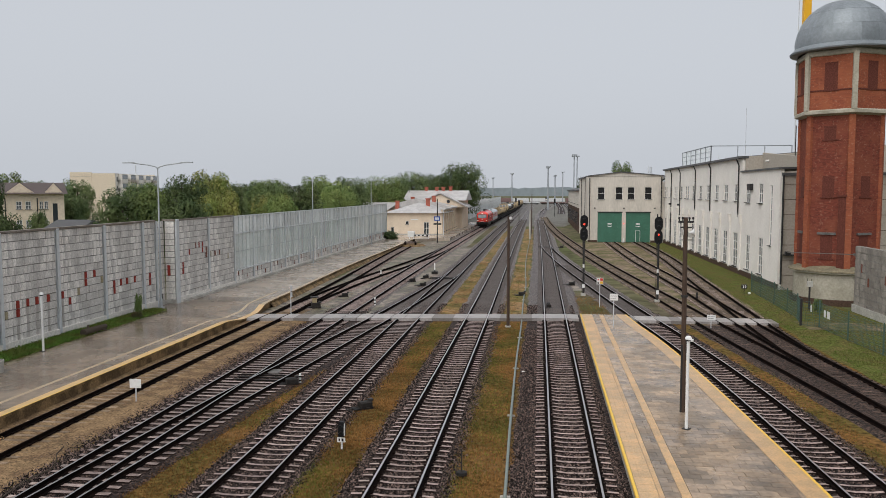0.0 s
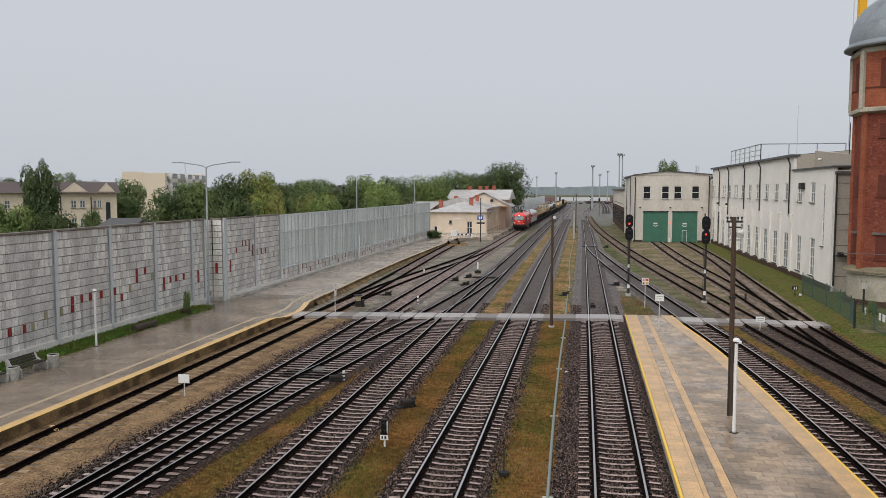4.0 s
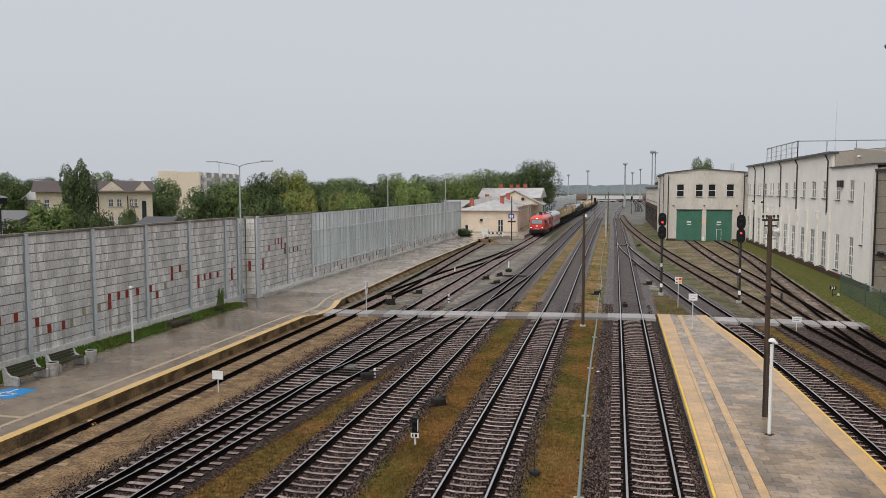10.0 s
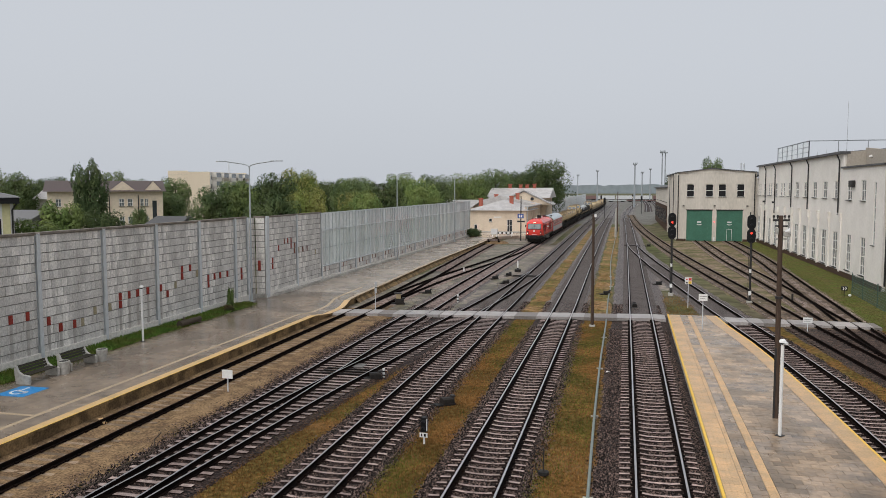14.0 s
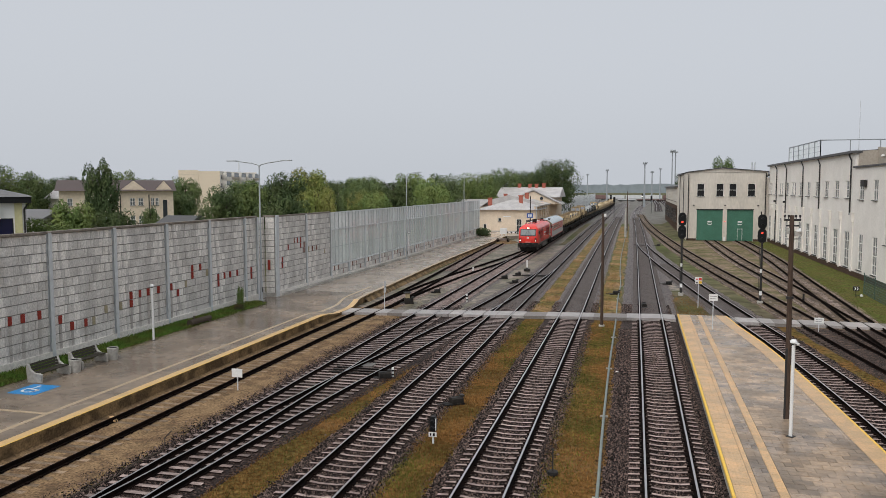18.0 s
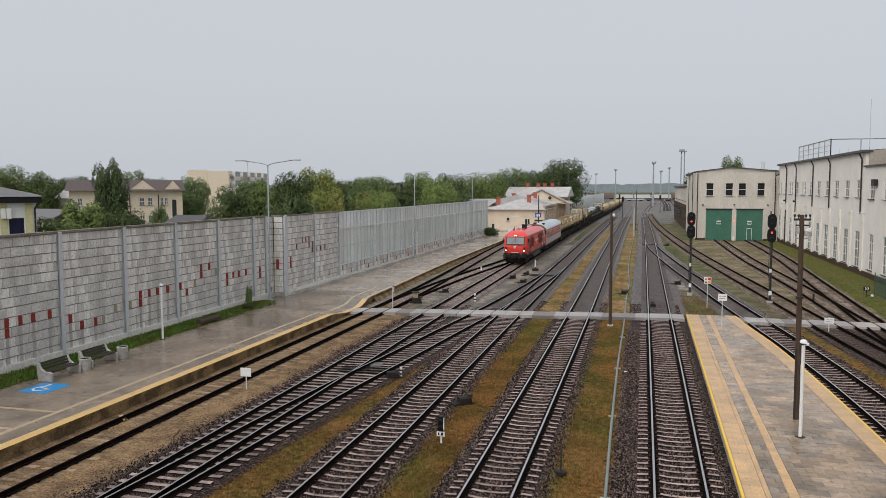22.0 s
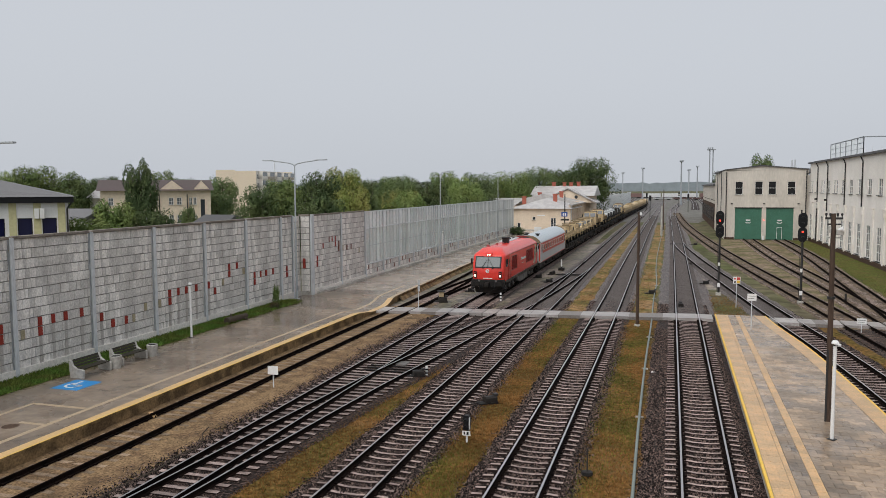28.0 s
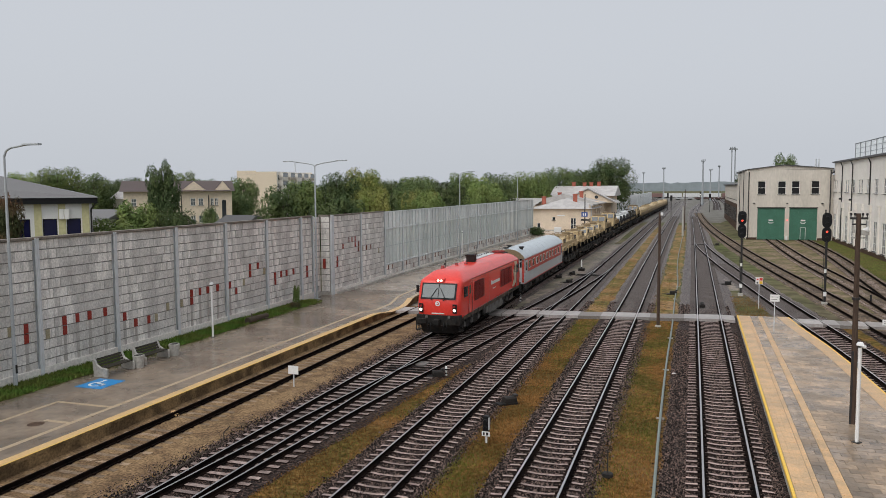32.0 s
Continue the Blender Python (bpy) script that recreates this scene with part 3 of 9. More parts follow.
railway("track_train", TRACK_B, "track on dark ballast on which the train runs", "wood", 0.56, other=TRACK_C, mats=("rust_rail", "rail_dull"))
railway("track_crossover", TRACK_C, "crossover track between two yard tracks", "wood", 0.56, bed_z=-0.215, mats=("rust_rail", "rail_dull"), skip=lambda x, y: close_to(TRACK_B, 2.7)(x, y) or close_to(TRACK_D, 2.7)(x, y))
railway("track_yard", TRACK_D, "yard track with concrete sleepers on dark ballast", other=TRACK_C, mats=("rust_rail", "rail_dull"))
railway("track_grass", TRACK_E, "track with concrete sleepers between dry grass strips")
railway("track_main", TRACK_M, "main track with close concrete sleepers beside the island platform", half=1.95)
railway("track_behind_platform", TRACK_R1, "curved track behind the island platform", skip=close_to(TRACK_M, 2.3))
railway("track_depot_bypass", TRACK_R2, "old track that curves past the depot", "dark_wood", 0.6, bed_z=-0.171, mats=("rust_rail", "rust_rail"), skip=close_to(TRACK_R3, 2.3), half=1.15, bed_mat="overgrown")
railway("track_depot_left", TRACK_R3, "old depot track that leads to a green gate", "dark_wood", 0.6, bed_z=-0.174, mats=("rust_rail", "rust_rail"), other=TRACK_R4, half=1.15, bed_mat="overgrown")
railway("track_depot_right", TRACK_R4, "old depot track that branches to a green gate", "dark_wood", 0.6, bed_z=-0.177, mats=("rust_rail", "rust_rail"), skip=close_to(TRACK_R3, 2.7), half=1.15, bed_mat="overgrown")


def sand_strip():
    line = [(-18.6, float(y)) for y in range(-60, 60)]
    m = Mesh()
    pts = []
    for x, y in line:
        for dx in (-3.4, -2.4, -1.4, -0.4, 0.9, 1.6):
            w = 0.35 * noise.noise((dx, y * 0.4, 3.3)) if dx > 1 else 0
            pts.append((x + dx + w, y, -0.205 + 0.05 * noise.noise((x + dx, y * 0.7, 5.0)) if dx < 1.2 else -0.285))
    m.hull(pts, [(i * 6 + j, i * 6 + j + 1, i * 6 + j + 7, i * 6 + j + 6) for i in range(len(line) - 1) for j in range(5)])
    tagged(part("sand_strip", m, "sand"), "strip of sandy soil round the platform track", "soil", kind="structure")


sand_strip()


def gravel_field(name, label, x_of, y0, y1, step=3.0, material="old_gravel"):
    """Sheet of worn gravel with an uneven outline between two lines."""
    m, n = Mesh(), 7
    ys = np.arange(y0, y1 + 0.1, step)
    pts = []
    for y in ys:
        a, b = x_of(y)
        a, b = a + 0.5 * noise.noise((a, y * 0.3, 7.0)), b + 0.7 * noise.noise((b, y * 0.3, 9.0))
        pts += [(a + (b - a) * i / (n - 1), y, -0.252 if 0 < i < n - 1 else -0.275) for i in range(n)]
    m.hull(pts, [(i * n + j, i * n + j + 1, (i + 1) * n + j + 1, (i + 1) * n + j) for i in range(len(ys) - 1) for j in range(n - 1)])
    tagged(part(name, m, material), label, "gravel", kind="structure")


gravel_field("gravel_yard", "worn grey-brown gravel between the yard tracks", lambda y: (-24.4, xc(TRACK_C, min(y, 99)) + 0.6), 58, 134)
gravel_field("gravel_yard", "worn gravel beside the distant train track", lambda y: (-23.5, -11.5), 134, 420, 8)
gravel_field("soil_strip", "sandy soil and thin grass between yard tracks", lambda y: (xc(TRACK_D, y) + 1.6, xc(TRACK_E, y) - 1.6), 60, 190, 2.0, "strip_soil")
gravel_field("soil_strip", "sandy soil and thin grass beside the cable pipe", lambda y: (xc(TRACK_E, y) + 1.7, xc(TRACK_M, y) - 2.1), 60, 200, 2.0, "strip_soil")
gravel_field("gravel_depot", "worn grey-brown soil with grass patches before the depot", lambda y: (min(xc(TRACK_R2, y), xc(TRACK_R1, min(y, 137)) + 3.0) - 1.2, 17.6 + 0.035 * (y - 58) + 1.5), 60, 149, 2.0, "depot_soil")
gravel_field("gravel_depot", "dark trodden gravel beside the main track", lambda y: (2.9, xc(TRACK_R1, min(y, 137)) + 0.5), 76, 118)

# ---- left platform ----
PLAT_Z = 0.30
EDGE = spline([(-21.95, -60), (-21.95, -20), (-21.95, 6), (-21.92, 30), (-21.9, 44), (-21.9, 52), (-21.88, 57), (-21.98, 58.4), (-22.3, 60.5), (-22.45, 63), (-22.55, 67), (-23.35, 88.6), (-23.8, 127), (-23.95, 140), (-24.0, 146)], 0.5)


def plat_top(d, y):
    """Height of the platform, d metres in from its edge: it dips to the rail level at the crossing."""
    a = max(0.0, min(1.0, 1.6 - abs(y - 56.0) / 2.6)) * max(0.0, min(1.0, 1.35 - d / 2.2))
    return PLAT_Z * (1 - a) + 0.02 * a


def plat_strip(name, d0, d1, material, up, y0=-60.0, y1=150.0, label="", parent=None):
    m = Mesh()
    ln = [(x, y) for x, y in EDGE if y0 <= y <= y1]
    n = max(2, int((d1 - d0) / 0.5) + 1)
    ds = [d0 + (d1 - d0) * i / (n - 1) for i in range(n)]
    pts = [(x - d, y, plat_top(d, y) + up) for x, y in ln for d in ds]
    m.hull(pts, [(i * n + j, i * n + j + 1, (i + 1) * n + j + 1, (i + 1) * n + j) for i in range(len(ln) - 1) for j in range(n - 1)])
    return part(name, m, material, parent, label)


def left_platform():
    t = thing("platform_left", pose(0, 0, 0), "long wet asphalt platform with a yellow edge beside the noise wall", "platform", kind="structure")
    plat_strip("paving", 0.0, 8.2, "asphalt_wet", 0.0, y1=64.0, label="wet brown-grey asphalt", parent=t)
    plat_strip("paving", 0.0, 8.2, "asphalt_far", 0.0, y0=64.0, label="wet paving, paler in itself and by painted sky sheen", parent=t)
    m = Mesh()
    ln = EDGE
    pts = []
    for x, y in ln:
        z = plat_top(0, y)
        pts += [(x, y, z - 0.004), (x + 0.06, y, z - 0.005), (x + 0.06, y, z - 0.12), (x - 0.02, y, z - 0.13), (x - 0.02, y, -0.3)]
    m.hull(pts, [(i * 5 + j, i * 5 + j + 1, i * 5 + j + 6, i * 5 + j + 5) for i in range(len(ln) - 1) for j in range(4)])
    part("edge_wall", m, "edge_brown", t, "brown weathered concrete edge wall")
    plat_strip("edge_line", -0.06, 0.42, "yellow_paint", 0.006, y1=60, label="yellow painted edge", parent=t)
    plat_strip("edge_line", -0.06, 0.30, "pale_line", 0.006, y0=60, label="worn pale edge line", parent=t)
    plat_strip("edge_rim", -0.07, -0.02, "yellow_bright", 0.010, y1=53, label="bright yellow rim", parent=t)
    plat_strip("guide_line", 1.25, 1.50, "pale_line", 0.005, y1=68, label="pale tactile line", parent=t)
    # square bay of pale lines by the parking mark
    m = Mesh()
    for x0, x1, y0, y1 in ((-26.3, -26.1, 16.0, 26.2), (-26.1, -23.4, 26.0, 26.2), (-24.6, -23.4, 23.7, 23.9)):
        m.box(x0, x1, y0, y1, PLAT_Z - 0.02, PLAT_Z + 0.007)
    part("bay_line", m, "pale_line", t)


left_platform()


def gravel_bank():
    line = [(x, y) for x, y in EDGE if 62 <= y <= 131]
    tagged(part("gravel_bank", ribbon(line, [(-0.01, 0.06), (0.14, -0.05), (0.32, -0.24)]), "edge_brown"), "low bank of gravel along the platform edge", "gravel", kind="structure")


gravel_bank()

# ---- island platform ----
ISL_R = spline([(9.0, -60), (9.0, -20), (9.0, 6), (9.0, 20), (8.92, 25), (8.7, 31), (8.35, 39), (7.7, 48.5), (6.85, 56), (6.6, 59)], 0.5)
ISL_Z = 0.2


def isl_l(y):
    """The straight edge of the island platform beside the main track."""
    return 3.0 + 0.0045 * (max(y, 5.0) - 5.0)


def island_platform():
    t = thing("platform_island", pose(0, 0, 0), "island platform paved with wet grey slabs and tan tactile strips", "platform", kind="structure")
    k = len(ISL_R)
    pts = [q for x, y in ISL_R for q in ((isl_l(y), y, -0.3), (isl_l(y), y, ISL_Z - 0.03), (x, y, ISL_Z - 0.03), (x, y, -0.3))]
    m = Mesh().hull(pts, [(4 * i + j, 4 * i + j + 1, 4 * i + j + 5, 4 * i + j + 4) for i in range(k - 1) for j in range(3)] + [(4 * k - 4, 4 * k - 3, 4 * k - 2, 4 * k - 1)])
    part("core", m, "concrete", t, "concrete platform core")
    left = [(isl_l(y), y) for y in np.arange(-60, 59.2, 1.0)]
    m = ribbon(left, [(-0.05, ISL_Z - 0.1), (-0.05, ISL_Z + 0.006), (0.045, ISL_Z + 0.006)])
    part("edge_line", m, "yellow_bright", t, "bright yellow edge line")
    part("edge_line", ribbon(ISL_R, [(-0.05, ISL_Z + 0.006), (0.05, ISL_Z + 0.006), (0.05, ISL_Z - 0.1)]), "yellow_bright", t)
    part("edge_paving", ribbon([p for p in ISL_R], [(-0.75, ISL_Z + 0.003), (-0.05, ISL_Z + 0.003)]), "tan_paving", t, "tan edge paving")
    # tan tactile slabs along the edge and the walking line, slab by slab
    data = {}
    for w in (0.6, 0.3, 0.16):
        b = Mesh().box(-w / 2 + 0.003, w / 2 - 0.003, -0.298, 0.298, -0.04, 0.0)
        for i in range(round(w / 0.15)):
            x = -w / 2 + 0.075 + i * 0.15
            b.box(x - 0.02, x + 0.02, -0.28, 0.28, -0.01, 0.006)
        data[w] = b.data("slab", "tan_paving")
    y = 17.0
    while y < 58.6:
        part("slab", data[0.6], None, t, at=pose(isl_l(y) + 0.36, y, ISL_Z + 0.004))
        part("slab", data[0.16], None, t, at=pose(isl_l(y) + 0.75, y, ISL_Z + 0.003))
        part("slab", data[0.3], None, t, at=pose(isl_l(y) + 1.5, y, ISL_Z + 0.003))
        y += 0.6
    return t


ISLAND = island_platform()

# ---- level crossing of slabs ----
def crossing():
    t = thing("foot_crossing", pose(0, 0, 0), "foot crossing of pale concrete slabs across the tracks", "crossing", kind="structure")

    def yc(x):
        return 55.9 + (x + 22) * 0.122 if x < 3 else 58.65 + (x - 3) * (-0.02)

    tr = [xc(line, 57) for line in (TRACK_A, TRACK_B, TRACK_C, TRACK_D, TRACK_E, TRACK_M)] + [xc(TRACK_R1, 59), xc(TRACK_R2, 58), xc(TRACK_R3, 57)]
    zones = []
    for c in sorted(tr):
        for a, b in ((c - 1.75, c - 0.86), (c - 0.70, c + 0.70), (c + 0.86, c + 1.75)):
            zones.append((a, b))
    keep = []
    for a, b in zones:
        a2 = max(a, keep[-1][1] + 0.03) if keep else a
        if b - a2 > 0.15:
            keep.append((a2, b))
    for a, b in keep:
        if 2.95 < a < 6.5:
            continue
        m = Mesh()
        ya, yb = yc(a), yc(b)
        m.hull([(a, ya - 0.85, -0.2), (b, yb - 0.85, -0.2), (b, yb + 1.15, -0.2), (a, ya + 1.15, -0.2), (a + 0.01, ya - 0.83, 0.005), (b - 0.01, yb - 0.83, 0.005), (b - 0.01, yb + 1.13, 0.005), (a + 0.01, ya + 1.13, 0.005)],
               [(4, 5, 6, 7), (0, 1, 5, 4), (1, 2, 6, 5), (2, 3, 7, 6), (3, 0, 4, 7)])
        part("slab", m, "slab_concrete", t)
    m = Mesh()
    m.hull([(-21.9, yc(-21.9) - 0.8, -0.012), (2.97, yc(2.9) - 0.8, -0.012), (2.97, yc(2.9) + 1.1, -0.012), (-21.9, yc(-21.9) + 1.1, -0.012),
            (-21.9, yc(-21.9) - 0.8, -0.25), (2.97, yc(2.9) - 0.8, -0.25)], [(0, 1, 2, 3), (0, 4, 5, 1)])
    part("bed", m, "crossing_bed", t, "worn asphalt between the slabs")
    m = Mesh()
    m.hull([(6.9, 57.78, -0.014), (17.3, 57.57, -0.014), (17.3, 59.46, -0.014), (6.9, 59.67, -0.014), (6.9, 57.78, -0.25), (17.3, 57.57, -0.25)], [(0, 1, 2, 3), (0, 4, 5, 1)])
    part("bed", m, "crossing_bed", t)


crossing()
# ---- noise wall ----
def block_row(seed, length, z_h=0.5, fine=False, face="wall_block"):
    """One long panel of the noise wall: a backing slab with raised blocks of uneven width."""
    rnd = random.Random(seed)
    m = Mesh()
    m.cur = 1
    m.box(-0.16, -0.05, 0, length, 0.0, z_h - 0.004)
    m.cur = 0
    y, gap = 0.03, 0.004 if fine else 0.009
    while y < length - 0.05:
        w = rnd.choice((0.15, 0.19, 0.24, 0.29) if fine else (0.22, 0.3, 0.38, 0.46))
        w = min(w, length - 0.03 - y)
        if w > 0.04:
            d = rnd.choice((-0.02, -0.008, 0.0, 0.0, 0.012))
            m.box(-0.055, d, y + gap, y + w - gap, 0.024 + rnd.choice((0, 0, 0.012)), z_h - 0.026)
        y += w
    return m.data("panel", [face, "wall_panel_back"])


PANELS = {}


def panel_data(kind, length):
    key = (kind, round(length, 2))
    if key not in PANELS:
        PANELS[key] = [block_row(i + 7, length, fine=kind == "fine", face="wall_block_dark" if kind == "dark" else "wall_block") for i in range(4)]
    return PANELS[key]


ACCENT = {}


def accent(color):
    if color not in ACCENT:
        m = Mesh()
        m.box(-0.05, 0.03, -0.12, 0.12, -0.225, 0.225)
        for k in range(5):
            m.box(0.02, 0.045, -0.11, 0.11, -0.2 + k * 0.09, -0.16 + k * 0.09)
        ACCENT[color] = m.data("accent_block", color)
    return ACCENT[color]


def post_data(h, w=0.24):
    m = Mesh()
    m.box(-0.12, -0.08, -w / 2, w / 2, 0, h)
    m.box(0.06, 0.10, -w / 2, w / 2, 0, h)
    m.box(-0.08, 0.06, -0.03, 0.03, 0, h - 0.005)
    m.box(-0.15, 0.13, -w / 2 - 0.03, w / 2 + 0.03, 0, 0.06)
    return m.data("post", "galvanised")


def noise_wall_near():
    x = -30.5
    t = thing("noise_wall", pose(x, 0, 0), "tall grey noise wall of concrete block panels with red accents", "noise wall", kind="structure")
    posts = [13.43, 18.76, 24.1, 29.43, 34.77, 40.1, 45.44, 50.78, 56.12, 58.2]
    pd = post_data(7.06)
    for y in posts:
        part("post", pd, None, t, "galvanised steel post", at=pose(0.02, y, 0.1))
    for a, b in zip([-45.26, -39.93, -34.6, -29.26, -23.93, -18.6, -13.25, -7.9, -2.57, 2.76, 8.1] + posts, [-39.93, -34.6, -29.26, -23.93, -18.6, -13.25, -7.9, -2.57, 2.76, 8.1] + posts):
        ln = b - a - 0.26
        part("plinth", Mesh().box(-0.14, 0.12, a + 0.13, b - 0.13, 0.0, 0.74), "plinth_pale", t, "pale concrete plinth")
        for r in range(13):
            data = panel_data("fine" if r > 7 else "plain", ln)[(r * 5 + int(a)) % 4]
            part("panel", data, None, t, at=pose(random.uniform(-0.006, 0.006), a + 0.13, 0.6 + 0.5 * r))
        part("coping", Mesh().box(-0.22, 0.10, a + 0.125, b - 0.125, 7.1, 7.24), "coping_dark", t, "dark weathered concrete coping", bevel=0.02)
    spots = [(28.64, 2.85), (28.64, 2.35), (31.04, 2.85), (31.04, 2.35), (31.9, 2.85), (32.76, 2.85), (33.9, 2.85), (35.4, 2.35), (36.3, 1.85), (37.4, 1.85),
             (41.55, 2.85), (41.55, 2.35), (42.42, 2.85), (43.3, 2.85), (44.4, 2.85), (45.85, 2.85), (46.6, 2.35), (48.45, 3.85), (48.45, 3.35), (49.5, 3.85), (51.94, 2.85), (51.94, 2.35),
             (52.84, 2.85), (53.7, 2.85), (54.8, 2.85), (57.1, 2.85), (57.1, 2.35), (26.2, 2.85), (25.3, 2.35), (22.4, 2.85), (20.9, 2.35)]
    for y, z in spots:
        part("accent_block", accent("wall_red"), None, t, "red block", at=pose(0.005, y, z))
    for y, z in [(27.72, 2.85), (29.93, 2.35), (38.07, 1.85), (39.17, 2.35), (40.53, 2.35), (47.6, 2.85), (50.4, 3.35)]:
        part("accent_block", accent("wall_ochre"), None, t, "ochre block", at=pose(0.005, y, z))
    for y, z in spots:
        if 24 < y < 46:
            for k in range(1, int((z - 0.6) / 0.5) + 1):
                if z - 0.5 * k > 0.85 and (y, round(z - 0.5 * k, 2)) not in spots:
                    part("slotted_block", accent("wall_slot"), None, t, "grey block with dark slots", at=pose(-0.012, y, z - 0.5 * k) @ Matrix.Diagonal((1, 0.8, 1, 1)))
    # return panel that steps the wall towards the tracks
    for r in range(13):
        part("panel", panel_data("plain", 0.85)[r % 4], None, t, at=pose(0.06, 59.55, 0.6 + 0.5 * r, 0, 0, -90))
    part("plinth", Mesh().box(0.05, 0.95, 59.55, 59.75, 0.0, 0.6), "concrete", t)
    part("coping", Mesh().box(-0.1, 0.95, 59.5, 59.75, 7.1, 7.24), "coping_dark", t)
    for r in range(13):
        part("panel", panel_data("plain", 1.3)[(r + 1) % 4], None, t, at=pose(0, 58.32, 0.6 + 0.5 * r))
    part("plinth", Mesh().box(-0.14, 0.05, 58.32, 59.6, 0, 0.6), "concrete", t)
    part("accent_block", accent("wall_red"), None, t, "red block", at=pose(0.42, 59.46, 3.05, 0, 0, -90) @ Matrix.Diagonal((1, 0.9, 1.9, 1)))


noise_wall_near()


def noise_wall_far():
    x = -29.6
    t = thing("noise_wall", pose(x, 0, 0), "tall noise wall with clear screens over a low block wall", "noise wall", kind="structure")
    big = Mesh().box(-0.22, 0.16, -0.2, 0.2, 0, 7.12)
    big.box(-0.10, 0.17, -0.28, -0.19, 0, 7.08)
    part("post", big, "galvanised", t, "broad galvanised corner post", at=pose(0, 59.95, 0.1), bevel=0.01)
    pd = post_data(7.04)
    posts = [60.15, 66.1, 72.0]
    for y in posts[1:]:
        part("post", pd, None, t, "galvanised steel post", at=pose(0, y, 0.1))
    for a, b in zip(posts, posts[1:]):
        ln = b - a - 0.26
        part("plinth", Mesh().box(-0.14, 0.12, a + 0.13, b - 0.13, 0.0, 0.74), "plinth_pale", t, "pale concrete plinth")
        for r in range(13):
            part("panel", panel_data("plain", ln)[(r * 3 + int(a)) % 4], None, t, at=pose(random.uniform(-0.006, 0.006), a + 0.13, 0.6 + 0.5 * r))
        part("coping", Mesh().box(-0.16, 0.04, a + 0.13, b - 0.13, 7.1, 7.22), "coping_dark", t)
    for y, z in [(61.0, 3.35), (61.0, 2.85), (62.2, 4.35), (63.45, 4.85), (64.1, 4.85), (64.8, 4.85), (64.8, 4.35), (65.55, 4.35), (65.55, 3.85), (66.5, 3.85), (67.45, 3.85), (68.4, 3.85), (70.4, 3.35)]:
        part("accent_block", accent("wall_red" if y in (61.0, 62.2, 64.1, 64.8) else "wall_ochre" if y in (66.5, 70.4) else "wall_dull"), None, t, "red block", at=pose(0.005, y, z) @ Matrix.Diagonal((1, 0.7, 1, 1)))
    # clear screens: low block wall, frames, fins and panes
    y, k = 72.0, 0
    fin = Mesh().box(-0.05, 0.07, -0.018, 0.018, 0, 5.3).data("fin", "fin_grey")
    pane = Mesh().box(-0.02, 0.0, 0.05, 0.98, 0, 3.5).data("pane", "acrylic_low")
    pane_up = Mesh().box(-0.02, 0.0, 0.05, 0.98, 0, 1.62).data("pane", "acrylic_up")
    while y < 147:
        ln = 5.05
        part("plinth", Mesh().box(-0.14, 0.12, y + 0.13, y + ln - 0.13, 0.0, 0.65), "plinth_pale", t, "pale concrete plinth")
        for r in range(2):
            part("panel", panel_data("plain", ln - 0.26)[(r + k) % 4], None, t, at=pose(0, y + 0.13, 0.65 + 0.5 * r))
        for q in (0.9, 2.0, 3.3):
            part("accent_block", accent("wall_dull"), None, t, "red block", at=pose(0.005, y + q + 0.13 * (k % 3), 1.4 if q < 3 else 0.9) @ Matrix.Diagonal((1, 0.35, 1, 1)))
        part("rail", Mesh().box(-0.06, 0.07, y + 0.1, y + ln - 0.1, 1.68, 1.8), "galvanised", t)
        part("rail", Mesh().box(-0.06, 0.07, y + 0.1, y + ln - 0.1, 5.33, 5.45), "galvanised", t)
        part("joint", Mesh().box(0.003, 0.02, y + 0.1, y + ln - 0.1, 3.55, 3.6), "mast_grey", t)
        part("rail", Mesh().box(-0.06, 0.07, y + 0.1, y + ln - 0.1, 7.02, 7.12), "galvanised", t)
        for s in range(5):
            part("pane", pane, None, t, at=pose(0, y + 0.1 + s * 0.99, 1.82))
            part("pane", pane_up, None, t, at=pose(0, y + 0.1 + s * 0.99, 5.46))
            if s:
                part("fin", fin, None, t, at=pose(0, y + 0.1 + s * 0.99, 1.8))
        part("post", pd, None, t, "galvanised steel post", at=pose(0, y + ln, 0.1))
        y += ln
        k += 1


noise_wall_far()


def noise_wall_distant():
    t = thing("noise_wall", pose(-24.0, 0, 0), "pale distant noise wall beside the train", "noise wall", kind="structure")
    for k in range(44):
        y = 222.0 + k * 6.0
        part("panel", Mesh().box(-0.1, 0.0, y, y + 5.85, -0.3, 5.9), "acrylic", t)
        part("post", Mesh().box(-0.15, 0.12, y + 5.85, y + 6.0, -0.3, 6.0), "galvanised", t)


noise_wall_distant()


def verge():
    m = Mesh()
    line = [float(v) for v in np.arange(8, 57.5, 0.5)]
    pts = []
    for y in line:
        edge = -28.55 + 0.22 * noise.noise((0.0, y * 0.5, 2.0)) - max(0, (y - 50)) * 0.12
        for f in (0.0, 0.25, 0.5, 0.75, 1.0):
            x = -30.45 + (edge + 30.45) * f
            pts.append((x, y, PLAT_Z + (0.05 if 0 < f < 1 else 0.006) + 0.03 * noise.noise((x * 2, y * 2, 0)) * (f < 1)))
    m.hull(pts, [(i * 5 + j, i * 5 + j + 1, i * 5 + j + 6, i * 5 + j + 5) for i in range(len(line) - 1) for j in range(4)])
    tagged(part("grass_verge", m, "green_grass"), "green grass verge along the foot of the noise wall", "grass", kind="structure")


verge()


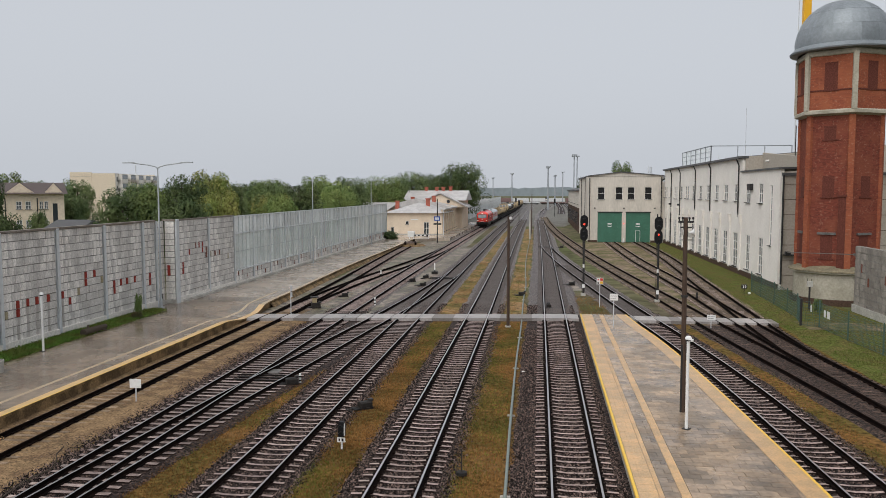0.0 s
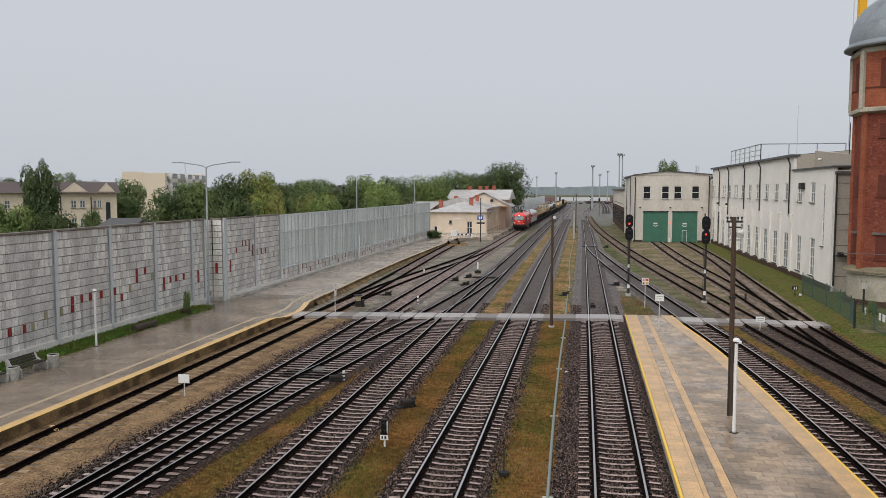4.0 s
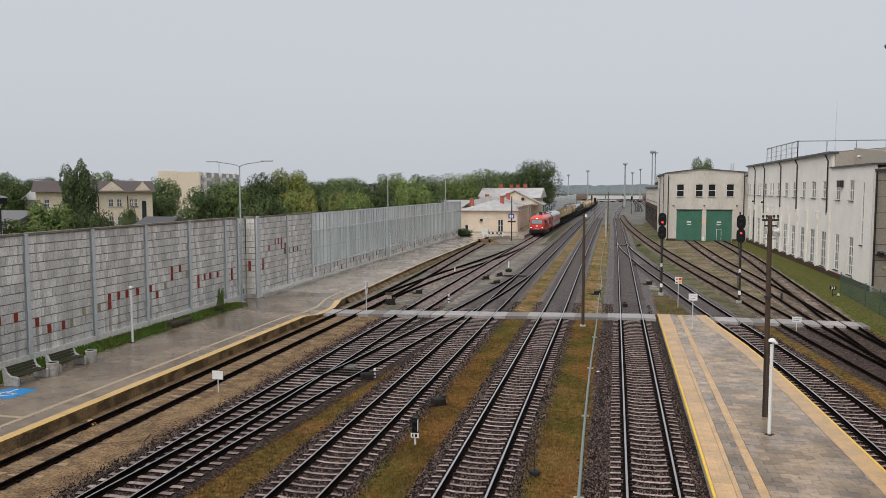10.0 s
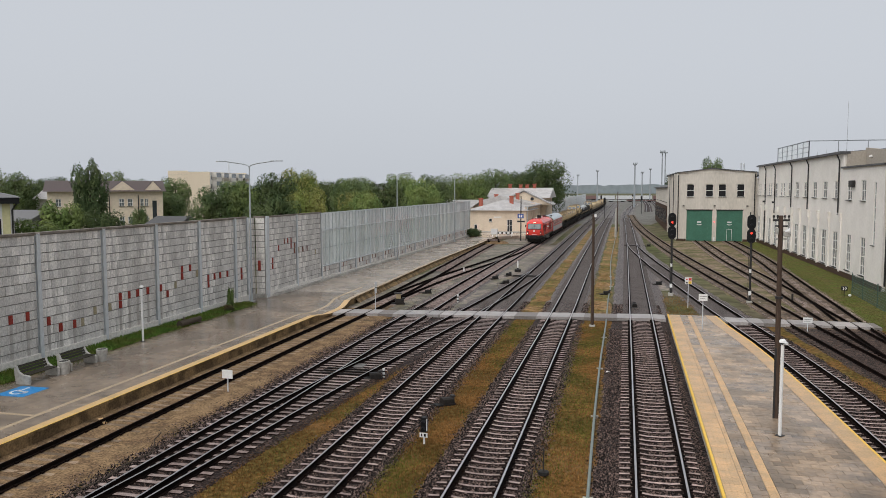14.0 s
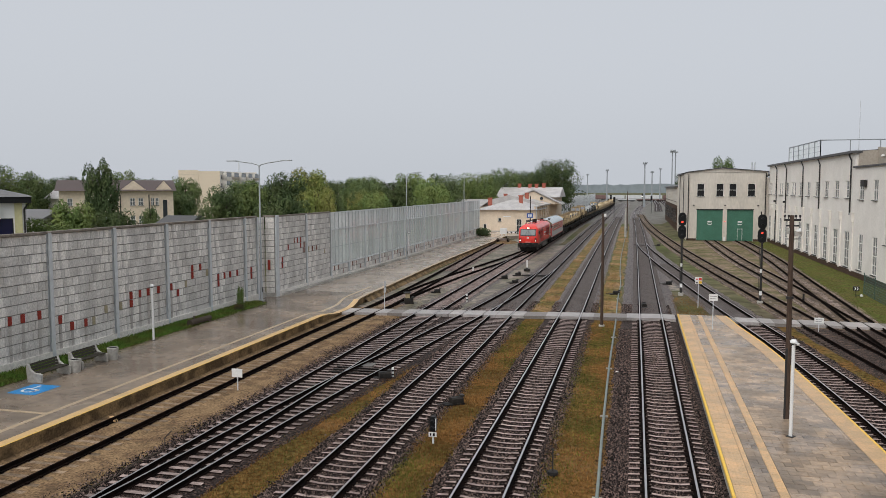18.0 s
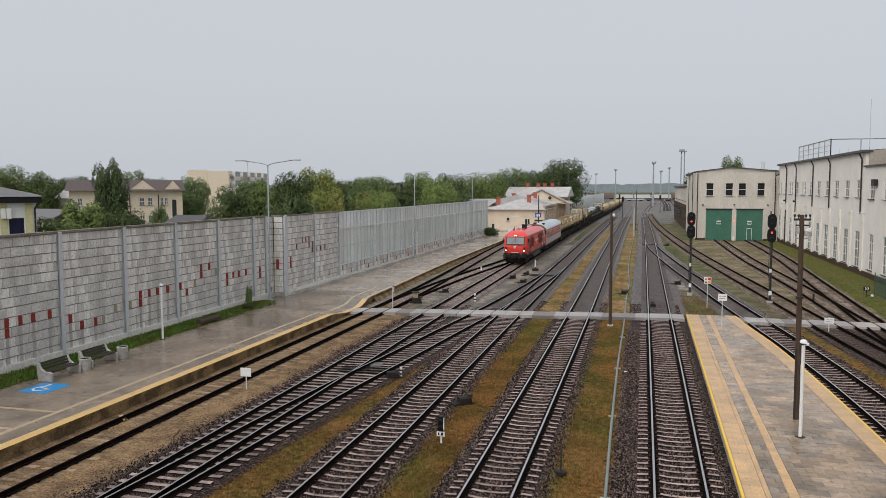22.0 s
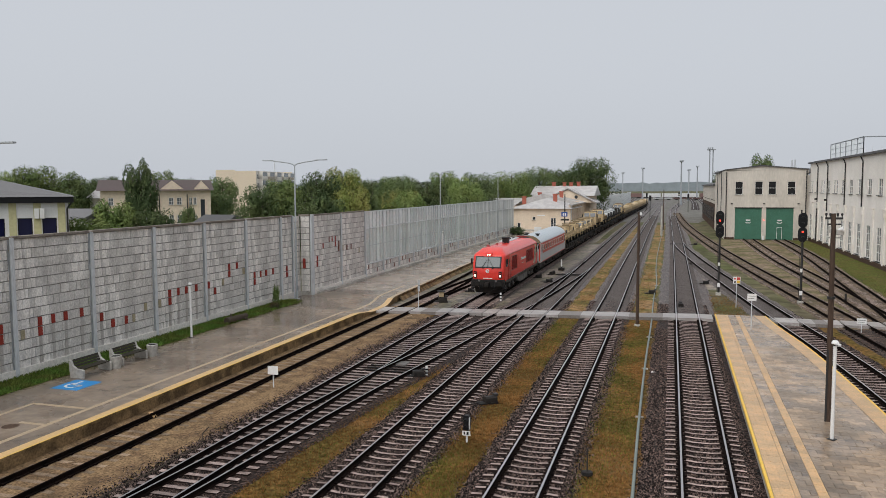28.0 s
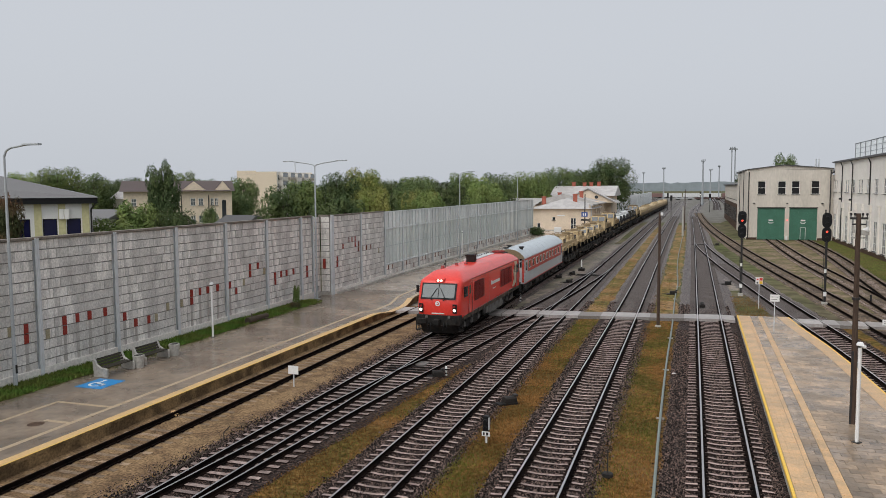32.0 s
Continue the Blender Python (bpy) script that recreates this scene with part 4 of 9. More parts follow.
# ---- lamps, signs and fittings ----
def tall_lamp(x, y, arms, h=11.22, group="tall platform lamps"):
    t = thing("street_lamp", pose(x, y, PLAT_Z), "tall slender galvanised lamp post with a curved arm" if arms == 1 else "tall galvanised lamp post with two long arms", "street lamp", group)
    part("base_plate", Mesh().box(-0.2, 0.2, -0.2, 0.2, 0, 0.05), "lamp_grey", t)
    part("pole", Mesh().tube((0, 0, 0), (0, 0, 1.6), 0.10, 0.10, 10).tube((0, 0, 1.6), (0, 0, h - (0.4 if arms == 1 else 0.12)), 0.085, 0.05, 10), "lamp_grey", t, smooth=True)
    part("hatch", Mesh().box(0.09, 0.11, -0.05, 0.05, 0.7, 1.1), "dark_metal", t)
    for s in ((1,) if arms == 1 else (1, -1)):
        pts = [(0, 0, h - 0.5), (s * 0.12, 0, h - 0.22), (s * 0.4, 0, h - 0.08), (s * 1.6, 0, h + 0.08)] if arms == 1 else [(0, 0, h - 0.2), (s * 0.2, 0, h - 0.06), (s * 0.7, 0, h + 0.06), (s * 2.4, 0, h + 0.28)]
        arm = part("arm", Mesh().pipe(pts, 0.048, 8), "lamp_grey", t, smooth=True)
        e = pts[-1]
        e_x = abs(e[0])
        part("lamp_head", Mesh().box(min(s * (e_x - 0.45), s * (e_x + 0.5)), max(s * (e_x - 0.45), s * (e_x + 0.5)), -0.11, 0.11, e[2] - 0.07, e[2] + 0.02), "lamp_grey", arm, "flat grey lamp head", bevel=0.02)
    return t


tall_lamp(-29.75, 57.4, 2)
tall_lamp(-29.95, 27.4, 1)
tall_lamp(-28.7, 95.5, 1)
tall_lamp(-28.9, 131.0, 1)


def low_lamp(x, y, z, h, label="short white lamp post with a small round head", head_angle=0):
    t = thing("platform_lamp", pose(x, y, z, 0, 0, head_angle), label, "lamp post", "low platform lamps")
    part("base_plate", Mesh().box(-0.13, 0.13, -0.13, 0.13, 0, 0.025), "dark_metal", t)
    part("pole", Mesh().tube((0, 0, 0), (0, 0, h - 0.05), 0.065, 0.06, 12), "white_paint", t, smooth=True)
    part("collar", Mesh().tube((0, 0, h - 0.12), (0, 0, h - 0.04), 0.075, 0.075, 12), "dark_metal", t)
    part("lamp_head", Mesh().lathe([(0, h + 0.09), (0.08, h + 0.075), (0.125, h + 0.02), (0.13, h - 0.04), (0.1, h - 0.06), (0, h - 0.06)], 14), "white_paint", t, "white domed lamp head", smooth=True)
    part("lens", Mesh().box(0.02, 0.15, -0.08, 0.08, h - 0.085, h - 0.062), "glass_pale", t)
    return t


low_lamp(-28.35, 40.65, PLAT_Z, 3.35)
low_lamp(-29.2, 98.2, PLAT_Z, 3.3)
lamp_near = low_lamp(5.84, 30.6, ISL_Z, 3.62, "white lamp post with a security camera head on the platform", -40)
part("camera_head", Mesh().box(-0.02, 0.2, -0.06, 0.06, 3.5, 3.6), "white_paint", lamp_near, "white boxed camera", bevel=0.02)


def utility_pole():
    x, y = 6.12, 33.0
    t = thing("utility_pole", pose(x, y, ISL_Z), "dark weathered pole with cross arms and loudspeakers", "pole")
    part("pole", Mesh().tube((0, 0, 0), (-0.05, 0, 8.25), 0.115, 0.09, 12), "brown_post", t, smooth=True)
    part("stub", Mesh().tube((-0.08, -0.06, 0), (-0.08, -0.06, 2.9), 0.05, 0.05, 8), "dark_metal", t, "dark steel stub at the foot of the pole")
    arm = part("crossarm", Mesh().box(-0.34, 0.28, -0.05, 0.05, 8.02, 8.1).box(-0.26, 0.22, -0.05, 0.05, 7.8, 7.86), "dark_metal", t, "dark steel cross arm")
    for i, dx in enumerate((-0.31, -0.17, 0.1, 0.25)):
        part("insulator", Mesh().tube((dx, 0, 8.1), (dx, 0, 8.17), 0.02, 0.02, 6).lathe([(0, 8.27), (0.04, 8.26), (0.045, 8.2), (0.025, 8.16), (0, 8.16)], 8, dx, 0), "dark_metal", arm)
    horn = part("loudspeaker", Mesh().lathe([(0.04, 0), (0.06, 0.08), (0.13, 0.2), (0.0, 0.16)], 12), "white_paint", t, "white horn loudspeaker")
    horn.matrix_basis = pose(0.1, -0.1, 7.62, 80, 0, 75)
    part("loudspeaker", Mesh().box(0.05, 0.32, -0.16, 0.1, 7.42, 7.62), "concrete", t, "white boxed loudspeaker", bevel=0.03)
    part("bracket", Mesh().box(-0.2, 0.22, -0.03, 0.03, 7.28, 7.34).box(-0.24, -0.14, -0.12, 0.06, 7.5, 7.75), "concrete", t, "grey bracket with a small box")
    part("band", Mesh().tube((-0.03, 0, 4.9), (-0.03, 0, 5.0), 0.15, 0.15, 12), "dark_metal", t)


utility_pole()


def rusty_pole(x, y, h, lamp=True, z=-0.26, r=0.10, material="brown_post", label="slim rust-brown steel pole with a small white lamp", name="yard_pole"):
    t = thing(name, pose(x, y, z), label, "pole")
    part("shaft", Mesh().tube((0, 0, 0), (0, 0, h), r * 1.15, r * 0.85, 10), material, t, smooth=True)
    part("footing", Mesh().tube((0, 0, 0), (0, 0, 0.12), 0.22, 0.2, 10), "concrete", t)
    part("cap", Mesh().tube((0, 0, h), (0, 0, h + 0.06), r * 0.95, r * 0.7, 10), "dark_metal", t)
    if lamp:
        part("lamp_head", Mesh().box(0.05, 0.22, -0.12, 0.06, h - 0.22, h - 0.02), "white_paint", t, "small white lamp", bevel=0.03)
        part("bracket", Mesh().box(-0.18, 0.05, -0.02, 0.02, h - 0.14, h - 0.09), "dark_metal", t)
    return t


rusty_pole(-2.14, 55.1, 8.0)
rusty_pole(-1.75, 158.0, 5.9, False, r=0.2, material="concrete", label="pale concrete catenary stub post beside the track")
rusty_pole(-1.6, 176.0, 9.0, False, r=0.1, label="dark slender yard pole")


def signal(x, y, lit, back_tube=False, h=7.65):
    t = thing("colour_light_signal", pose(x, y, -0.25), "black two-head railway signal showing red" + (" in the upper head" if lit == "up" else " in the lower head"), "railway signal", "depot signals")
    part("footing", Mesh().box(-0.22, 0.22, -0.22, 0.22, 0, 0.25), "concrete", t)
    part("mast", Mesh().tube((0, 0, 0.2), (0, 0, h - 2.4), 0.085, 0.08, 10), "dark_metal", t, smooth=True)
    part("band", Mesh().tube((0, 0, 2.65), (0, 0, 2.95), 0.09, 0.09, 10), "white_frame", t, "white painted band")
    part("number_plate", Mesh().box(-0.12, 0.12, -0.13, -0.10, 0.75, 1.1).box(-0.08, 0.08, -0.135, -0.129, 0.9, 0.95), "white_paint", t, "white plate")
    for k, zc in enumerate((h - 0.70, h - 1.88)):
        head = Mesh()
        outline = []
        for i in range(20):
            a = 2 * math.pi * i / 20
            outline.append((0.36 * math.cos(a), zc + 0.22 * (1 if math.sin(a) > 0 else -1) * (abs(math.sin(a)) > 0.2) + 0.40 * math.sin(a)))
        head.prism(outline, "y", -0.06, 0.02)
        head.box(-0.2, 0.2, 0.02, 0.25, zc - 0.42, zc + 0.42)
        hd = part("head", head, "black_paint", t, "black oval backplate")
        for j, dz in enumerate((0.24, -0.24)):
            on = (lit == "up" and k == 0 and j == 1) or (lit == "down" and k == 1 and j == 0)
            part("lens", Mesh().tube((0, -0.08, zc + dz), (0, -0.062, zc + dz), 0.085, 0.085, 12), "red_lamp" if on else "window_glass", hd, "lit red lens" if on else "")
            hood = Mesh()
            for i in range(8):
                a0, a1 = math.pi * i / 8, math.pi * (i + 1) / 8
                hood.hull([(0.12 * math.cos(a0), -0.06, zc + dz + 0.12 * math.sin(a0)), (0.12 * math.cos(a1), -0.06, zc + dz + 0.12 * math.sin(a1)),
                           (0.11 * math.cos(a1), -0.32, zc + dz - 0.03 + 0.11 * math.sin(a1)), (0.11 * math.cos(a0), -0.32, zc + dz - 0.03 + 0.11 * math.sin(a0))], [(0, 1, 2, 3)])
            part("hood", hood, "black_paint", hd)
    if back_tube:
        part("tube", Mesh().tube((-0.1, 0.05, h - 0.3), (-0.1, 0.05, h + 0.15), 0.05, 0.05, 8), "black_paint", t)
    part("ladder", Mesh().box(-0.14, -0.11, 0.2, 0.23, 0.3, h - 1.2).box(0.11, 0.14, 0.2, 0.23, 0.3, h - 1.2), "dark_metal", t)
    return t


signal(4.2, 72.7, "up")
signal(10.4, 68.9, "down", True)


def sign_board(x, y, h, w, bh, rows, label, z=-0.25, post="galvanised", tilt=0.0, colors=None):
    t = thing("sign", pose(x, y, z, 0, 0, tilt), label, "sign")
    part("post", Mesh().tube((0, 0.03, 0), (0, 0.03, h), 0.03, 0.03, 8), post, t, smooth=True)
    b = part("board", Mesh().box(-w / 2, w / 2, -0.02, 0.0, h - bh, h), "white_paint", t, "white sign board", bevel=0.008)
    for i in range(rows):
        zz = h - bh * (i + 1) / (rows + 1)
        part("text_bar", Mesh().box(-w * 0.38, w * (0.38 - 0.12 * (i % 2)), -0.025, -0.02, zz - bh * 0.03, zz + bh * 0.03), "loco_grey", b)
    for (x0, x1, z0, z1, m) in colors or ():
        part("mark", Mesh().box(x0 * w, x1 * w, -0.027, -0.02, h - bh + z0 * bh, h - bh + z1 * bh), m, b)
    return t


sign_board(5.15, 65.4, 2.52, 0.56, 0.56, 0, "square warning sign with red and yellow fields", colors=[(0.02, 0.44, 0.55, 0.92, "sign_red"), (0.02, 0.44, 0.08, 0.46, "yellow_bright"), (-0.36, -0.12, 0.12, 0.34, "dark_metal"), (-0.36, -0.12, 0.6, 0.8, "sign_red")])
sign_board(5.13, 53.05, 2.36, 0.56, 0.46, 2, "small white notice on a thin post", z=ISL_Z)
sign_board(12.2, 55.9, 1.04, 0.6, 0.38, 2, "low white notice beside the track")
sign_board(-18.48, 33.0, 1.06, 0.56, 0.42, 0, "low white marker board beside the old track", z=-0.2)
sign_board(-18.7, 56.3, 2.6, 0.34, 0.9, 1, "narrow sign seen edge-on beside the crossing", tilt=80)


def dwarf_signal():
    t = thing("dwarf_signal", pose(-7.36, 27.9, -0.25) @ Matrix.Scale(0.78, 4), "knee-high black dwarf signal with a white plate", "railway signal")
    part("post", Mesh().tube((0, 0, 0), (0, 0, 0.45), 0.05, 0.05, 8), "white_paint", t)
    part("plate", Mesh().box(-0.2, 0.2, -0.12, -0.09, 0.38, 0.6).box(-0.2, 0.2, -0.09, -0.03, 0.36, 0.4), "white_paint", t, "white number plate")
    for x0, x1 in ((-0.13, -0.06), (0.02, 0.12)):
        part("plate_bar", Mesh().box(x0, x1, -0.126, -0.119, 0.42, 0.56), "black_paint", t)
    h = part("head", Mesh().prism([(-0.14, 0.62), (0.14, 0.62), (0.16, 0.7), (0.16, 1.25), (0.10, 1.36), (-0.10, 1.36), (-0.16, 1.25), (-0.16, 0.7)], "y", -0.1, 0.16), "black_paint", t, "black lamp housing")
    part("rim", Mesh().box(0.14, 0.165, -0.14, 0.0, 0.7, 1.28), "white_paint", h, "white rim")
    for zc in (0.82, 1.14):
        part("hood", Mesh().lathe([(0.10, 0), (0.095, 0.22)], 10, 0, 0, 0, math.pi), "black_paint", h).matrix_basis = pose(0, -0.1, zc, 90, 0, 0)
        part("lens", Mesh().tube((0, -0.12, zc), (0, -0.101, zc), 0.07, 0.07, 10), "window_glass", h)


dwarf_signal()


def point_machine(x, y, turn, label="dark cast point machine with a lever beside the rail", lamp=False):
    t = thing("point_machine", pose(x, y, -0.25, 0, 0, turn) @ Matrix.Scale(0.72, 4), label, "point machine", "point machines")
    part("base", Mesh().box(-0.75, 0.55, -0.3, 0.3, 0, 0.12), "under_black", t)
    part("housing", Mesh().prism([(-0.28, 0.12), (0.28, 0.12), (0.26, 0.4), (0.15, 0.48), (-0.15, 0.48), (-0.26, 0.4)], "x", -0.3, 0.5), "under_black", t, bevel=0.02)
    part("rod", Mesh().tube((-1.2, 0.1, 0.1), (-0.3, 0.1, 0.14), 0.03, 0.03, 6), "dark_metal", t)
    part("cap", Mesh().box(0.35, 0.6, -0.18, 0.18, 0.46, 0.6), "dark_metal", t, bevel=0.02)
    if lamp:
        lm = part("lantern", Mesh().box(-0.2, 0.2, -0.2, 0.2, 0.5, 0.95), "amber_box", t, "amber lantern box", bevel=0.03)
        part("lantern_top", Mesh().box(-0.34, 0.34, -0.3, 0.3, 0.95, 1.03), "dark_metal", lm)
    return t


point_machine(-7.76, 33.3, 40).scale = (0.72, 0.72, 0.72)
point_machine(-18.6, 62.1, 20, "point lantern with an amber box beside the old track", True).scale = (0.95, 0.95, 0.95)
point_machine(-17.9, 69.2, 15)
point_machine(-13.6, 81.7, 40)
point_machine(-12.6, 85.0, 60)
point_machine(-11.9, 78.0, 30)
point_machine(3.9, 134.0, 0)
point_machine(3.4, 80.6, 0)
point_machine(-1.6, 72.0, 10)
point_machine(0.9, 64.5, 95, "low dark box between the rails of the main track")


def marker_post(x, y, h, w=0.16, label="short black and white marker post", stripes=2, material="white_paint"):
    t = thing("marker_post", pose(x, y, -0.25), label, "marker post", "marker posts")
    part("post", Mesh().tube((0, 0, 0), (0, 0, h), w / 2, w / 2, 8), material, t)
    for i in range(stripes):
        part("band", Mesh().tube((0, 0, h * (0.2 + 0.4 * i)), (0, 0, h * (0.35 + 0.4 * i)), w / 2 + 0.006, w / 2 + 0.006, 8), "black_paint", t)
    return t


marker_post(-12.05, 37.5, 0.5, 0.13)
marker_post(-13.9, 64.2, 0.7)
marker_post(-18.0, 86.5, 0.7, stripes=1)
wb = marker_post(-12.18, 89.7, 1.3, 0.17, "black and white banded post at the junction", 1)
part("base", Mesh().box(-0.35, 0.35, -0.3, 0.3, 0, 0.3), "under_black", wb, bevel=0.03)
marker_post(14.2, 71.0, 0.7, 0.17, "short black post with a white lamp", 1, "dark_metal")
pm = marker_post(-2.56, 25.7, 0.95, 0.05, "thin rod on a round black weight", 0, "dark_metal")
part("weight", Mesh().lathe([(0, 0.17), (0.18, 0.15), (0.2, 0.06), (0.15, 0), (0, 0)], 16), "under_black", pm, "round black weight", smooth=True)
point_machine(-12.45, 37.1, 30, "small dark box beside a marker post")


def arrow_sign(x, y):
    t = thing("point_indicator", pose(x, y, -0.25) @ Matrix.Scale(0.62, 4), "low black point indicator with white arrow shapes", "point indicator")
    part("post", Mesh().tube((0, 0, 0), (0, 0, 1.0), 0.05, 0.05, 8), "black_paint", t)
    part("weight", Mesh().lathe([(0, 0.5), (0.2, 0.4), (0.22, 0.2), (0, 0.12)], 10, 0.75, 0), "white_paint", t, "white counterweight")
    part("lever", Mesh().tube((0, 0, 0.3), (0.75, 0, 0.3), 0.03, 0.03, 6), "black_paint", t)
    part("box", Mesh().box(-0.4, 0.4, -0.16, 0.16, 1.0, 1.6), "black_paint", t)
    for dx in (-0.2, 0.12):
        part("arrow", Mesh().prism([(dx - 0.08, 1.08), (dx + 0.04, 1.08), (dx + 0.16, 1.3), (dx + 0.04, 1.52), (dx - 0.08, 1.52), (dx + 0.04, 1.3)], "y", -0.18, -0.162), "white_paint", t, "white arrow")


arrow_sign(19.3, 75.0)


def cable_pipe():
    line = spline([(-0.92, 12), (-0.98, 23), (-1.1, 31), (-1.2, 43), (-1.2, 56), (-1.3, 70), (-1.25, 78), (-1.55, 92), (-1.75, 110), (-1.75, 130), (-1.6, 200)], 1.0)
    m = Mesh()
    pts = [(x, y, -0.16 + 0.02 * noise.noise((0, y * 0.3, 0))) for x, y in line]
    m.pipe(pts, 0.055, 8)
    t = tagged(part("cable_pipe", m, "pipe_green"), "long grey-green cable pipe lying beside the main track", "pipe")
    for k in range(8):
        y = 24 + k * 9.0
        part("support", Mesh().box(xc(line, y) - 0.16, xc(line, y) + 0.16, y - 0.06, y + 0.06, -0.27, -0.20), "concrete", t)


cable_pipe()


def point_rods():
    for x, y, w, lb in ((1.25, 134.0, 2.6, "dark point rods across the main track"), (-10.6, 84.0, 3.0, "dark point rods across the crossover"), (-14.3, 37.5, 2.6, "dark point rods across the junction")):
        t = thing("point_rods", pose(x, y, -0.15), lb, "point rods", "point rods")
        for dy in (0.0, 0.55, 1.1):
            part("rod", Mesh().tube((-w / 2, dy, 0), (w / 2, dy, 0), 0.035, 0.035, 6), "under_black", t)
        part("cover", Mesh().box(-0.55, 0.55, 1.5, 2.3, -0.04, 0.02), "loco_grey", t, "grey cover plate")


point_rods()


# ---- platform furniture ----
def bench(x, y):
    t = thing("bench", pose(x, y, PLAT_Z), "bench with dark wooden slats between curved concrete ends", "bench", "platform benches")
    for k, dy in enumerate((0.0, 1.9)):
        m = Mesh()
        out = [(-0.42, 0.0), (0.34, 0.0), (0.36, 0.40), (0.22, 0.46), (-0.05, 0.47), (-0.28, 0.62), (-0.38, 0.86), (-0.50, 0.86), (-0.48, 0.5)]
        m.prism(out, "y", dy - 0.07, dy + 0.07)
        part("end_frame", m, "concrete", t, "pale curved concrete end", bevel=0.02)
    for i in range(4):
        part("slat", Mesh().box(-0.2 + i * 0.13, -0.09 + i * 0.13, 0.05, 1.85, 0.45, 0.49), "wood_bench", t)
    for i in range(3):
        part("slat", Mesh().box(-0.02, 0.02, 0.05, 1.85, -0.055, 0.055), "wood_bench", t, at=pose(-0.30 - 0.05 * i, 0, 0.56 + i * 0.13, 0, -20, 0))
    return t


def bin_thing(x, y):
    t = thing("litter_bin", pose(x, y, PLAT_Z), "round tapered concrete litter bin", "litter bin", "platform bins")
    part("body", Mesh().lathe([(0, 0), (0.24, 0), (0.30, 0.62), (0.27, 0.66), (0.24, 0.62), (0.2, 0.3), (0, 0.3)], 18), "concrete", t, smooth=True)
    part("liner", Mesh().lathe([(0.235, 0.60), (0.225, 0.63), (0.2, 0.45), (0, 0.45)], 18), "dark_metal", t)
    return t


bench(-27.55, 30.25)
bin_thing(-27.25, 32.55)
bench(-27.55, 33.05)
bin_thing(-27.3, 35.5)
bin_thing(-27.4, 29.0).matrix_basis = pose(-27.6, 23.2, PLAT_Z)


def log_bench():
    t = thing("log", pose(-28.75, 45.2, PLAT_Z), "dark fallen log lying on the grass verge", "log")
    m = Mesh()
    m.tube((0, 0, 0.22), (0.15, 2.3, 0.26), 0.24, 0.17, 10)
    part("trunk", m, "bark", t, smooth=True)
    part("stub", Mesh().tube((0.05, 0.5, 0.3), (-0.1, 0.7, 0.62), 0.08, 0.05, 8).tube((0.1, 1.7, 0.2), (0.5, 1.9, 0.1), 0.07, 0.05, 8), "bark", t)


log_bench()


def parking_mark():
    t = tagged(part("parking_mark", Mesh().box(-27.45, -25.95, 28.35, 30.0, PLAT_Z - 0.02, PLAT_Z + 0.010), "paint_blue"), "blue painted accessible parking square on the platform", "road marking", kind="structure")
    m = Mesh()
    z = PLAT_Z + 0.012
    m.lathe([(0.30, z), (0.42, z)], 16, -26.75, 29.05, 2.2, 2.2 + 4.4)
    m.box(-26.95, -26.83, 29.1, 29.6, PLAT_Z, z).box(-26.95, -26.45, 29.1, 29.2, PLAT_Z, z).box(-26.5, -26.4, 28.75, 29.2, PLAT_Z, z)
    m.lathe([(0, z), (0.1, z)], 10, -26.9, 29.72)
    part("symbol", m, "white_paint", t, "white wheelchair symbol")


parking_mark()


def kerb_stone_rows():
    """Low stone kerb along the foot of the far noise wall."""
    t = thing("kerb", pose(0, 0, 0), "low pale concrete kerb at the foot of the noise wall", "kerb", kind="structure")
    data = Mesh().box(0, 0.28, 0.01, 2.95, 0, 0.22).data("kerb_stone", "concrete")
    for k in range(29):
        part("kerb_stone", data, None, t, at=pose(-29.45, 60.6 + 3.0 * k, PLAT_Z - 0.02))


kerb_stone_rows()
# ---- buildings ----
def wall_mesh(length, height, holes, thick=0.35, top=None):
    """A wall along +x, its outer face at y = 0, with openings (x0, x1, z0, z1) through it; one connected shell."""
    m = Mesh()
    xs = sorted({0.0, round(length, 3), *[round(h[i], 3) for h in holes for i in (0, 1)]})
    zs = sorted({0.0, round(height, 3), *[round(h[i], 3) for h in holes for i in (2, 3)]})
    nx, nz = len(xs) - 1, len(zs) - 1

    def solid(i, j):
        if not (0 <= i < nx and 0 <= j < nz):
            return False
        x, z = (xs[i] + xs[i + 1]) / 2, (zs[j] + zs[j + 1]) / 2
        return not any(h[0] < x < h[1] and h[2] < z < h[3] for h in holes)

    index = {}

    def vert(i, j, d):
        if (i, j, d) not in index:
            index[i, j, d] = len(m.v)
            m.v.append((xs[i], d * thick, zs[j]))
        return index[i, j, d]

    for i in range(nx):
        for j in range(nz):
            if not solid(i, j):
                continue
            c = [(i, j), (i + 1, j), (i + 1, j + 1), (i, j + 1)]
            m.f.append(tuple(vert(a, b, 0) for a, b in c))
            m.f.append(tuple(vert(a, b, 1) for a, b in reversed(c)))
            for (p, q), (di, dj) in zip(((c[0], c[1]), (c[1], c[2]), (c[2], c[3]), (c[3], c[0])), ((0, -1), (1, 0), (0, 1), (-1, 0))):
                if not solid(i + di, j + dj):
                    m.f.append((vert(*q, 0), vert(*p, 0), vert(*p, 1), vert(*q, 1)))
    m.mi = [0] * len(m.f)
    return m


WINDOWS = {}


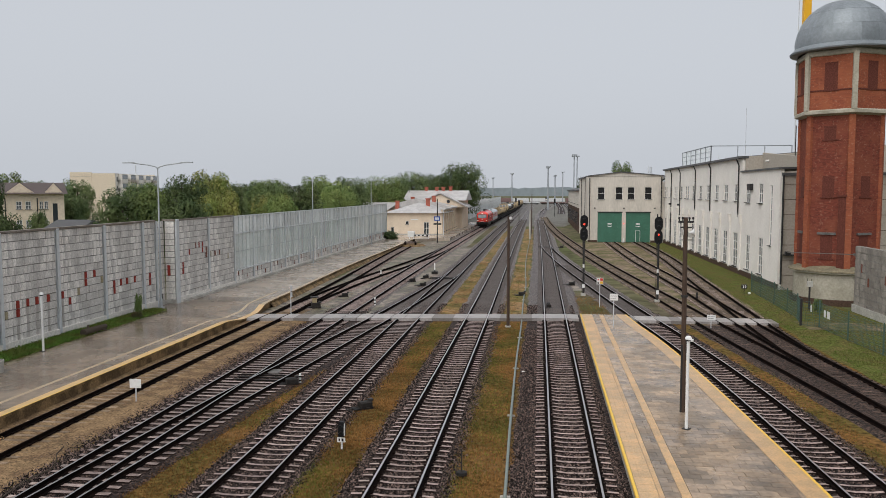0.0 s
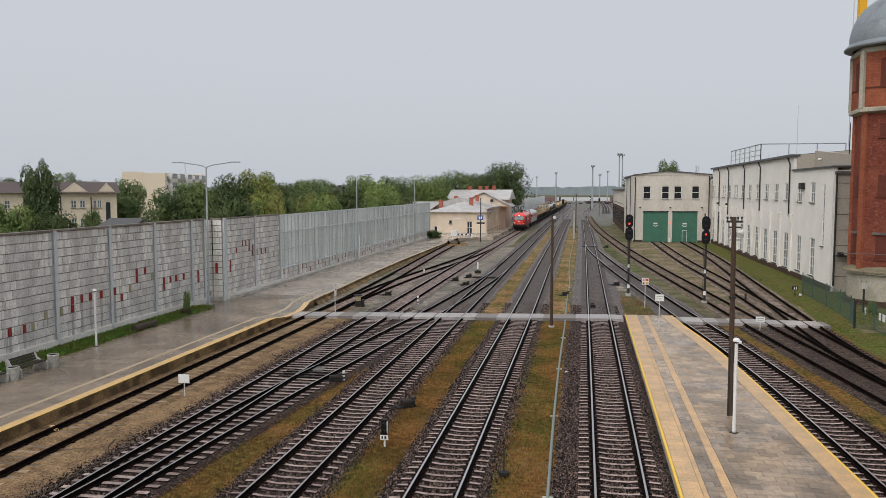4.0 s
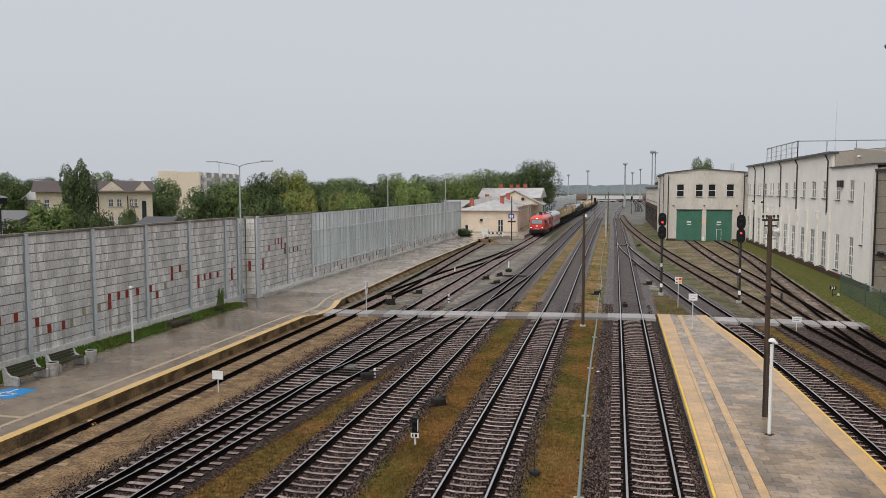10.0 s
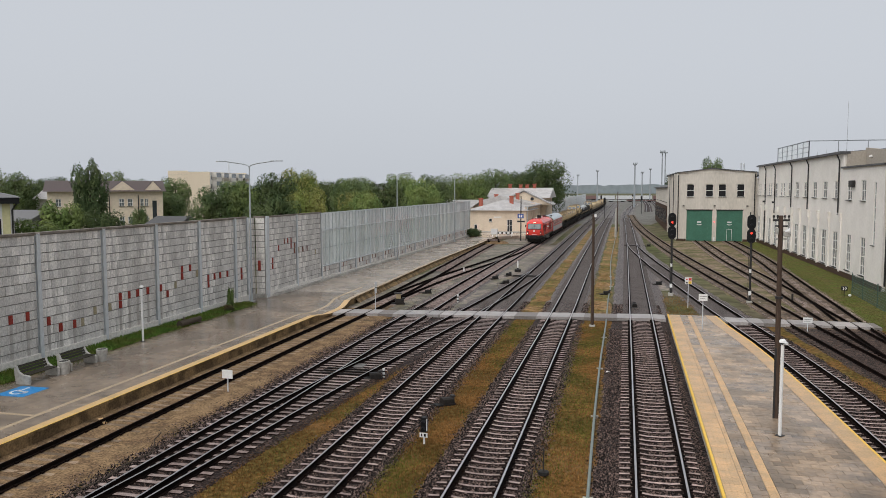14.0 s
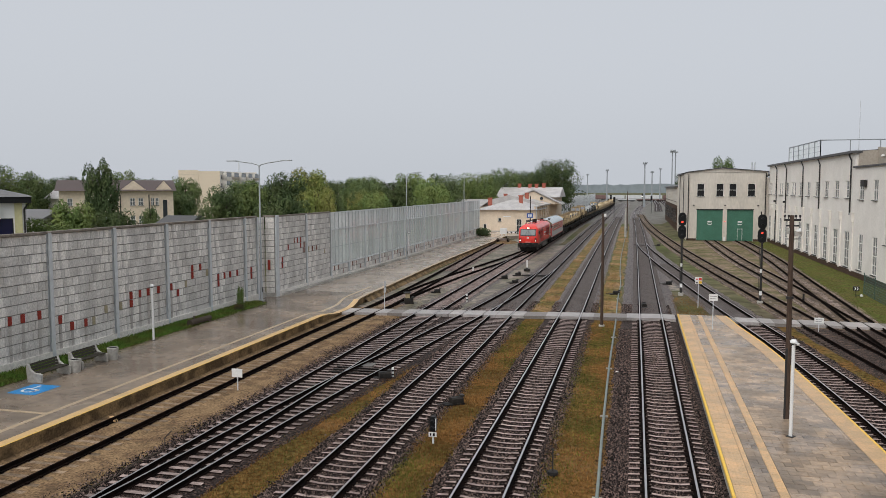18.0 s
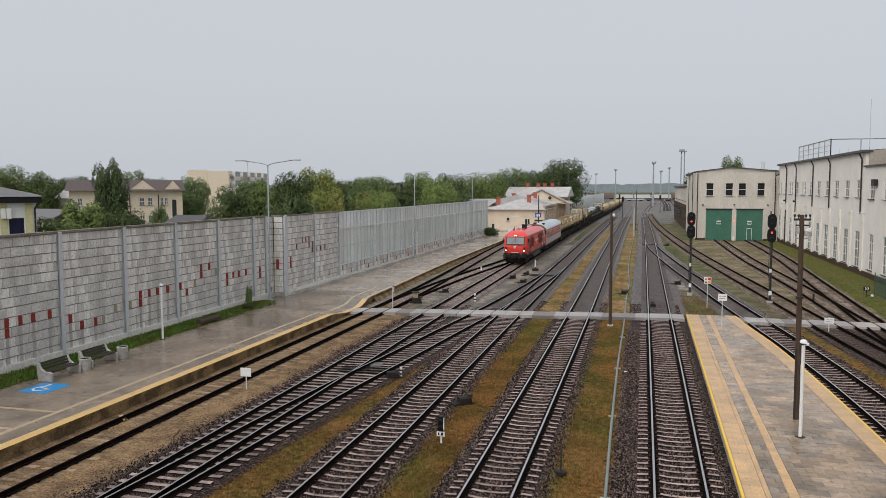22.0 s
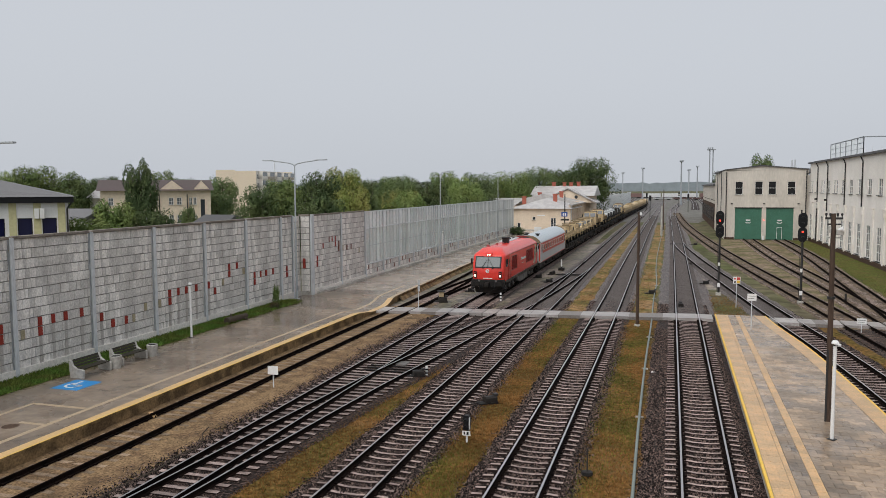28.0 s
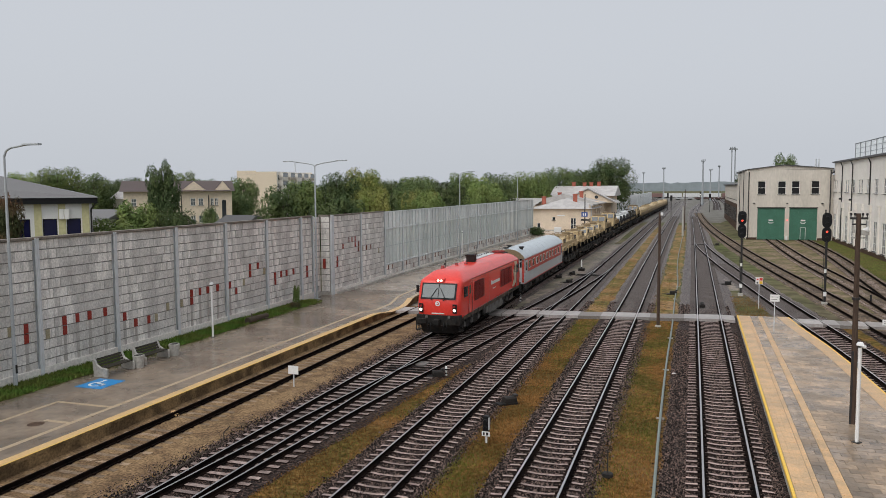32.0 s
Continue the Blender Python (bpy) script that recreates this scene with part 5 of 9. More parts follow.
def window_data(w, h, nx, nz, frame, glass):
    key = (round(w, 2), round(h, 2), nx, nz, frame, glass)
    if key not in WINDOWS:
        t = 0.07
        cw, ch = (w - t) / nx, (h - t) / nz
        f = wall_mesh(w, h, [(t + i * cw, (i + 1) * cw, t + j * ch, (j + 1) * ch) for i in range(nx) for j in range(nz)], 0.08)
        g = Mesh().box(t, w - t, 0.045, 0.06, t, h - t)
        s = Mesh().box(-0.08, w + 0.08, -0.26, 0.02, -0.06, 0.0)
        WINDOWS[key] = (f.data("window", frame), g.data("pane", glass), s.data("sill", "dark_metal"))
    return WINDOWS[key]


def facade(parent, at, length, height, windows, material, thick=0.35, frame="white_frame", glass="window_glass", sill=True, label=""):
    """A wall with its windows (x, z, w, h, nx, nz[, glass]) as parts; at places its lower left outer corner, x along the wall."""
    holes = [(x, x + w, z, z + h) for x, z, w, h, *_ in windows]
    part("wall", wall_mesh(length, height, holes, thick), material, parent, label, at=at)
    for x, z, w, h, nx, nz, *g in windows:
        f, p, s = window_data(w, h, nx, nz, frame, g[0] if g else glass)
        ob = part("window", f, None, parent, "", at=at @ pose(x, 0.07, z))
        part("pane", p, None, ob)
        if sill:
            part("sill", s, None, ob)


def along(x, y, z, deg):
    return pose(x, y, z, 0, 0, deg)


def workshop():
    t = thing("workshop_building", pose(0, 0, 0), "long white two-storey workshop with tall windows and a metal roof rail", "building")
    x = 23.6
    # long part, facing the tracks: the wall runs from the far end towards the camera
    y0, y1 = 94.0, 149.8
    wins = []
    for k in range(11):
        yc = 96.5 + 5.2 * k
        u = y1 - yc
        if k in (6, 8, 10):
            wins += [(u - 1.5, 8.6, 1.15, 2.0, 1, 3), (u + 0.35, 8.6, 1.15, 2.0, 1, 3)]
        else:
            wins.append((u - 1.0, 8.6, 2.0, 2.0, 2, 2))
        wins.append((u - 1.05, 0.75, 2.1, 4.05, 2, 4))
    facade(t, along(x, y1, -0.25, -90), y1 - y0, 13.6, wins, "white_wall", glass="shop_glass", label="off-white rendered wall")
    # nearer part
    ya, yb = 79.5, 94.0
    wins = [(yb - 86.1 - 0.8, 8.5, 1.6, 2.1, 2, 2), (yb - 91.1 - 0.9, 8.5, 1.8, 2.1, 2, 2), (yb - 82.3 - 0.35, 4.2, 0.7, 6.2, 1, 5), (yb - 85.7 - 0.8, 0.9, 1.6, 3.9, 2, 4), (yb - 90.8 - 0.8, 0.9, 1.6, 3.9, 2, 4)]
    facade(t, along(x - 0.02, yb, -0.25, -90), yb - ya, 12.0, wins, "white_wall", glass="shop_glass", label="off-white rendered wall")
    part("wall", Mesh().box(x + 0.33, 60, 79.5, 79.85, -0.25, 11.3), "taupe_wall", t, "taupe panelled end wall")
    for k in range(7):
        part("panel_joint", Mesh().box(x + 0.33, 40, 79.47, 79.51, 1.2 + k * 1.5, 1.24 + k * 1.5), "plinth_brown", t)
    part("cornice", Mesh().box(x - 0.25, x + 2.2, 79.3, 94.0, 11.72, 11.9).box(x + 0.1, 45, 79.3, 79.9, 11.05, 11.35), "roof_dark", t, "dark metal cornice")
    part("parapet", Mesh().prism([(80.7, 11.6), (94.0, 11.6), (94.0, 14.0), (79.9, 12.9)], "x", x + 2.2, x + 2.5), "taupe_wall", t, "beige set-back parapet")
    part("roof", Mesh().hull([(x + 0.1, 79.6, 11.75), (x + 2.4, 79.6, 11.75), (x + 2.4, 94, 11.75), (x + 0.1, 94, 11.75)], [(0, 1, 2, 3)]), "roof_dark", t)
    part("lamp", Mesh().lathe([(0, 0.2), (0.18, 0.15), (0.22, 0), (0, -0.1)], 10, x + 2.05, 91.5), "white_frame", t, "round wall lamp").matrix_basis = pose(0, 0, 12.9)
    # flat roof with a dark eaves edge
    part("eave_edge", Mesh().box(x - 0.45, x + 0.6, 93.7, 149.9, 13.35, 13.62), "roof_dark", t, "dark metal eaves edge")
    part("roof", Mesh().hull([(x + 0.3, 93.8, 13.6), (60, 93.8, 16.4), (60, 150.2, 16.4), (x + 0.3, 150.2, 13.6)], [(0, 1, 2, 3)]), "roof_dark", t)
    part("wall", Mesh().prism([(x + 0.3, 11.7), (60, 11.2), (60, 16.4), (x + 0.3, 13.55)], "y", 93.75, 94.0), "taupe_wall", t)
    part("wall", Mesh().box(x, 60, 149.85, 150.2, -0.25, 13.5), "white_wall", t)
    part("wall", Mesh().box(59.7, 60, 79.5, 150.2, -0.25, 16.3), "white_wall", t)
    part("plinth", Mesh().box(x - 0.12, x + 0.1, 79.5, 149.8, -0.26, 0.32), "plinth_brown", t, "dark brown plinth")
    # pilasters with capped boxes between the lower windows
    pil = Mesh().box(-0.16, 0.02, -0.26, 0.26, 0.3, 5.85).data("pilaster", "white_wall")
    cap = Mesh().box(-0.3, 0.02, -0.38, 0.38, 5.85, 6.8).box(-0.36, 0.02, -0.44, 0.44, 6.75, 6.85).data("cap", "white_wall")
    for k in range(11):
        y = 94.0 + 5.2 * k
        p = part("pilaster", pil, None, t, at=pose(x, y, -0.1))
        part("cap", cap, None, p)
    for y, zb in ((95.2, 6.5), (110.4, 6.4), (120.8, 6.4), (133.5, 5.5), (142.0, 0.3)):
        part("downpipe", Mesh().pipe([(x - 0.42, y, 13.3), (x - 0.12, y, 12.6), (x - 0.12, y, zb)], 0.08, 8), "dark_metal", t, "dark metal downpipe")
    part("downpipe", Mesh().pipe([(x + 0.25, 79.35, 11.1), (x + 0.25, 79.35, 0.3)], 0.09, 8), "dark_metal", t, "dark metal downpipe")
    part("air_conditioner", Mesh().box(x - 0.42, x - 0.05, 89.0, 90.2, 9.65, 10.35), "dark_metal", t, "dark outdoor unit", bevel=0.04)
    part("awning", Mesh().box(24.0, 25.2, 78.7, 79.5, 3.2, 3.3).box(24.1, 24.6, 78.8, 79.3, 3.3, 3.6), "dark_metal", t, "dark shelf with a lamp housing", bevel=0.05)
    for k in range(2):
        w = part("wall_lamp", Mesh().box(x - 0.4, x - 0.02, 134 + k * 8.6, 134.15 + k * 8.6, 7.1, 7.4), "dark_metal", t, "dark wall lamp")
    # roof rail: a screened run along the eaves, then an open top bar across the roof
    for xa, ya2, xb, yb2, n in ((26.3, 147.5, 26.5, 124.6, 6), (26.5, 124.6, 38.5, 124.6, 3)):
        for i in range(n + 1):
            f = i / n
            part("rail_post", Mesh().box(-0.06, 0.06, -0.06, 0.06, 13.7, 16.6), "mast_grey", t, at=pose(xa + (xb - xa) * f, ya2 + (yb2 - ya2) * f, 0))
        for z in ((14.9, 15.7, 16.55) if n == 6 else (16.55,)):
            part("rail_bar", Mesh().tube((xa, ya2, z), (xb, yb2, z), 0.09 if z > 16 else 0.04, None, 6), "mast_grey", t)
    for k in range(9):
        part("roof_spike", Mesh().tube((27.2 + k * 1.2, 122.5, 13.6), (27.2 + k * 1.2, 122.5, 15.1), 0.05, 0.02, 5), "galvanised", t)
    part("screen", Mesh().hull([(26.32, 147.4, 14.0), (26.52, 124.7, 14.0), (26.52, 124.7, 16.4), (26.32, 147.4, 16.4)], [(0, 1, 2, 3)]), "acrylic_up", t, "pale mesh screen")
    part("ladder", Mesh().tube((26.3, 83.2, 12.0), (26.3, 83.2, 16.3), 0.05, 0.05, 6).tube((26.3, 84.0, 12.0), (26.3, 84.0, 16.3), 0.05, 0.05, 6), "dark_metal", t, "thin dark roof ladder")
    part("vent_pipe", Mesh().tube((27.5, 81.2, 11.4), (27.5, 81.2, 15.4), 0.22, 0.22, 10), "dark_metal", t, "dark flue pipe")
    part("antenna", Mesh().tube((32.5, 128, 14), (32.5, 128, 22.6), 0.06, 0.03, 6), "galvanised", t, "thin antenna mast")


workshop()


def depot():
    t = thing("depot_building", pose(0, 0, 0), "cream railway depot with two green gates and a low gable", "building")
    x0, x1, y = 9.4, 23.3, 150.0
    holes = [(11.2, 15.75), (16.5, 21.05)]
    wins = [(a, 7.95, 1.32, 2.35) for a in (11.14, 14.5, 16.75, 19.95)]
    m = wall_mesh(x1 - x0, 12.6, [(a - x0, b - x0, 0, 5.7) for a, b in holes] + [(a - x0, a - x0 + w, z + 0.25, z + h + 0.25) for a, z, w, h in wins], 0.4)
    part("wall", m, "depot_wall", t, "cream rendered gable wall with dirt streaks", at=pose(x0, y, -0.25))
    part("gable", Mesh().prism([(x0, 12.3), (x1, 12.3), (x1, 12.42), (15.5, 13.1), (x0, 12.46)], "y", y, y + 0.4), "depot_wall", t)
    part("eave_edge", Mesh().prism([(x0 - 0.08, 12.38), (15.5, 13.08), (x1 + 0.1, 12.40), (x1 + 0.1, 12.55), (15.5, 13.26), (x0 - 0.08, 12.52)], "y", y - 0.25, y + 10.3), "roof_dark", t, "dark roof sheet")
    for a, z, w, h in wins:
        f, p, s = window_data(w, h, 1, 2, "white_frame", "dark_glass")
        ob = part("window", f, None, t, at=pose(a, y + 0.12, z))
        part("pane", p, None, ob)
        part("sill", s, None, ob)
    for i, (a, b) in enumerate(holes):
        g = part("gate", Mesh().box(a, b, y + 0.12, y + 0.22, -0.2, 5.45), "green_door", t, "tall green metal gate")
        for k in range(1, 6):
            xx = a + (b - a) * k / 6
            part("rib", Mesh().box(xx - 0.02, xx + 0.02, y + 0.09, y + 0.12, -0.15, 5.4), "green_door", g)
        part("lintel", Mesh().box(a - 0.1, b + 0.1, y - 0.05, y + 0.3, 5.45, 5.62), "dark_metal", g, "dark gate rail")
        c = (a + b) / 2
        part("number_bar", Mesh().box(c - 0.38, c + 0.38, y + 0.07, y + 0.12, 3.15, 3.4), "white_paint", g, "white lettering bar")
        part("number_bar", Mesh().box(c - 0.3, c + 0.3, y + 0.07, y + 0.12, 2.72, 2.85).box(c - 0.42, c - 0.3, y + 0.07, y + 0.12, 2.8, 2.95).box(c + 0.3, c + 0.42, y + 0.07, y + 0.12, 2.8, 2.95), "white_paint", g)
        if i:
            d = part("wicket", Mesh().box(c - 0.4, c + 0.4, y + 0.06, y + 0.12, -0.1, 1.95), "green_door", g, "green wicket door with a pale outline")
            o = Mesh()
            for q in ((c - 0.44, c - 0.38, -0.1, 2.0), (c + 0.38, c + 0.44, -0.1, 2.0), (c - 0.44, c + 0.44, 1.95, 2.02)):
                o.box(q[0], q[1], y + 0.04, y + 0.07, q[2], q[3])
            part("outline", o, "white_paint", d)
    part("red_light", Mesh().lathe([(0, 0.12), (0.1, 0.08), (0.12, 0), (0, -0.05)], 8, 16.12, y - 0.08), "red_lamp", t, "small red warning light").matrix_basis = pose(0, 0, 3.3)
    for xx in (10.6, 16.1, 21.8):
        part("wall_lamp", Mesh().box(xx - 0.15, xx + 0.15, y - 0.3, y, 6.2, 6.4), "dark_metal", t, "dark wall lamp")
    part("bollard", Mesh().tube((16.1, y - 0.2, -0.25), (16.1, y - 0.2, 0.5), 0.18, 0.15, 8), "white_paint", t)
    part("downpipe", Mesh().pipe([(23.0, y - 0.12, 12.2), (23.0, y - 0.12, 0)], 0.09, 8), "dark_metal", t)
    part("downpipe", Mesh().pipe([(9.62, y - 0.12, 12.0), (9.62, y - 0.12, 0)], 0.09, 8), "dark_metal", t)
    part("plinth", Mesh().box(x0 - 0.05, 11.15, y - 0.06, y + 0.1, -0.26, 0.15), "plinth_brown", t)
    part("plinth", Mesh().box(21.1, x1, y - 0.06, y + 0.1, -0.26, 0.15), "plinth_brown", t)
    # side towards the main track, then the lower long wing in the same line
    part("wall", Mesh().box(9.4, 9.7, 150.4, 183, -0.25, 12.3), "depot_wall", t, "cream side wall")
    for k in range(2):
        part("downpipe", Mesh().pipe([(9.34, 160 + k * 13.0, 12.2), (9.34, 160 + k * 13.0, 0)], 0.07, 6), "dark_metal", t)
    part("eave_edge", Mesh().box(9.1, 10.2, 160.2, 183.2, 12.2, 12.5), "roof_dark", t)
    part("wall", Mesh().box(22.9, 23.3, 150.4, 210, -0.25, 12.3).box(9.7, 22.9, 183, 183.3, -0.25, 12.3), "depot_wall", t)
    part("roof", Mesh().hull([(9.4, 160, 12.4), (15.5, 160, 13.1), (23.2, 160, 12.4), (9.4, 183, 12.4), (15.5, 183, 13.1), (23.2, 183, 12.4)], [(0, 1, 4, 3), (1, 2, 5, 4)]), "roof_dark", t)
    upper = [(1.4 + 4.5 * k, 6.3, 2.2, 2.0, 2, 2) for k in range(15)]
    facade(t, along(9.4, 251, 0, -90), 68, 9.7, upper, "depot_wall", label="cream upper wall of the long wing")
    for k in range(15):
        p = part("lower_bay", Mesh().box(9.26, 9.4, 183.4 + 4.5 * k, 187.2 + 4.5 * k, -0.25, 5.5), "plinth_brown", t, "dark brown lower bay")
        part("pane", Mesh().box(9.2, 9.26, 184.2 + 4.5 * k, 186.4 + 4.5 * k, 1.4, 4.6), "dark_glass", p)
        part("pier", Mesh().box(9.3, 9.4, 187.2 + 4.5 * k, 187.9 + 4.5 * k, -0.25, 5.5), "depot_wall", t)
    part("eave_edge", Mesh().box(8.9, 10.2, 183.3, 251.3, 9.6, 9.9), "roof_dark", t, "dark eaves of the wing")
    part("wall", Mesh().box(9.7, 22.9, 250.7, 251, -0.25, 9.6), "depot_wall", t)
    part("roof", Mesh().hull([(9.4, 183.3, 9.9), (16, 183.3, 11.2), (16, 251, 11.2), (9.4, 251, 9.9)], [(0, 1, 2, 3)]), "roof_dark", t)
    for xx in (18.3, 18.8):
        part("flue", Mesh().tube((xx + 4.3, 165, 12), (xx + 4.3, 165, 14.6), 0.15, 0.15, 8), "galvanised", t)


depot()


def link_block():
    t = thing("link_building", pose(0, 0, 0), "narrow white link between depot and workshop", "building")
    facade(t, pose(23.3, 150.3, -0.25), 3.4, 11.6, [(0.5, 8.3, 0.5, 2.0, 1, 2), (1.3, 8.3, 0.5, 2.0, 1, 2), (0.6, 0.9, 1.0, 3.6, 1, 3)], "white_wall")
    part("roof", Mesh().prism([(23.0, 11.4), (26.6, 13.2), (26.6, 13.5), (23.0, 11.7)], "y", 150.0, 160), "roof_dark", t)


link_block()


def tower():
    cx, cy = 26.25, 72.0
    t = thing("water_tower", pose(cx, cy, -0.25), "hexagonal red brick water tower with a zinc dome", "water tower")
    turn = radians(205)

    def ring(r, z):
        return [(r * math.cos(turn + k * math.pi / 3), r * math.sin(turn + k * math.pi / 3), z) for k in range(6)]

    def sides(m, r0, z0, r1, z1, skip=()):
        a, b = ring(r0, z0), ring(r1, z1)
        for k in range(6):
            if k not in skip:
                m.face([a[k], a[(k + 1) % 6], b[(k + 1) % 6], b[k]])
        return m

    def on_side(k, r, u, z):
        """A pose on side k: x along the side, y outward, z up."""
        a = turn + (k + 0.5) * math.pi / 3
        return pose(r * math.cos(radians(30)) * math.cos(a) - u * math.sin(a), r * math.cos(radians(30)) * math.sin(a) + u * math.cos(a), z, 0, 0, math.degrees(a) - 90)

    part("shaft", sides(Mesh(), 3.36, 2.9, 3.36, 16.4), "brick_red", t, "weathered red brick shaft")
    # buttress strips at the corners of the shaft
    strip = Mesh().box(-0.25, 0.25, -0.1, 0.14, 0, 13.4).data("corner_strip", "brick_tank")
    for k in range(6):
        a = turn + k * math.pi / 3
        part("corner_strip", strip, None, t, at=pose(3.32 * math.cos(a), 3.32 * math.sin(a), 3.0, 0, 0, math.degrees(a) - 90))
    m = Mesh()
    for (r0, z0), (r1, z1) in zip([(3.38, 16.2), (3.9, 16.35), (3.9, 16.6), (3.8, 16.7)], [(3.9, 16.35), (3.9, 16.6), (3.8, 16.7), (3.66, 16.7)]):
        sides(m, r0, z0, r1, z1)
    part("string_course", m, "cement_render", t, "concrete string course")
    part("tank_wall", sides(Mesh(), 3.72, 16.6, 3.72, 21.35), "brick_tank", t, "orange-red brick tank wall")
    col = Mesh().box(-0.2, 0.2, -0.12, 0.12, 0, 4.7).data("column", "cement_render")
    for k in range(6):
        a = turn + k * math.pi / 3
        part("column", col, None, t, "concrete corner column", at=pose(3.76 * math.cos(a), 3.76 * math.sin(a), 16.65, 0, 0, math.degrees(a) - 90))
    m = Mesh()
    for (r0, z0), (r1, z1) in zip([(3.72, 21.2), (3.86, 21.25), (3.86, 21.6), ], [(3.86, 21.25), (3.86, 21.6), (3.7, 21.75)]):
        sides(m, r0, z0, r1, z1)
    part("cornice", m, "cement_render", t, "concrete cornice")
    # dome: rim and sheets of zinc
    part("dome_rim", Mesh().lathe([(3.62, 21.68), (4.26, 21.72), (4.3, 21.84), (3.95, 22.2), (3.8, 22.25)], 48), "zinc", t, "zinc dome rim", smooth=True)
    prof = [(3.88, 22.2)]
    for i in range(1, 13):
        a = math.pi / 2 * i / 12
        prof.append((3.93 * math.cos(a) ** 0.82 if i < 12 else 0.02, 22.2 + 4.0 * math.sin(a)))
    bands = [(0, 3), (3, 6), (6, 9), (9, 12)]
    for b, (i0, i1) in enumerate(bands):
        n = 16
        for k in range(n):
            a0, a1 = 2 * math.pi * (k + 0.5 * (b % 2)) / n, 2 * math.pi * (k + 1 + 0.5 * (b % 2)) / n
            pr = [(r + 0.006 * (k % 2), z + 0.01 * b) for r, z in prof[i0:i1 + 1]]
            part("sheet", Mesh().lathe(pr, 3, 0, 0, a0, a1), "zinc", t, smooth=True)
    part("finial", Mesh().tube((0, 0, 26.1), (0, 0, 26.4), 0.12, 0.06, 8), "zinc", t)
    # blind windows with lintels and sills, side by side
    for k in range(6):
        for z, w, h in ((16.9 + 1.3, 1.05, 2.35),):
            n = part("niche", Mesh().box(-w / 2, w / 2, -0.04, 0.012, 0, h), "brick_dark", t, "bricked-up tank window", at=on_side(k, 3.72, 0, z + 0.1))
            part("sill", Mesh().box(-w / 2 - 0.1, w / 2 + 0.1, 0.0, 0.07, -0.08, 0.0), "brick_dark", n)
        part("band", Mesh().box(-1.65, 1.65, -0.02, 0.05, 0, 0.12), "brick_dark", t, at=on_side(k, 3.72, 0, 18.25))
        for z, h in ((14.2, 1.15), (9.3, 1.75), (4.0, 2.0)):
            if k % 2 == 0 or z < 13:
                n = part("niche", Mesh().box(-0.48, 0.48, -0.04, 0.015, 0, h), "brick_dark", t, "bricked-up shaft window", at=on_side(k, 3.36, 0, z))
                part("sill", Mesh().box(-0.62, 0.62, 0.0, 0.08, -0.12, 0.0), "brick_dark", n)
                if z < 8:
                    part("lintel", Mesh().box(-0.75, 0.75, 0.0, 0.14, h + 0.05, h + 0.25), "loco_grey", n, "concrete hood")
    part("flue_strip", Mesh().box(-0.3, 0.3, 0.0, 0.22, 3.2, 9.4).box(-0.36, 0.36, 0.0, 0.3, 9.3, 9.5), "brick_dark", t, "dark brick flue", at=on_side(0, 3.36, 1.2, 0))
    # low plastered drum round the foot
    part("drum", Mesh().lathe([(0, 3.1), (2.6, 3.25), (3.9, 2.85), (3.95, 2.75), (3.6, 2.65), (3.6, 0.0)], 40, 0.2, -0.1), "cement_render", t, "pale rendered round annex", smooth=True)
    part("drum_roof", Mesh().lathe([(0, 3.5), (2.8, 3.42), (4.02, 2.95), (4.02, 2.85)], 40, 0.2, -0.1), "copper_stain", t, "mossy stained annex roof", smooth=True)
    part("drum_base", Mesh().lathe([(3.76, 0.55), (3.84, 0.5), (3.84, 0.0)], 40, 0.2, -0.1), "plinth_brown", t)


tower()


def crane():
    t = thing("tower_crane", pose(35.3, 110, -0.25), "yellow crane mast behind the water tower", "crane")
    part("mast", Mesh().box(-0.45, 0.45, -0.45, 0.45, 0, 46), "yellow_crane", t)
    part("cable", Mesh().tube((-1.0, 0, 0), (-1.0, 0, 46), 0.06, 0.06, 6), "galvanised", t)


crane()


def grey_wall_right():
    t = thing("block_wall", pose(0, 0, 0), "grey block wall end beside the green fence", "wall", kind="structure")
    x = 25.55
    for a, b in ((56.0, 61.0), (61.0, 65.9)):
        for r in range(10):
            part("panel", panel_data("dark", b - a - 0.04)[(r + int(a)) % 4], None, t, at=pose(x, b, 0.1 + 0.5 * r, 0, 0, 180))
    part("plinth", Mesh().box(x - 0.1, x + 0.5, 50, 66.0, -0.26, 0.35), "concrete", t)
    part("wall", Mesh().box(x + 0.1, x + 0.4, 50, 65.95, 0, 5.1), "wall_block_dark", t)
    for y, z in ((64.5, 3.4), (63.2, 2.4), (60.2, 2.9)):
        part("accent_block", accent("wall_dull"), None, t, at=pose(x - 0.01, y, z, 0, 0, 180) @ Matrix.Diagonal((1, 0.6, 1.5, 1)))


grey_wall_right()


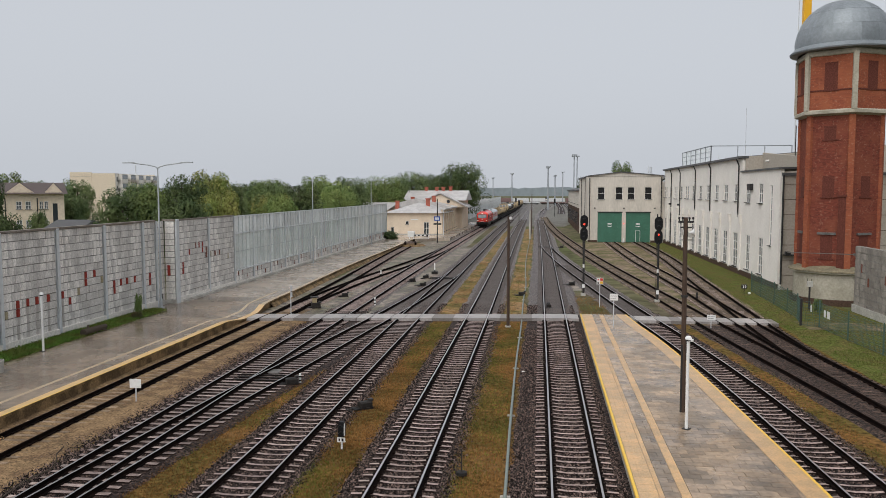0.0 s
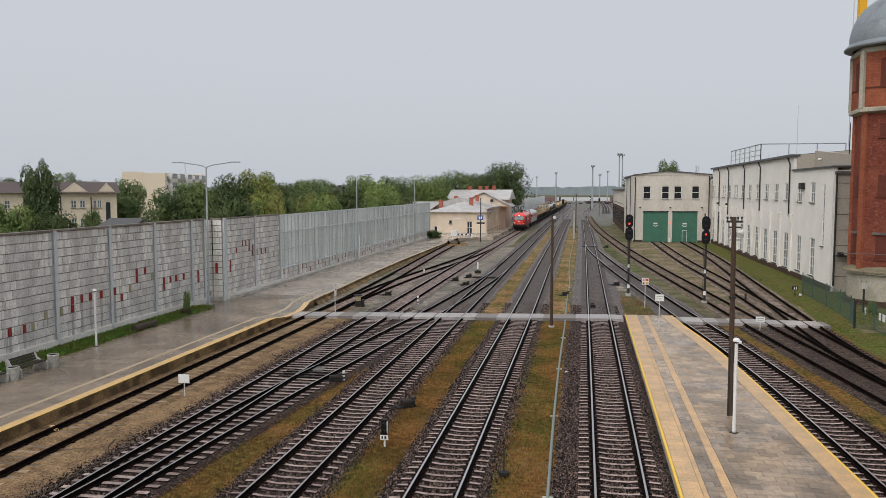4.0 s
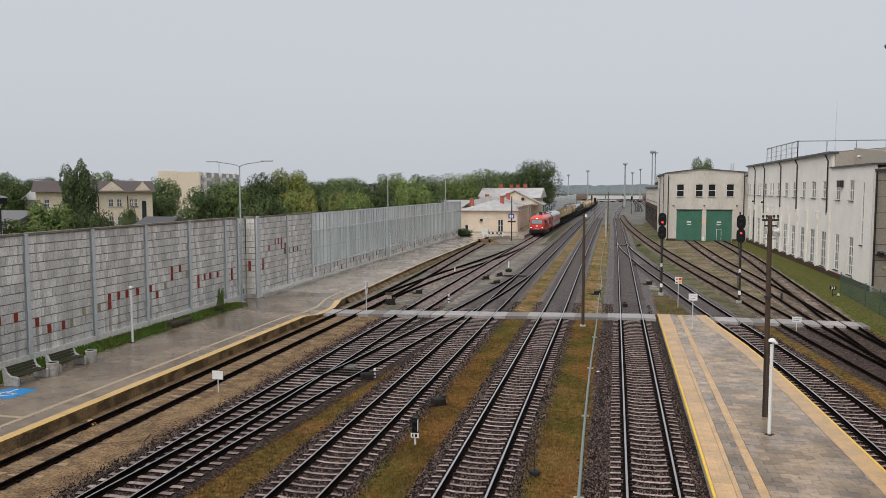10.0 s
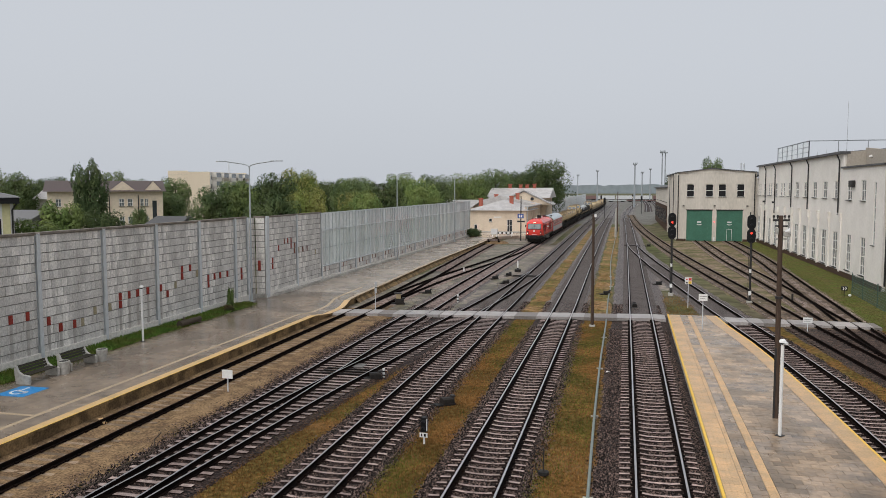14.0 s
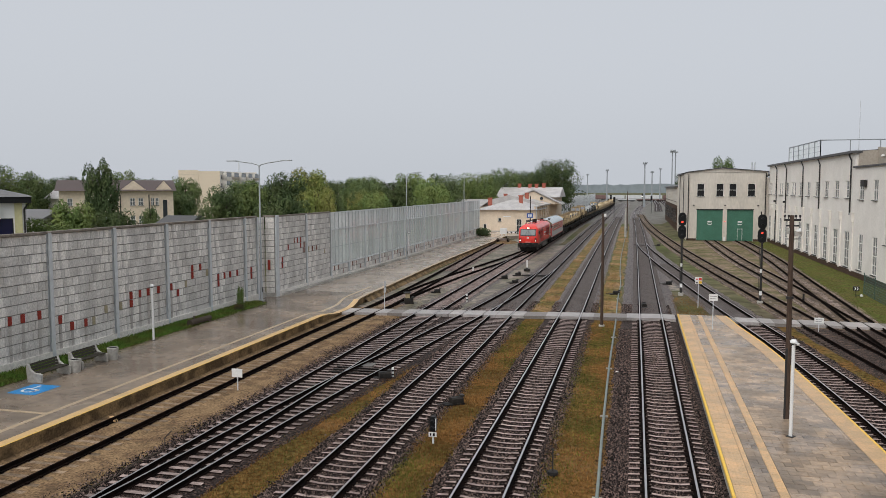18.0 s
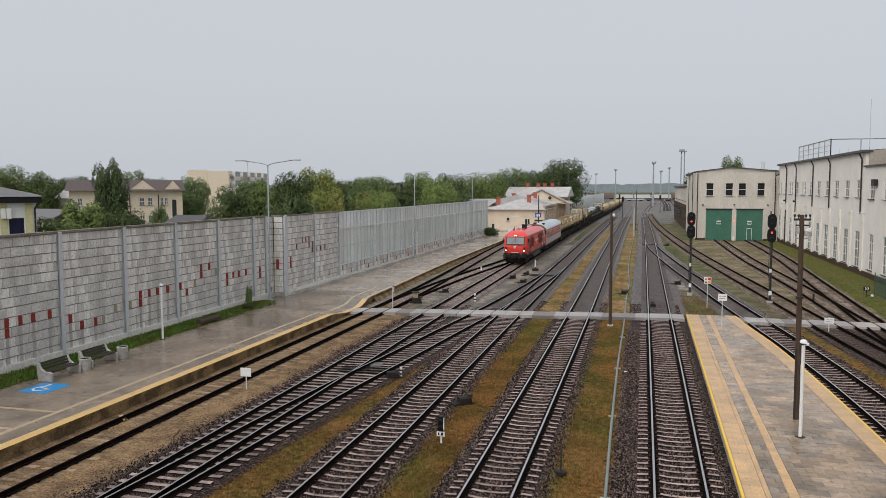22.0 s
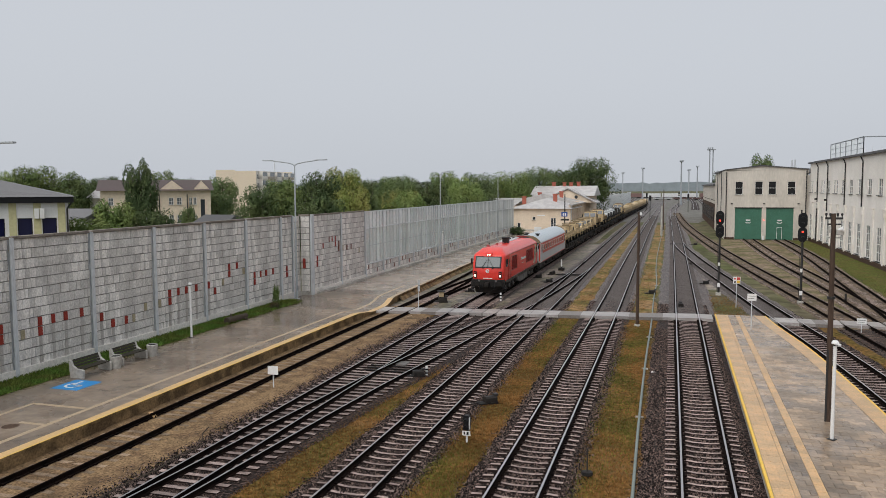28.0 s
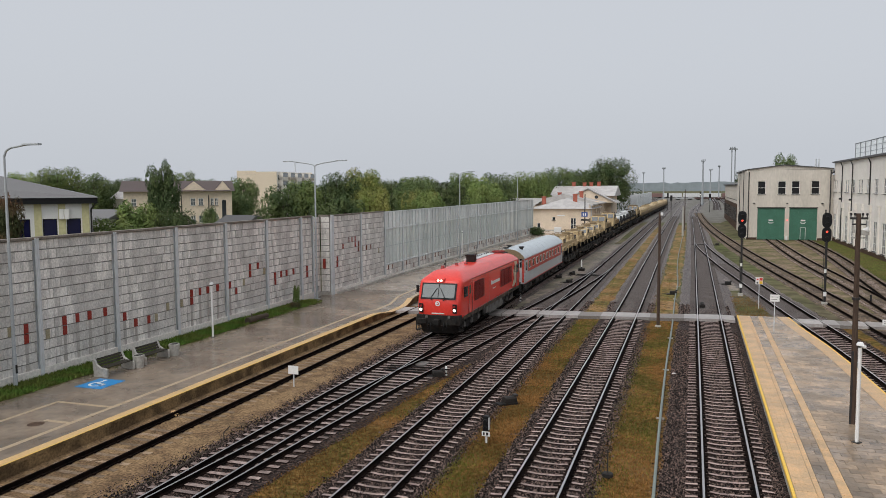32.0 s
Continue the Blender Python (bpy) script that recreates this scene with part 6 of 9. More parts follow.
def mesh_fence():
    t = thing("mesh_fence", pose(0, 0, -0.25), "green wire mesh fence on thin posts beside the grass", "fence")
    pts = [(20.6, 77.5), (20.4, 73.5), (20.2, 68.8), (20.0, 64.6), (19.7, 61.2), (19.0, 58.2), (20.0, 57.4), (20.1, 52.5), (20.4, 48.0), (20.6, 42.0)]
    h = 1.85
    for i, (x, y) in enumerate(pts):
        part("post", Mesh().tube((0, 0, 0), (0, 0, h + 0.15), 0.045 if i != 5 else 0.09, None, 8), "green_fence" if i != 5 else "dark_metal", t, at=pose(x, y, 0))
    for (xa, ya), (xb, yb) in zip(pts, pts[1:]):
        m = Mesh()
        d = Vector((xb - xa, yb - ya, 0))
        n = max(2, int(d.length / 0.15))
        for k in range(n + 1):
            p = Vector((xa, ya, 0)) + d * (k / n)
            m.box(p.x - 0.007, p.x + 0.007, p.y - 0.007, p.y + 0.007, 0.05, h)
        for k in range(9):
            z = 0.1 + k * 0.215
            q = d.normalized().cross(Vector((0, 0, 1))) * 0.008
            m.hull([Vector((xa, ya, z)) - q, Vector((xb, yb, z)) - q, Vector((xb, yb, z)) + q, Vector((xa, ya, z)) + q,
                    Vector((xa, ya, z + 0.018)) - q, Vector((xb, yb, z + 0.018)) - q, Vector((xb, yb, z + 0.018)) + q, Vector((xa, ya, z + 0.018)) + q],
                   [(4, 5, 6, 7), (0, 1, 5, 4), (2, 3, 7, 6), (0, 3, 2, 1)])
        part("mesh_panel", m, "green_fence", t, "green welded mesh")
    for y, w in ((55.6, 0.5), (56.3, 0.34), (58.9, 0.3)):
        part("notice", Mesh().box(-0.02, 0.0, -w / 2, w / 2, 0.95, 1.45), "white_paint", t, "small white notice", at=pose(19.92 if y > 57.5 else 19.98, y, 0))


mesh_fence()


def meter_box():
    t = thing("cabinet", pose(22.25, 66.3, -0.25), "grey meter box on a thin dark post", "cabinet")
    part("post", Mesh().box(-0.06, 0.06, -0.06, 0.06, 0, 1.9), "dark_metal", t)
    part("box", Mesh().box(-0.21, 0.21, -0.13, 0.13, 1.9, 2.38), "concrete", t, bevel=0.02)
    part("antenna", Mesh().box(-0.19, -0.16, 0, 0.03, 2.38, 2.62).box(0.12, 0.15, 0, 0.03, 2.38, 2.58), "dark_metal", t)


meter_box()
tagged(part("overhead_cable", Mesh().pipe([(24.3, 78.75, 3.54), (23.6, 75.6, 3.79), (22.55, 73.2, 3.96), (22.4, 71.0, 4.12), (23.2, 69.0, 4.24), (25.47, 65.85, 4.4)], 0.035, 6).box(25.4, 25.5, 65.75, 65.9, 4.3, 4.5), "loco_grey"), "grey cable from the lamp shelf to the block wall", "cable")


# ---- station ----
def hip_roof(m, x0, x1, y0, y1, z0, z1, inset, over=0.5):
    x0, x1, y0, y1 = x0 - over, x1 + over, y0 - over, y1 + over
    xm = (x0 + x1) / 2
    p = [(x0, y0, z0), (x1, y0, z0), (x1, y1, z0), (x0, y1, z0), (xm, y0 + inset, z1), (xm, y1 - inset, z1)]
    return m.hull(p, [(0, 1, 4), (1, 2, 5, 4), (2, 3, 5), (3, 0, 4, 5), (0, 3, 2, 1)])


def seams(parent, xa, xb, y0, z0, xm, ym, z1, n, over=0.5):
    """Standing seams on the hip that faces the camera."""
    for i in range(n + 1):
        f = i / n
        x = xa + (xb - xa) * f
        k = 1 - abs(2 * f - 1)
        part("seam", Mesh().tube((x, y0, z0 + 0.02), (x + (xm - x) * 0.0, y0 + (ym - y0) * k, z0 + (z1 - z0) * k + 0.03), 0.03, 0.03, 4), "roof_grey", parent)


def chimney(parent, x, y, z, h, w=0.8):
    h *= 0.85
    c = part("chimney", Mesh().box(-w / 2, w / 2, -w / 2, w / 2, 0, h), "chimney_brick", parent, "red brick chimney", at=pose(x, y, z))
    part("cap", Mesh().box(-w / 2 - 0.12, w / 2 + 0.12, -w / 2 - 0.12, w / 2 + 0.12, h, h + 0.16), "chimney_brick", c)


def station():
    t = thing("station_building", pose(0, 0, 0), "cream railway station with grey metal roofs and red chimneys", "building")
    # single-storey front wing
    x0, x1, y0, y1 = -32.2, -20.2, 161, 178
    facade(t, pose(x0, y0, -0.1), x1 - x0, 5.0, [(4.1, 2.6, 0.7, 0.7, 1, 1), (8.0, 0.5, 1.1, 2.6, 2, 2), (0.9, 0.3, 0.7, 1.7, 1, 1)], "cream_wall", label="cream rendered end wall")
    part("sign_bar", Mesh().box(-27.0, -25.4, y0 - 0.06, y0, 3.4, 3.6), "white_paint", t)
    part("roof", hip_roof(Mesh(), x0, x1, y0, y1, 4.9, 7.0, 6.5, 0.7), "roof_grey", t, "pale grey metal hip roof")
    seams(t, x0 - 0.6, x1 + 0.6, y0 - 0.7, 4.92, (x0 + x1) / 2, y0 + 6.0, 7.0, 16)
    part("plinth", Mesh().box(x0 - 0.05, x1 + 0.05, y0 - 0.06, y0 + 0.1, -0.3, 0.5), "concrete", t)
    # long flank along the platform
    wins = [(2.0 + 3.9 * k, 1.0, 1.2, 2.6, 2, 3) for k in range(14)]
    facade(t, pose(-20.2, y0 + 0.35, -0.1, 0, 0, 90), 57, 5.9, [w for w in wins], "cream_wall", label="cream flank with tall windows")
    pil = Mesh().box(-0.25, 0.25, -0.2, 0.0, 0, 5.7).data("pilaster", "cream_wall")
    for k in range(15):
        part("pilaster", pil, None, t, at=pose(-20.2, y0 + 0.6 + 3.9 * k, -0.1, 0, 0, 90))
    part("eave_edge", Mesh().box(-20.4, -19.6, y0, 218.5, 5.6, 5.85), "roof_grey", t)
    part("wall", Mesh().box(-36, -20.2, 177, 177.3, -0.1, 6.2).box(-36, -20.4, 218, 218.3, -0.1, 6), "cream_wall", t)
    part("roof", Mesh().prism([(-36.5, 5.9), (-28.3, 7.9), (-19.7, 5.8), (-19.7, 5.65), (-36.5, 5.8)], "y", 176.5, 190), "roof_grey", t, "pale grey gabled roof")
    part("gable", Mesh().prism([(-36.0, 5.8), (-28.3, 7.7), (-20.3, 5.7)], "y", 176.6, 176.9), "cream_wall", t)
    # taller middle block, its ridge across the view
    part("wall", Mesh().box(-33, -18.9, 190, 206, -0.1, 7.3), "cream_wall", t, "taller cream middle block")
    part("roof", Mesh().prism([(189.2, 7.25), (198, 9.7), (206.8, 7.25)], "x", -33.8, -17.9), "roof_grey", t, "grey metal roof of the middle block")
    part("gable", Mesh().prism([(-31.0, 5.6), (-24.0, 8.75), (-17.6, 5.6)], "y", 187.0, 187.3), "cream_wall", t, "cream gable front")
    part("gable_roof", Mesh().prism([(-31.6, 5.5), (-24.0, 8.95), (-17.1, 5.5), (-17.1, 5.75), (-24.0, 9.2), (-31.6, 5.75)], "y", 186.5, 196), "roof_grey", t)
    part("round_window", Mesh().tube((-22.0, 186.8, 7.0), (-22.0, 186.99, 7.0), 0.4, 0.4, 12), "window_glass", t)
    for x, y, z, h in ((-24.0, 166, 5.6, 2.6), (-31.5, 170, 5.6, 1.9), (-24.6, 180, 6.6, 2.0), (-30.0, 182, 7.0, 1.2), (-29.0, 198, 9.2, 1.5), (-26.3, 198, 9.2, 1.4), (-24.6, 198, 9.2, 1.4), (-22.7, 198, 9.2, 1.6)):
        chimney(t, x, y, z, h)
    part("downpipe", Mesh().pipe([(-19.95, 161.0, 5.6), (-19.95, 161.0, 0)], 0.08, 6), "galvanised", t)
    # old flat annex behind the wall
    part("annex_roof", Mesh().hull([(-41, 163, 5.3), (-32.6, 163, 5.3), (-32.6, 178, 6.9), (-41, 178, 6.9)], [(0, 1, 2, 3)]), "roof_grey", t)
    part("annex_wall", Mesh().box(-40.5, -32.3, 163.5, 177, -0.1, 5.25), "cream_wall", t)


station()


def station_fittings():
    t = thing("station_sign", pose(-19.0, 143.8, 0.0), "blue platform number sign on a tall dark post", "sign")
    part("post", Mesh().tube((0, 0, -0.25), (0, 0, 8.1), 0.12, 0.09, 8), "dark_metal", t)
    b = part("board", Mesh().box(-0.62, 0.52, -0.16, -0.08, 3.95, 4.8), "sign_blue", t, "blue board")
    part("text_bar", Mesh().box(-0.36, -0.12, -0.17, -0.16, 4.12, 4.6).box(0.02, 0.26, -0.17, -0.16, 4.12, 4.6), "white_paint", b)
    part("bracket", Mesh().box(-0.75, 0.75, -0.1, 0.1, 3.2, 3.5), "dark_metal", t)
    # buffer at the end of the siding and a striped barrier
    t = thing("buffer_stop", pose(-22.6, 134.5, -0.25), "low earth-brown buffer stop at the end of the siding", "buffer stop")
    part("beam", Mesh().box(-1.2, 1.2, -0.2, 0.2, 0.5, 0.85), "sleeper_old", t, bevel=0.03)
    for dx in (-0.9, 0.9):
        part("strut", Mesh().hull([(dx - 0.15, -0.2, 0.9), (dx + 0.15, -0.2, 0.9), (dx + 0.15, 1.8, 0), (dx - 0.15, 1.8, 0), (dx - 0.15, -0.2, 0), (dx + 0.15, -0.2, 0)], [(0, 1, 2, 3), (4, 5, 1, 0), (1, 5, 2), (0, 3, 4)]), "rust_rail", t)
    part("mound", Mesh().lathe([(2.6, 0), (2.0, 0.3), (1.0, 0.42), (0, 0.45)], 14, 0, 1.6), "sand", t, smooth=True)
    t = thing("barrier", pose(-22.5, 146.3, PLAT_Z), "white barrier with a striped beam across the platform", "barrier")
    part("beam", Mesh().box(-1.6, 1.6, -0.05, 0.05, 0.55, 0.85), "white_paint", t)
    for i in range(4):
        part("stripe", Mesh().box(-1.4 + i * 0.8, -1.05 + i * 0.8, -0.06, 0.06, 0.56, 0.84), "black_paint", t)
    part("cabinet", Mesh().box(-2.6, -1.3, -0.3, 0.3, 0.4, 1.5), "white_paint", t, "white cabinet", bevel=0.03)
    for dx in (-2.3, -1.5, 1.4):
        part("leg", Mesh().box(dx - 0.06, dx + 0.06, -0.2, 0.2, 0, 0.56), "white_paint", t)
    # platform in front of the station
    t = thing("platform_station", pose(0, 0, 0), "paved platform in front of the station", "platform", kind="structure")
    part("paving", Mesh().hull([(-20.2, 150, PLAT_Z), (-17.4, 150, PLAT_Z), (-17.1, 230, PLAT_Z), (-20.2, 230, PLAT_Z), (-17.4, 150, -0.3), (-17.1, 230, -0.3), (-20.2, 150, -0.3)], [(0, 1, 2, 3), (1, 4, 5, 2), (0, 6, 4, 1)]), "asphalt_far", t)
    part("paving", Mesh().hull([(-31.9, 146, PLAT_Z), (-23.7, 146, PLAT_Z), (-20.2, 150, PLAT_Z), (-20.2, 161.5, PLAT_Z), (-32.3, 161.5, PLAT_Z), (-23.7, 146, -0.3), (-20.2, 150, -0.3)], [(0, 1, 2, 3, 4), (1, 5, 6, 2)]), "asphalt_far", t)


station_fittings()


# ---- houses behind the wall ----
def white_house():
    t = thing("office_house", pose(-48.65, 53.1, -0.25, 0, 0, 43), "white and yellow office with blue windows and a grey roof", "house")
    # front faces the camera, long side runs away to the left
    L = 34
    wins = [(L - a, 5.2, 1.08, 2.15, 1, 1) for a in (2.0, 3.8, 5.8, 7.6, 9.4, 11.2, 13.0)]
    facade(t, pose(-L, 0, 0), L, 8.9, wins, "white_paint", glass="navy_glass", frame="black_paint", label="white wall")
    for u in (L - 0.82, L - 2.62, L - 4.41, L - 6.25, L - 8.1):
        part("pier", Mesh().box(-L + u, -L + u + 0.56, -0.08, 0.02, 0, 8.8), "lime_wall", t, "pale yellow wall strip")
    part("wall", Mesh().box(-0.4, 0.0, 0.35, 16, 0, 8.9).box(-L, 0, 15.7, 16, 0, 8.9), "lime_wall", t)
    part("fascia", Mesh().box(-L - 0.8, 0.42, -0.6, 16.6, 8.6, 9.1), "black_paint", t, "black eaves fascia")
    part("roof", hip_roof(Mesh(), -L, 0, 0, 16, 9.1, 10.9, 5.0, 0.5), "office_roof", t)
    m = Mesh().hull([(-L - 0.9, -0.7, 9.1), (0.5, -0.7, 9.1), (0.5, 16.9, 9.1), (-L - 0.9, 16.9, 9.1), (-L + 8, 8, 11.2), (-8, 8, 11.2)], [(0, 1, 5, 4), (1, 2, 5), (2, 3, 4, 5), (3, 0, 4)])
    part("roof_sheet", m, "office_roof", t, "wet grey hip roof")
    part("downpipe", Mesh().pipe([(0.3, -0.3, 8.7), (-0.1, -0.12, 8.1), (-0.1, -0.12, 0)], 0.07, 6), "dark_metal", t)
    for dx in (-2.55, -2.15):
        part("air_conditioner", Mesh().box(dx, dx + 0.36, -0.45, -0.1, 7.3, 8.15), "white_frame", t, "white outdoor unit", bevel=0.04)


white_house()


def yellow_house_row():
    t = thing("apartment_house", pose(-76.9, 117.0, -0.25, 0, 0, 37), "yellow two-storey house with gables and a brown roof", "house")
    L = 17.6
    wins = []
    for u in (L - 6.9, L - 5.6, L - 3.6, L - 2.9, L - 9.6, L - 11.0, L - 13.6, L - 16.4):
        for z in (3.9, 6.9):
            wins.append((u, z, 0.55 if u > L - 4 else 0.8, 1.25, 2, 2))
    facade(t, pose(-L, 0, 0), L, 9.5, wins, "yellow_house", glass="glass_pale", label="pale yellow wall")
    part("wall", Mesh().box(-0.35, 0, 0.35, 13, 0, 9.5).box(-L, -L + 0.35, 0.35, 13, 0, 9.5).box(-L, 0, 13, 13.3, 0, 9.5), "yellow_house", t)
    part("roof", Mesh().prism([(-0.9, 9.35), (6.5, 11.2), (14, 9.35)], "x", -L - 0.6, 0.5), "roof_brown", t, "brown sheet roof")
    for u, w in ((-6.3, 2.1), (-1.5, 1.4)):
        part("gable", Mesh().prism([(u - w, 9.45), (u + w, 9.45), (u, 11.1)], "y", -0.06, 0.3), "yellow_house", t, "small pale gable")
        part("gable_roof", Mesh().hull([(u - w - 0.05, -0.1, 9.35), (u, -0.1, 11.2), (u + w + 0.05, -0.1, 9.35), (u, 6.5, 11.1)], [(0, 1, 3), (1, 2, 3)]), "roof_brown", t)
    for u in (-8.4, -3.9):
        part("downpipe", Mesh().pipe([(u, -0.15, 8.7), (u, -0.15, 0)], 0.08, 6), "dark_metal", t)
    part("stair_window", Mesh().box(-1.7, -1.0, -0.05, 0.02, 2.0, 7.8), "window_glass", t)


yellow_house_row()


def panel_block():
    t = thing("apartment_block", pose(-136.5, 235, -0.25, 0, 0, 11), "beige panel apartment block with glazed balconies", "apartment block")
    h, L = 15.9, 42.0
    part("wall", Mesh().box(-14.2, -7.4, 0, 0.35, 0, h), "yellow_house", t, "blank beige end wall")
    part("wall", Mesh().box(-7.4, 0.0, 0.12, 0.45, 0, h - 0.35), "yellow_house", t, "blank beige end wall")
    for r in range(1, 6):
        part("panel_joint", Mesh().box(-14.2, -7.4, -0.02, 0.0, r * 2.9 - 0.03, r * 2.9 + 0.03), "taupe_wall", t)
    facade(t, pose(0, 0.45, 0, 0, 0, 90), L, h - 0.35, [(1.0 + 2.8 * k, 1.3 + 2.9 * r, 1.5, 1.5, 2, 1) for k in range(14) for r in range(5)], "white_wall")
    part("wall", Mesh().box(-14.2, -13.85, 0.35, L, 0, h).box(-14.2, 0, L, L + 0.35, 0, h), "yellow_house", t)
    part("roof", Mesh().box(-14.0, -0.2, 0.2, L, h - 0.6, h - 0.4), "concrete", t, "flat grey roof")
    side = Mesh().box(0, 1.35, 0, 0.12, 0, 2.9).data("balcony_side", "white_wall")
    for k in range(5):
        for r in range(1, 6):
            y = 3.0 + 8.2 * k
            b = part("balcony", Mesh().box(0, 1.35, 0, 5.4, 0, 1.1), "white_wall" if (k + r) % 3 else "taupe_wall", t, "glazed balcony", at=pose(0, y, 2.9 * (r - 1) + 1.0))
            part("balcony_side", side, None, b)
            part("pane", Mesh().box(0.1, 1.3, 0.13, 5.3, 1.15, 2.5), "glass_pale", b)
            part("balcony_roof", Mesh().box(0, 1.4, 0, 5.4, 2.55, 2.7), "concrete", b)
    part("mast", Mesh().tube((-3, 30, h), (-3, 30, h + 3.5), 0.25, 0.2, 8), "galvanised", t, "short roof aerial")


panel_block()


def small_house(x, y, w, d, h, roof_h, roof_mat, wall, label):
    t = thing("house", pose(x, y, -0.25), label, "house")
    facade(t, pose(0, 0, 0), w, h, [(w * 0.2, h * 0.25, 1.1, 1.3, 2, 1), (w * 0.6, h * 0.25, 1.1, 1.3, 2, 1), (w * 0.25, h * 0.68, 1.0, 1.1, 1, 1), (w * 0.62, h * 0.68, 1.0, 1.1, 1, 1)], wall)
    part("wall", Mesh().box(0, 0.3, 0.35, d, 0, h).box(w - 0.3, w, 0.35, d, 0, h).box(0, w, d, d + 0.3, 0, h), wall, t)
    part("roof", Mesh().prism([(-0.6, h - 0.2), (d / 2, h + roof_h), (d + 0.9, h - 0.2)], "x", -0.5, w + 0.5), roof_mat, t)
    return t


small_house(-65.0, 95, 4.4, 6, 4.9, 1.0, "roof_dark", "white_wall", "low white house with a dark grey roof")
small_house(-69.0, 72, 4.6, 6, 6.4, 1.0, "office_roof", "white_frame", "small pale house with a grey roof and a carport")
small_house(-112, 128, 16, 10, 8.0, 3.0, "roof_grey", "white_wall", "pale house with a grey-blue roof")
small_house(-79, 150, 14, 10, 6.5, 1.6, "roof_dark", "brick_dark", "low brown outbuilding with a dark roof")
small_house(-104, 260, 22, 12, 9.5, 2.0, "roof_dark", "yellow_house", "long yellow house beyond the trees")


# ---- far end of the yard ----
def light_mast(x, y, h, twin=False):
    t = thing("light_mast", pose(x, y, -0.25), "tall grey lattice floodlight mast in the distance", "light mast", "yard light masts")
    part("mast", Mesh().tube((0, 0, 0), (0, 0, h), 0.55 if not twin else 0.28, 0.3 if not twin else 0.22, 8), "mast_grey", t)
    if twin:
        part("mast", Mesh().tube((1.3, 0, 0), (1.3, 0, h), 0.28, 0.22, 8), "mast_grey", t)
    part("platform", Mesh().box(-1.0, 1.0 + 1.3 * twin, -1.0, 1.0, h, h + 0.5), "mast_grey", t)
    for k in range(3):
        part("floodlight", Mesh().box(-0.9 + 0.8 * k, -0.3 + 0.8 * k, -1.2, -0.9, h + 0.5, h + 1.1), "mast_grey", t)


light_mast(15.2, 345, 24.8, True)
light_mast(4.6, 410, 21.8)
light_mast(-18.5, 530, 21.0)
light_mast(-38, 640, 20.0)
light_mast(10.5, 520, 19.5)
light_mast(18.0, 600, 23.5)


def far_things():
    # row of white and red wagons across the far end
    for k in range(17):
        x = -95 + 14.6 * k
        red = k in (1, 4, 8)
        t = thing("wagon", pose(x, 640 + 0.12 * x, -0.25), "distant red freight wagon on a far track" if red else "distant white freight wagon on a far track", "wagon", "far wagons")
        part("body", Mesh().box(0, 13.8, -1.5, 1.5, 1.1, 4.0), "wagon_rust" if red else "far_white", t, bevel=0.1)
        part("frame", Mesh().box(0.2, 13.6, -1.3, 1.3, 0.75, 1.1), "under_black", t)
        for dx in (1.5, 3.3, 10.5, 12.3):
            part("wheel", Mesh().tube((dx, -0.8, 0.65), (dx, -0.65, 0.65), 0.45, 0.45, 10), "under_black", t)
        part("bogie", Mesh().box(1.0, 3.8, -0.6, 0.6, 0.25, 0.75).box(10.0, 12.8, -0.6, 0.6, 0.25, 0.75), "under_black", t)
    for k in range(9):
        x = -12 + 13.2 * k
        t = thing("wagon", pose(x, 560 + 0.1 * x, -0.25), "distant rust-coloured open wagon on a far track" if k % 3 else "distant pale flat wagon on a far track", "wagon", "far wagons")
        part("body", Mesh().box(0, 12.4, -1.4, 1.4, 1.1, 1.7), "wagon_rust" if k % 3 else "far_white", t, bevel=0.06)
        part("frame", Mesh().box(0.2, 12.2, -1.2, 1.2, 0.7, 1.1), "under_black", t)
        part("bogie", Mesh().box(1.0, 3.4, -0.6, 0.6, 0.2, 0.7).box(9.0, 11.4, -0.6, 0.6, 0.2, 0.7), "under_black", t)
    for k, (x, y) in enumerate(((-6.5, 255), (6.0, 300), (-9.8, 330), (3.4, 380))):
        t = thing("yard_signal", pose(x, y, -0.25), "distant dark yard signal on a slim mast", "railway signal", "far signals")
        part("mast", Mesh().tube((0, 0, 0), (0, 0, 6.5), 0.1, 0.1, 6), "dark_metal", t)
        part("head", Mesh().box(-0.35, 0.35, -0.1, 0.1, 5.2, 6.8), "black_paint", t)
        if k == 3:
            part("lens", Mesh().tube((0, -0.14, 5.7), (0, -0.11, 5.7), 0.16, 0.16, 8), "white_lamp", t, "lit white lens")
    for k, x in enumerate((-22, -26.5, 9.5, 14.5, 19.0)):
        ln = spline([(x, 330), (x + (1 if x > 0 else -1) * 3, 450), (x + (1 if x > 0 else -1) * 5, 620)], 10)
        t = thing("far_track", pose(0, 0, 0), "distant yard track on dark ballast", "railway track", "yard tracks", "structure")
        part("ballast_bed", ribbon(ln, [(-1.9, -0.27), (-1.4, -0.2), (1.4, -0.2), (1.9, -0.27)]), "ballast", t)
        for s in (-1, 1):
            part("rail", ribbon(ln, [(s * 0.796 - 0.04, -0.19), (s * 0.796 - 0.036, 0), (s * 0.796 + 0.036, 0), (s * 0.796 + 0.04, -0.19)]), "rail_steel", t)
    tagged(part("yard_gravel", Mesh().hull([(-22, 215, -0.25), (7, 215, -0.25), (45, 480, -0.25), (60, 700, -0.25), (-60, 700, -0.25), (-30, 480, -0.25)], [(0, 1, 2, 3, 4, 5)]), "far_gravel"), "broad gravel of the far yard, paled by painted haze", "ground", kind="structure")


far_things()
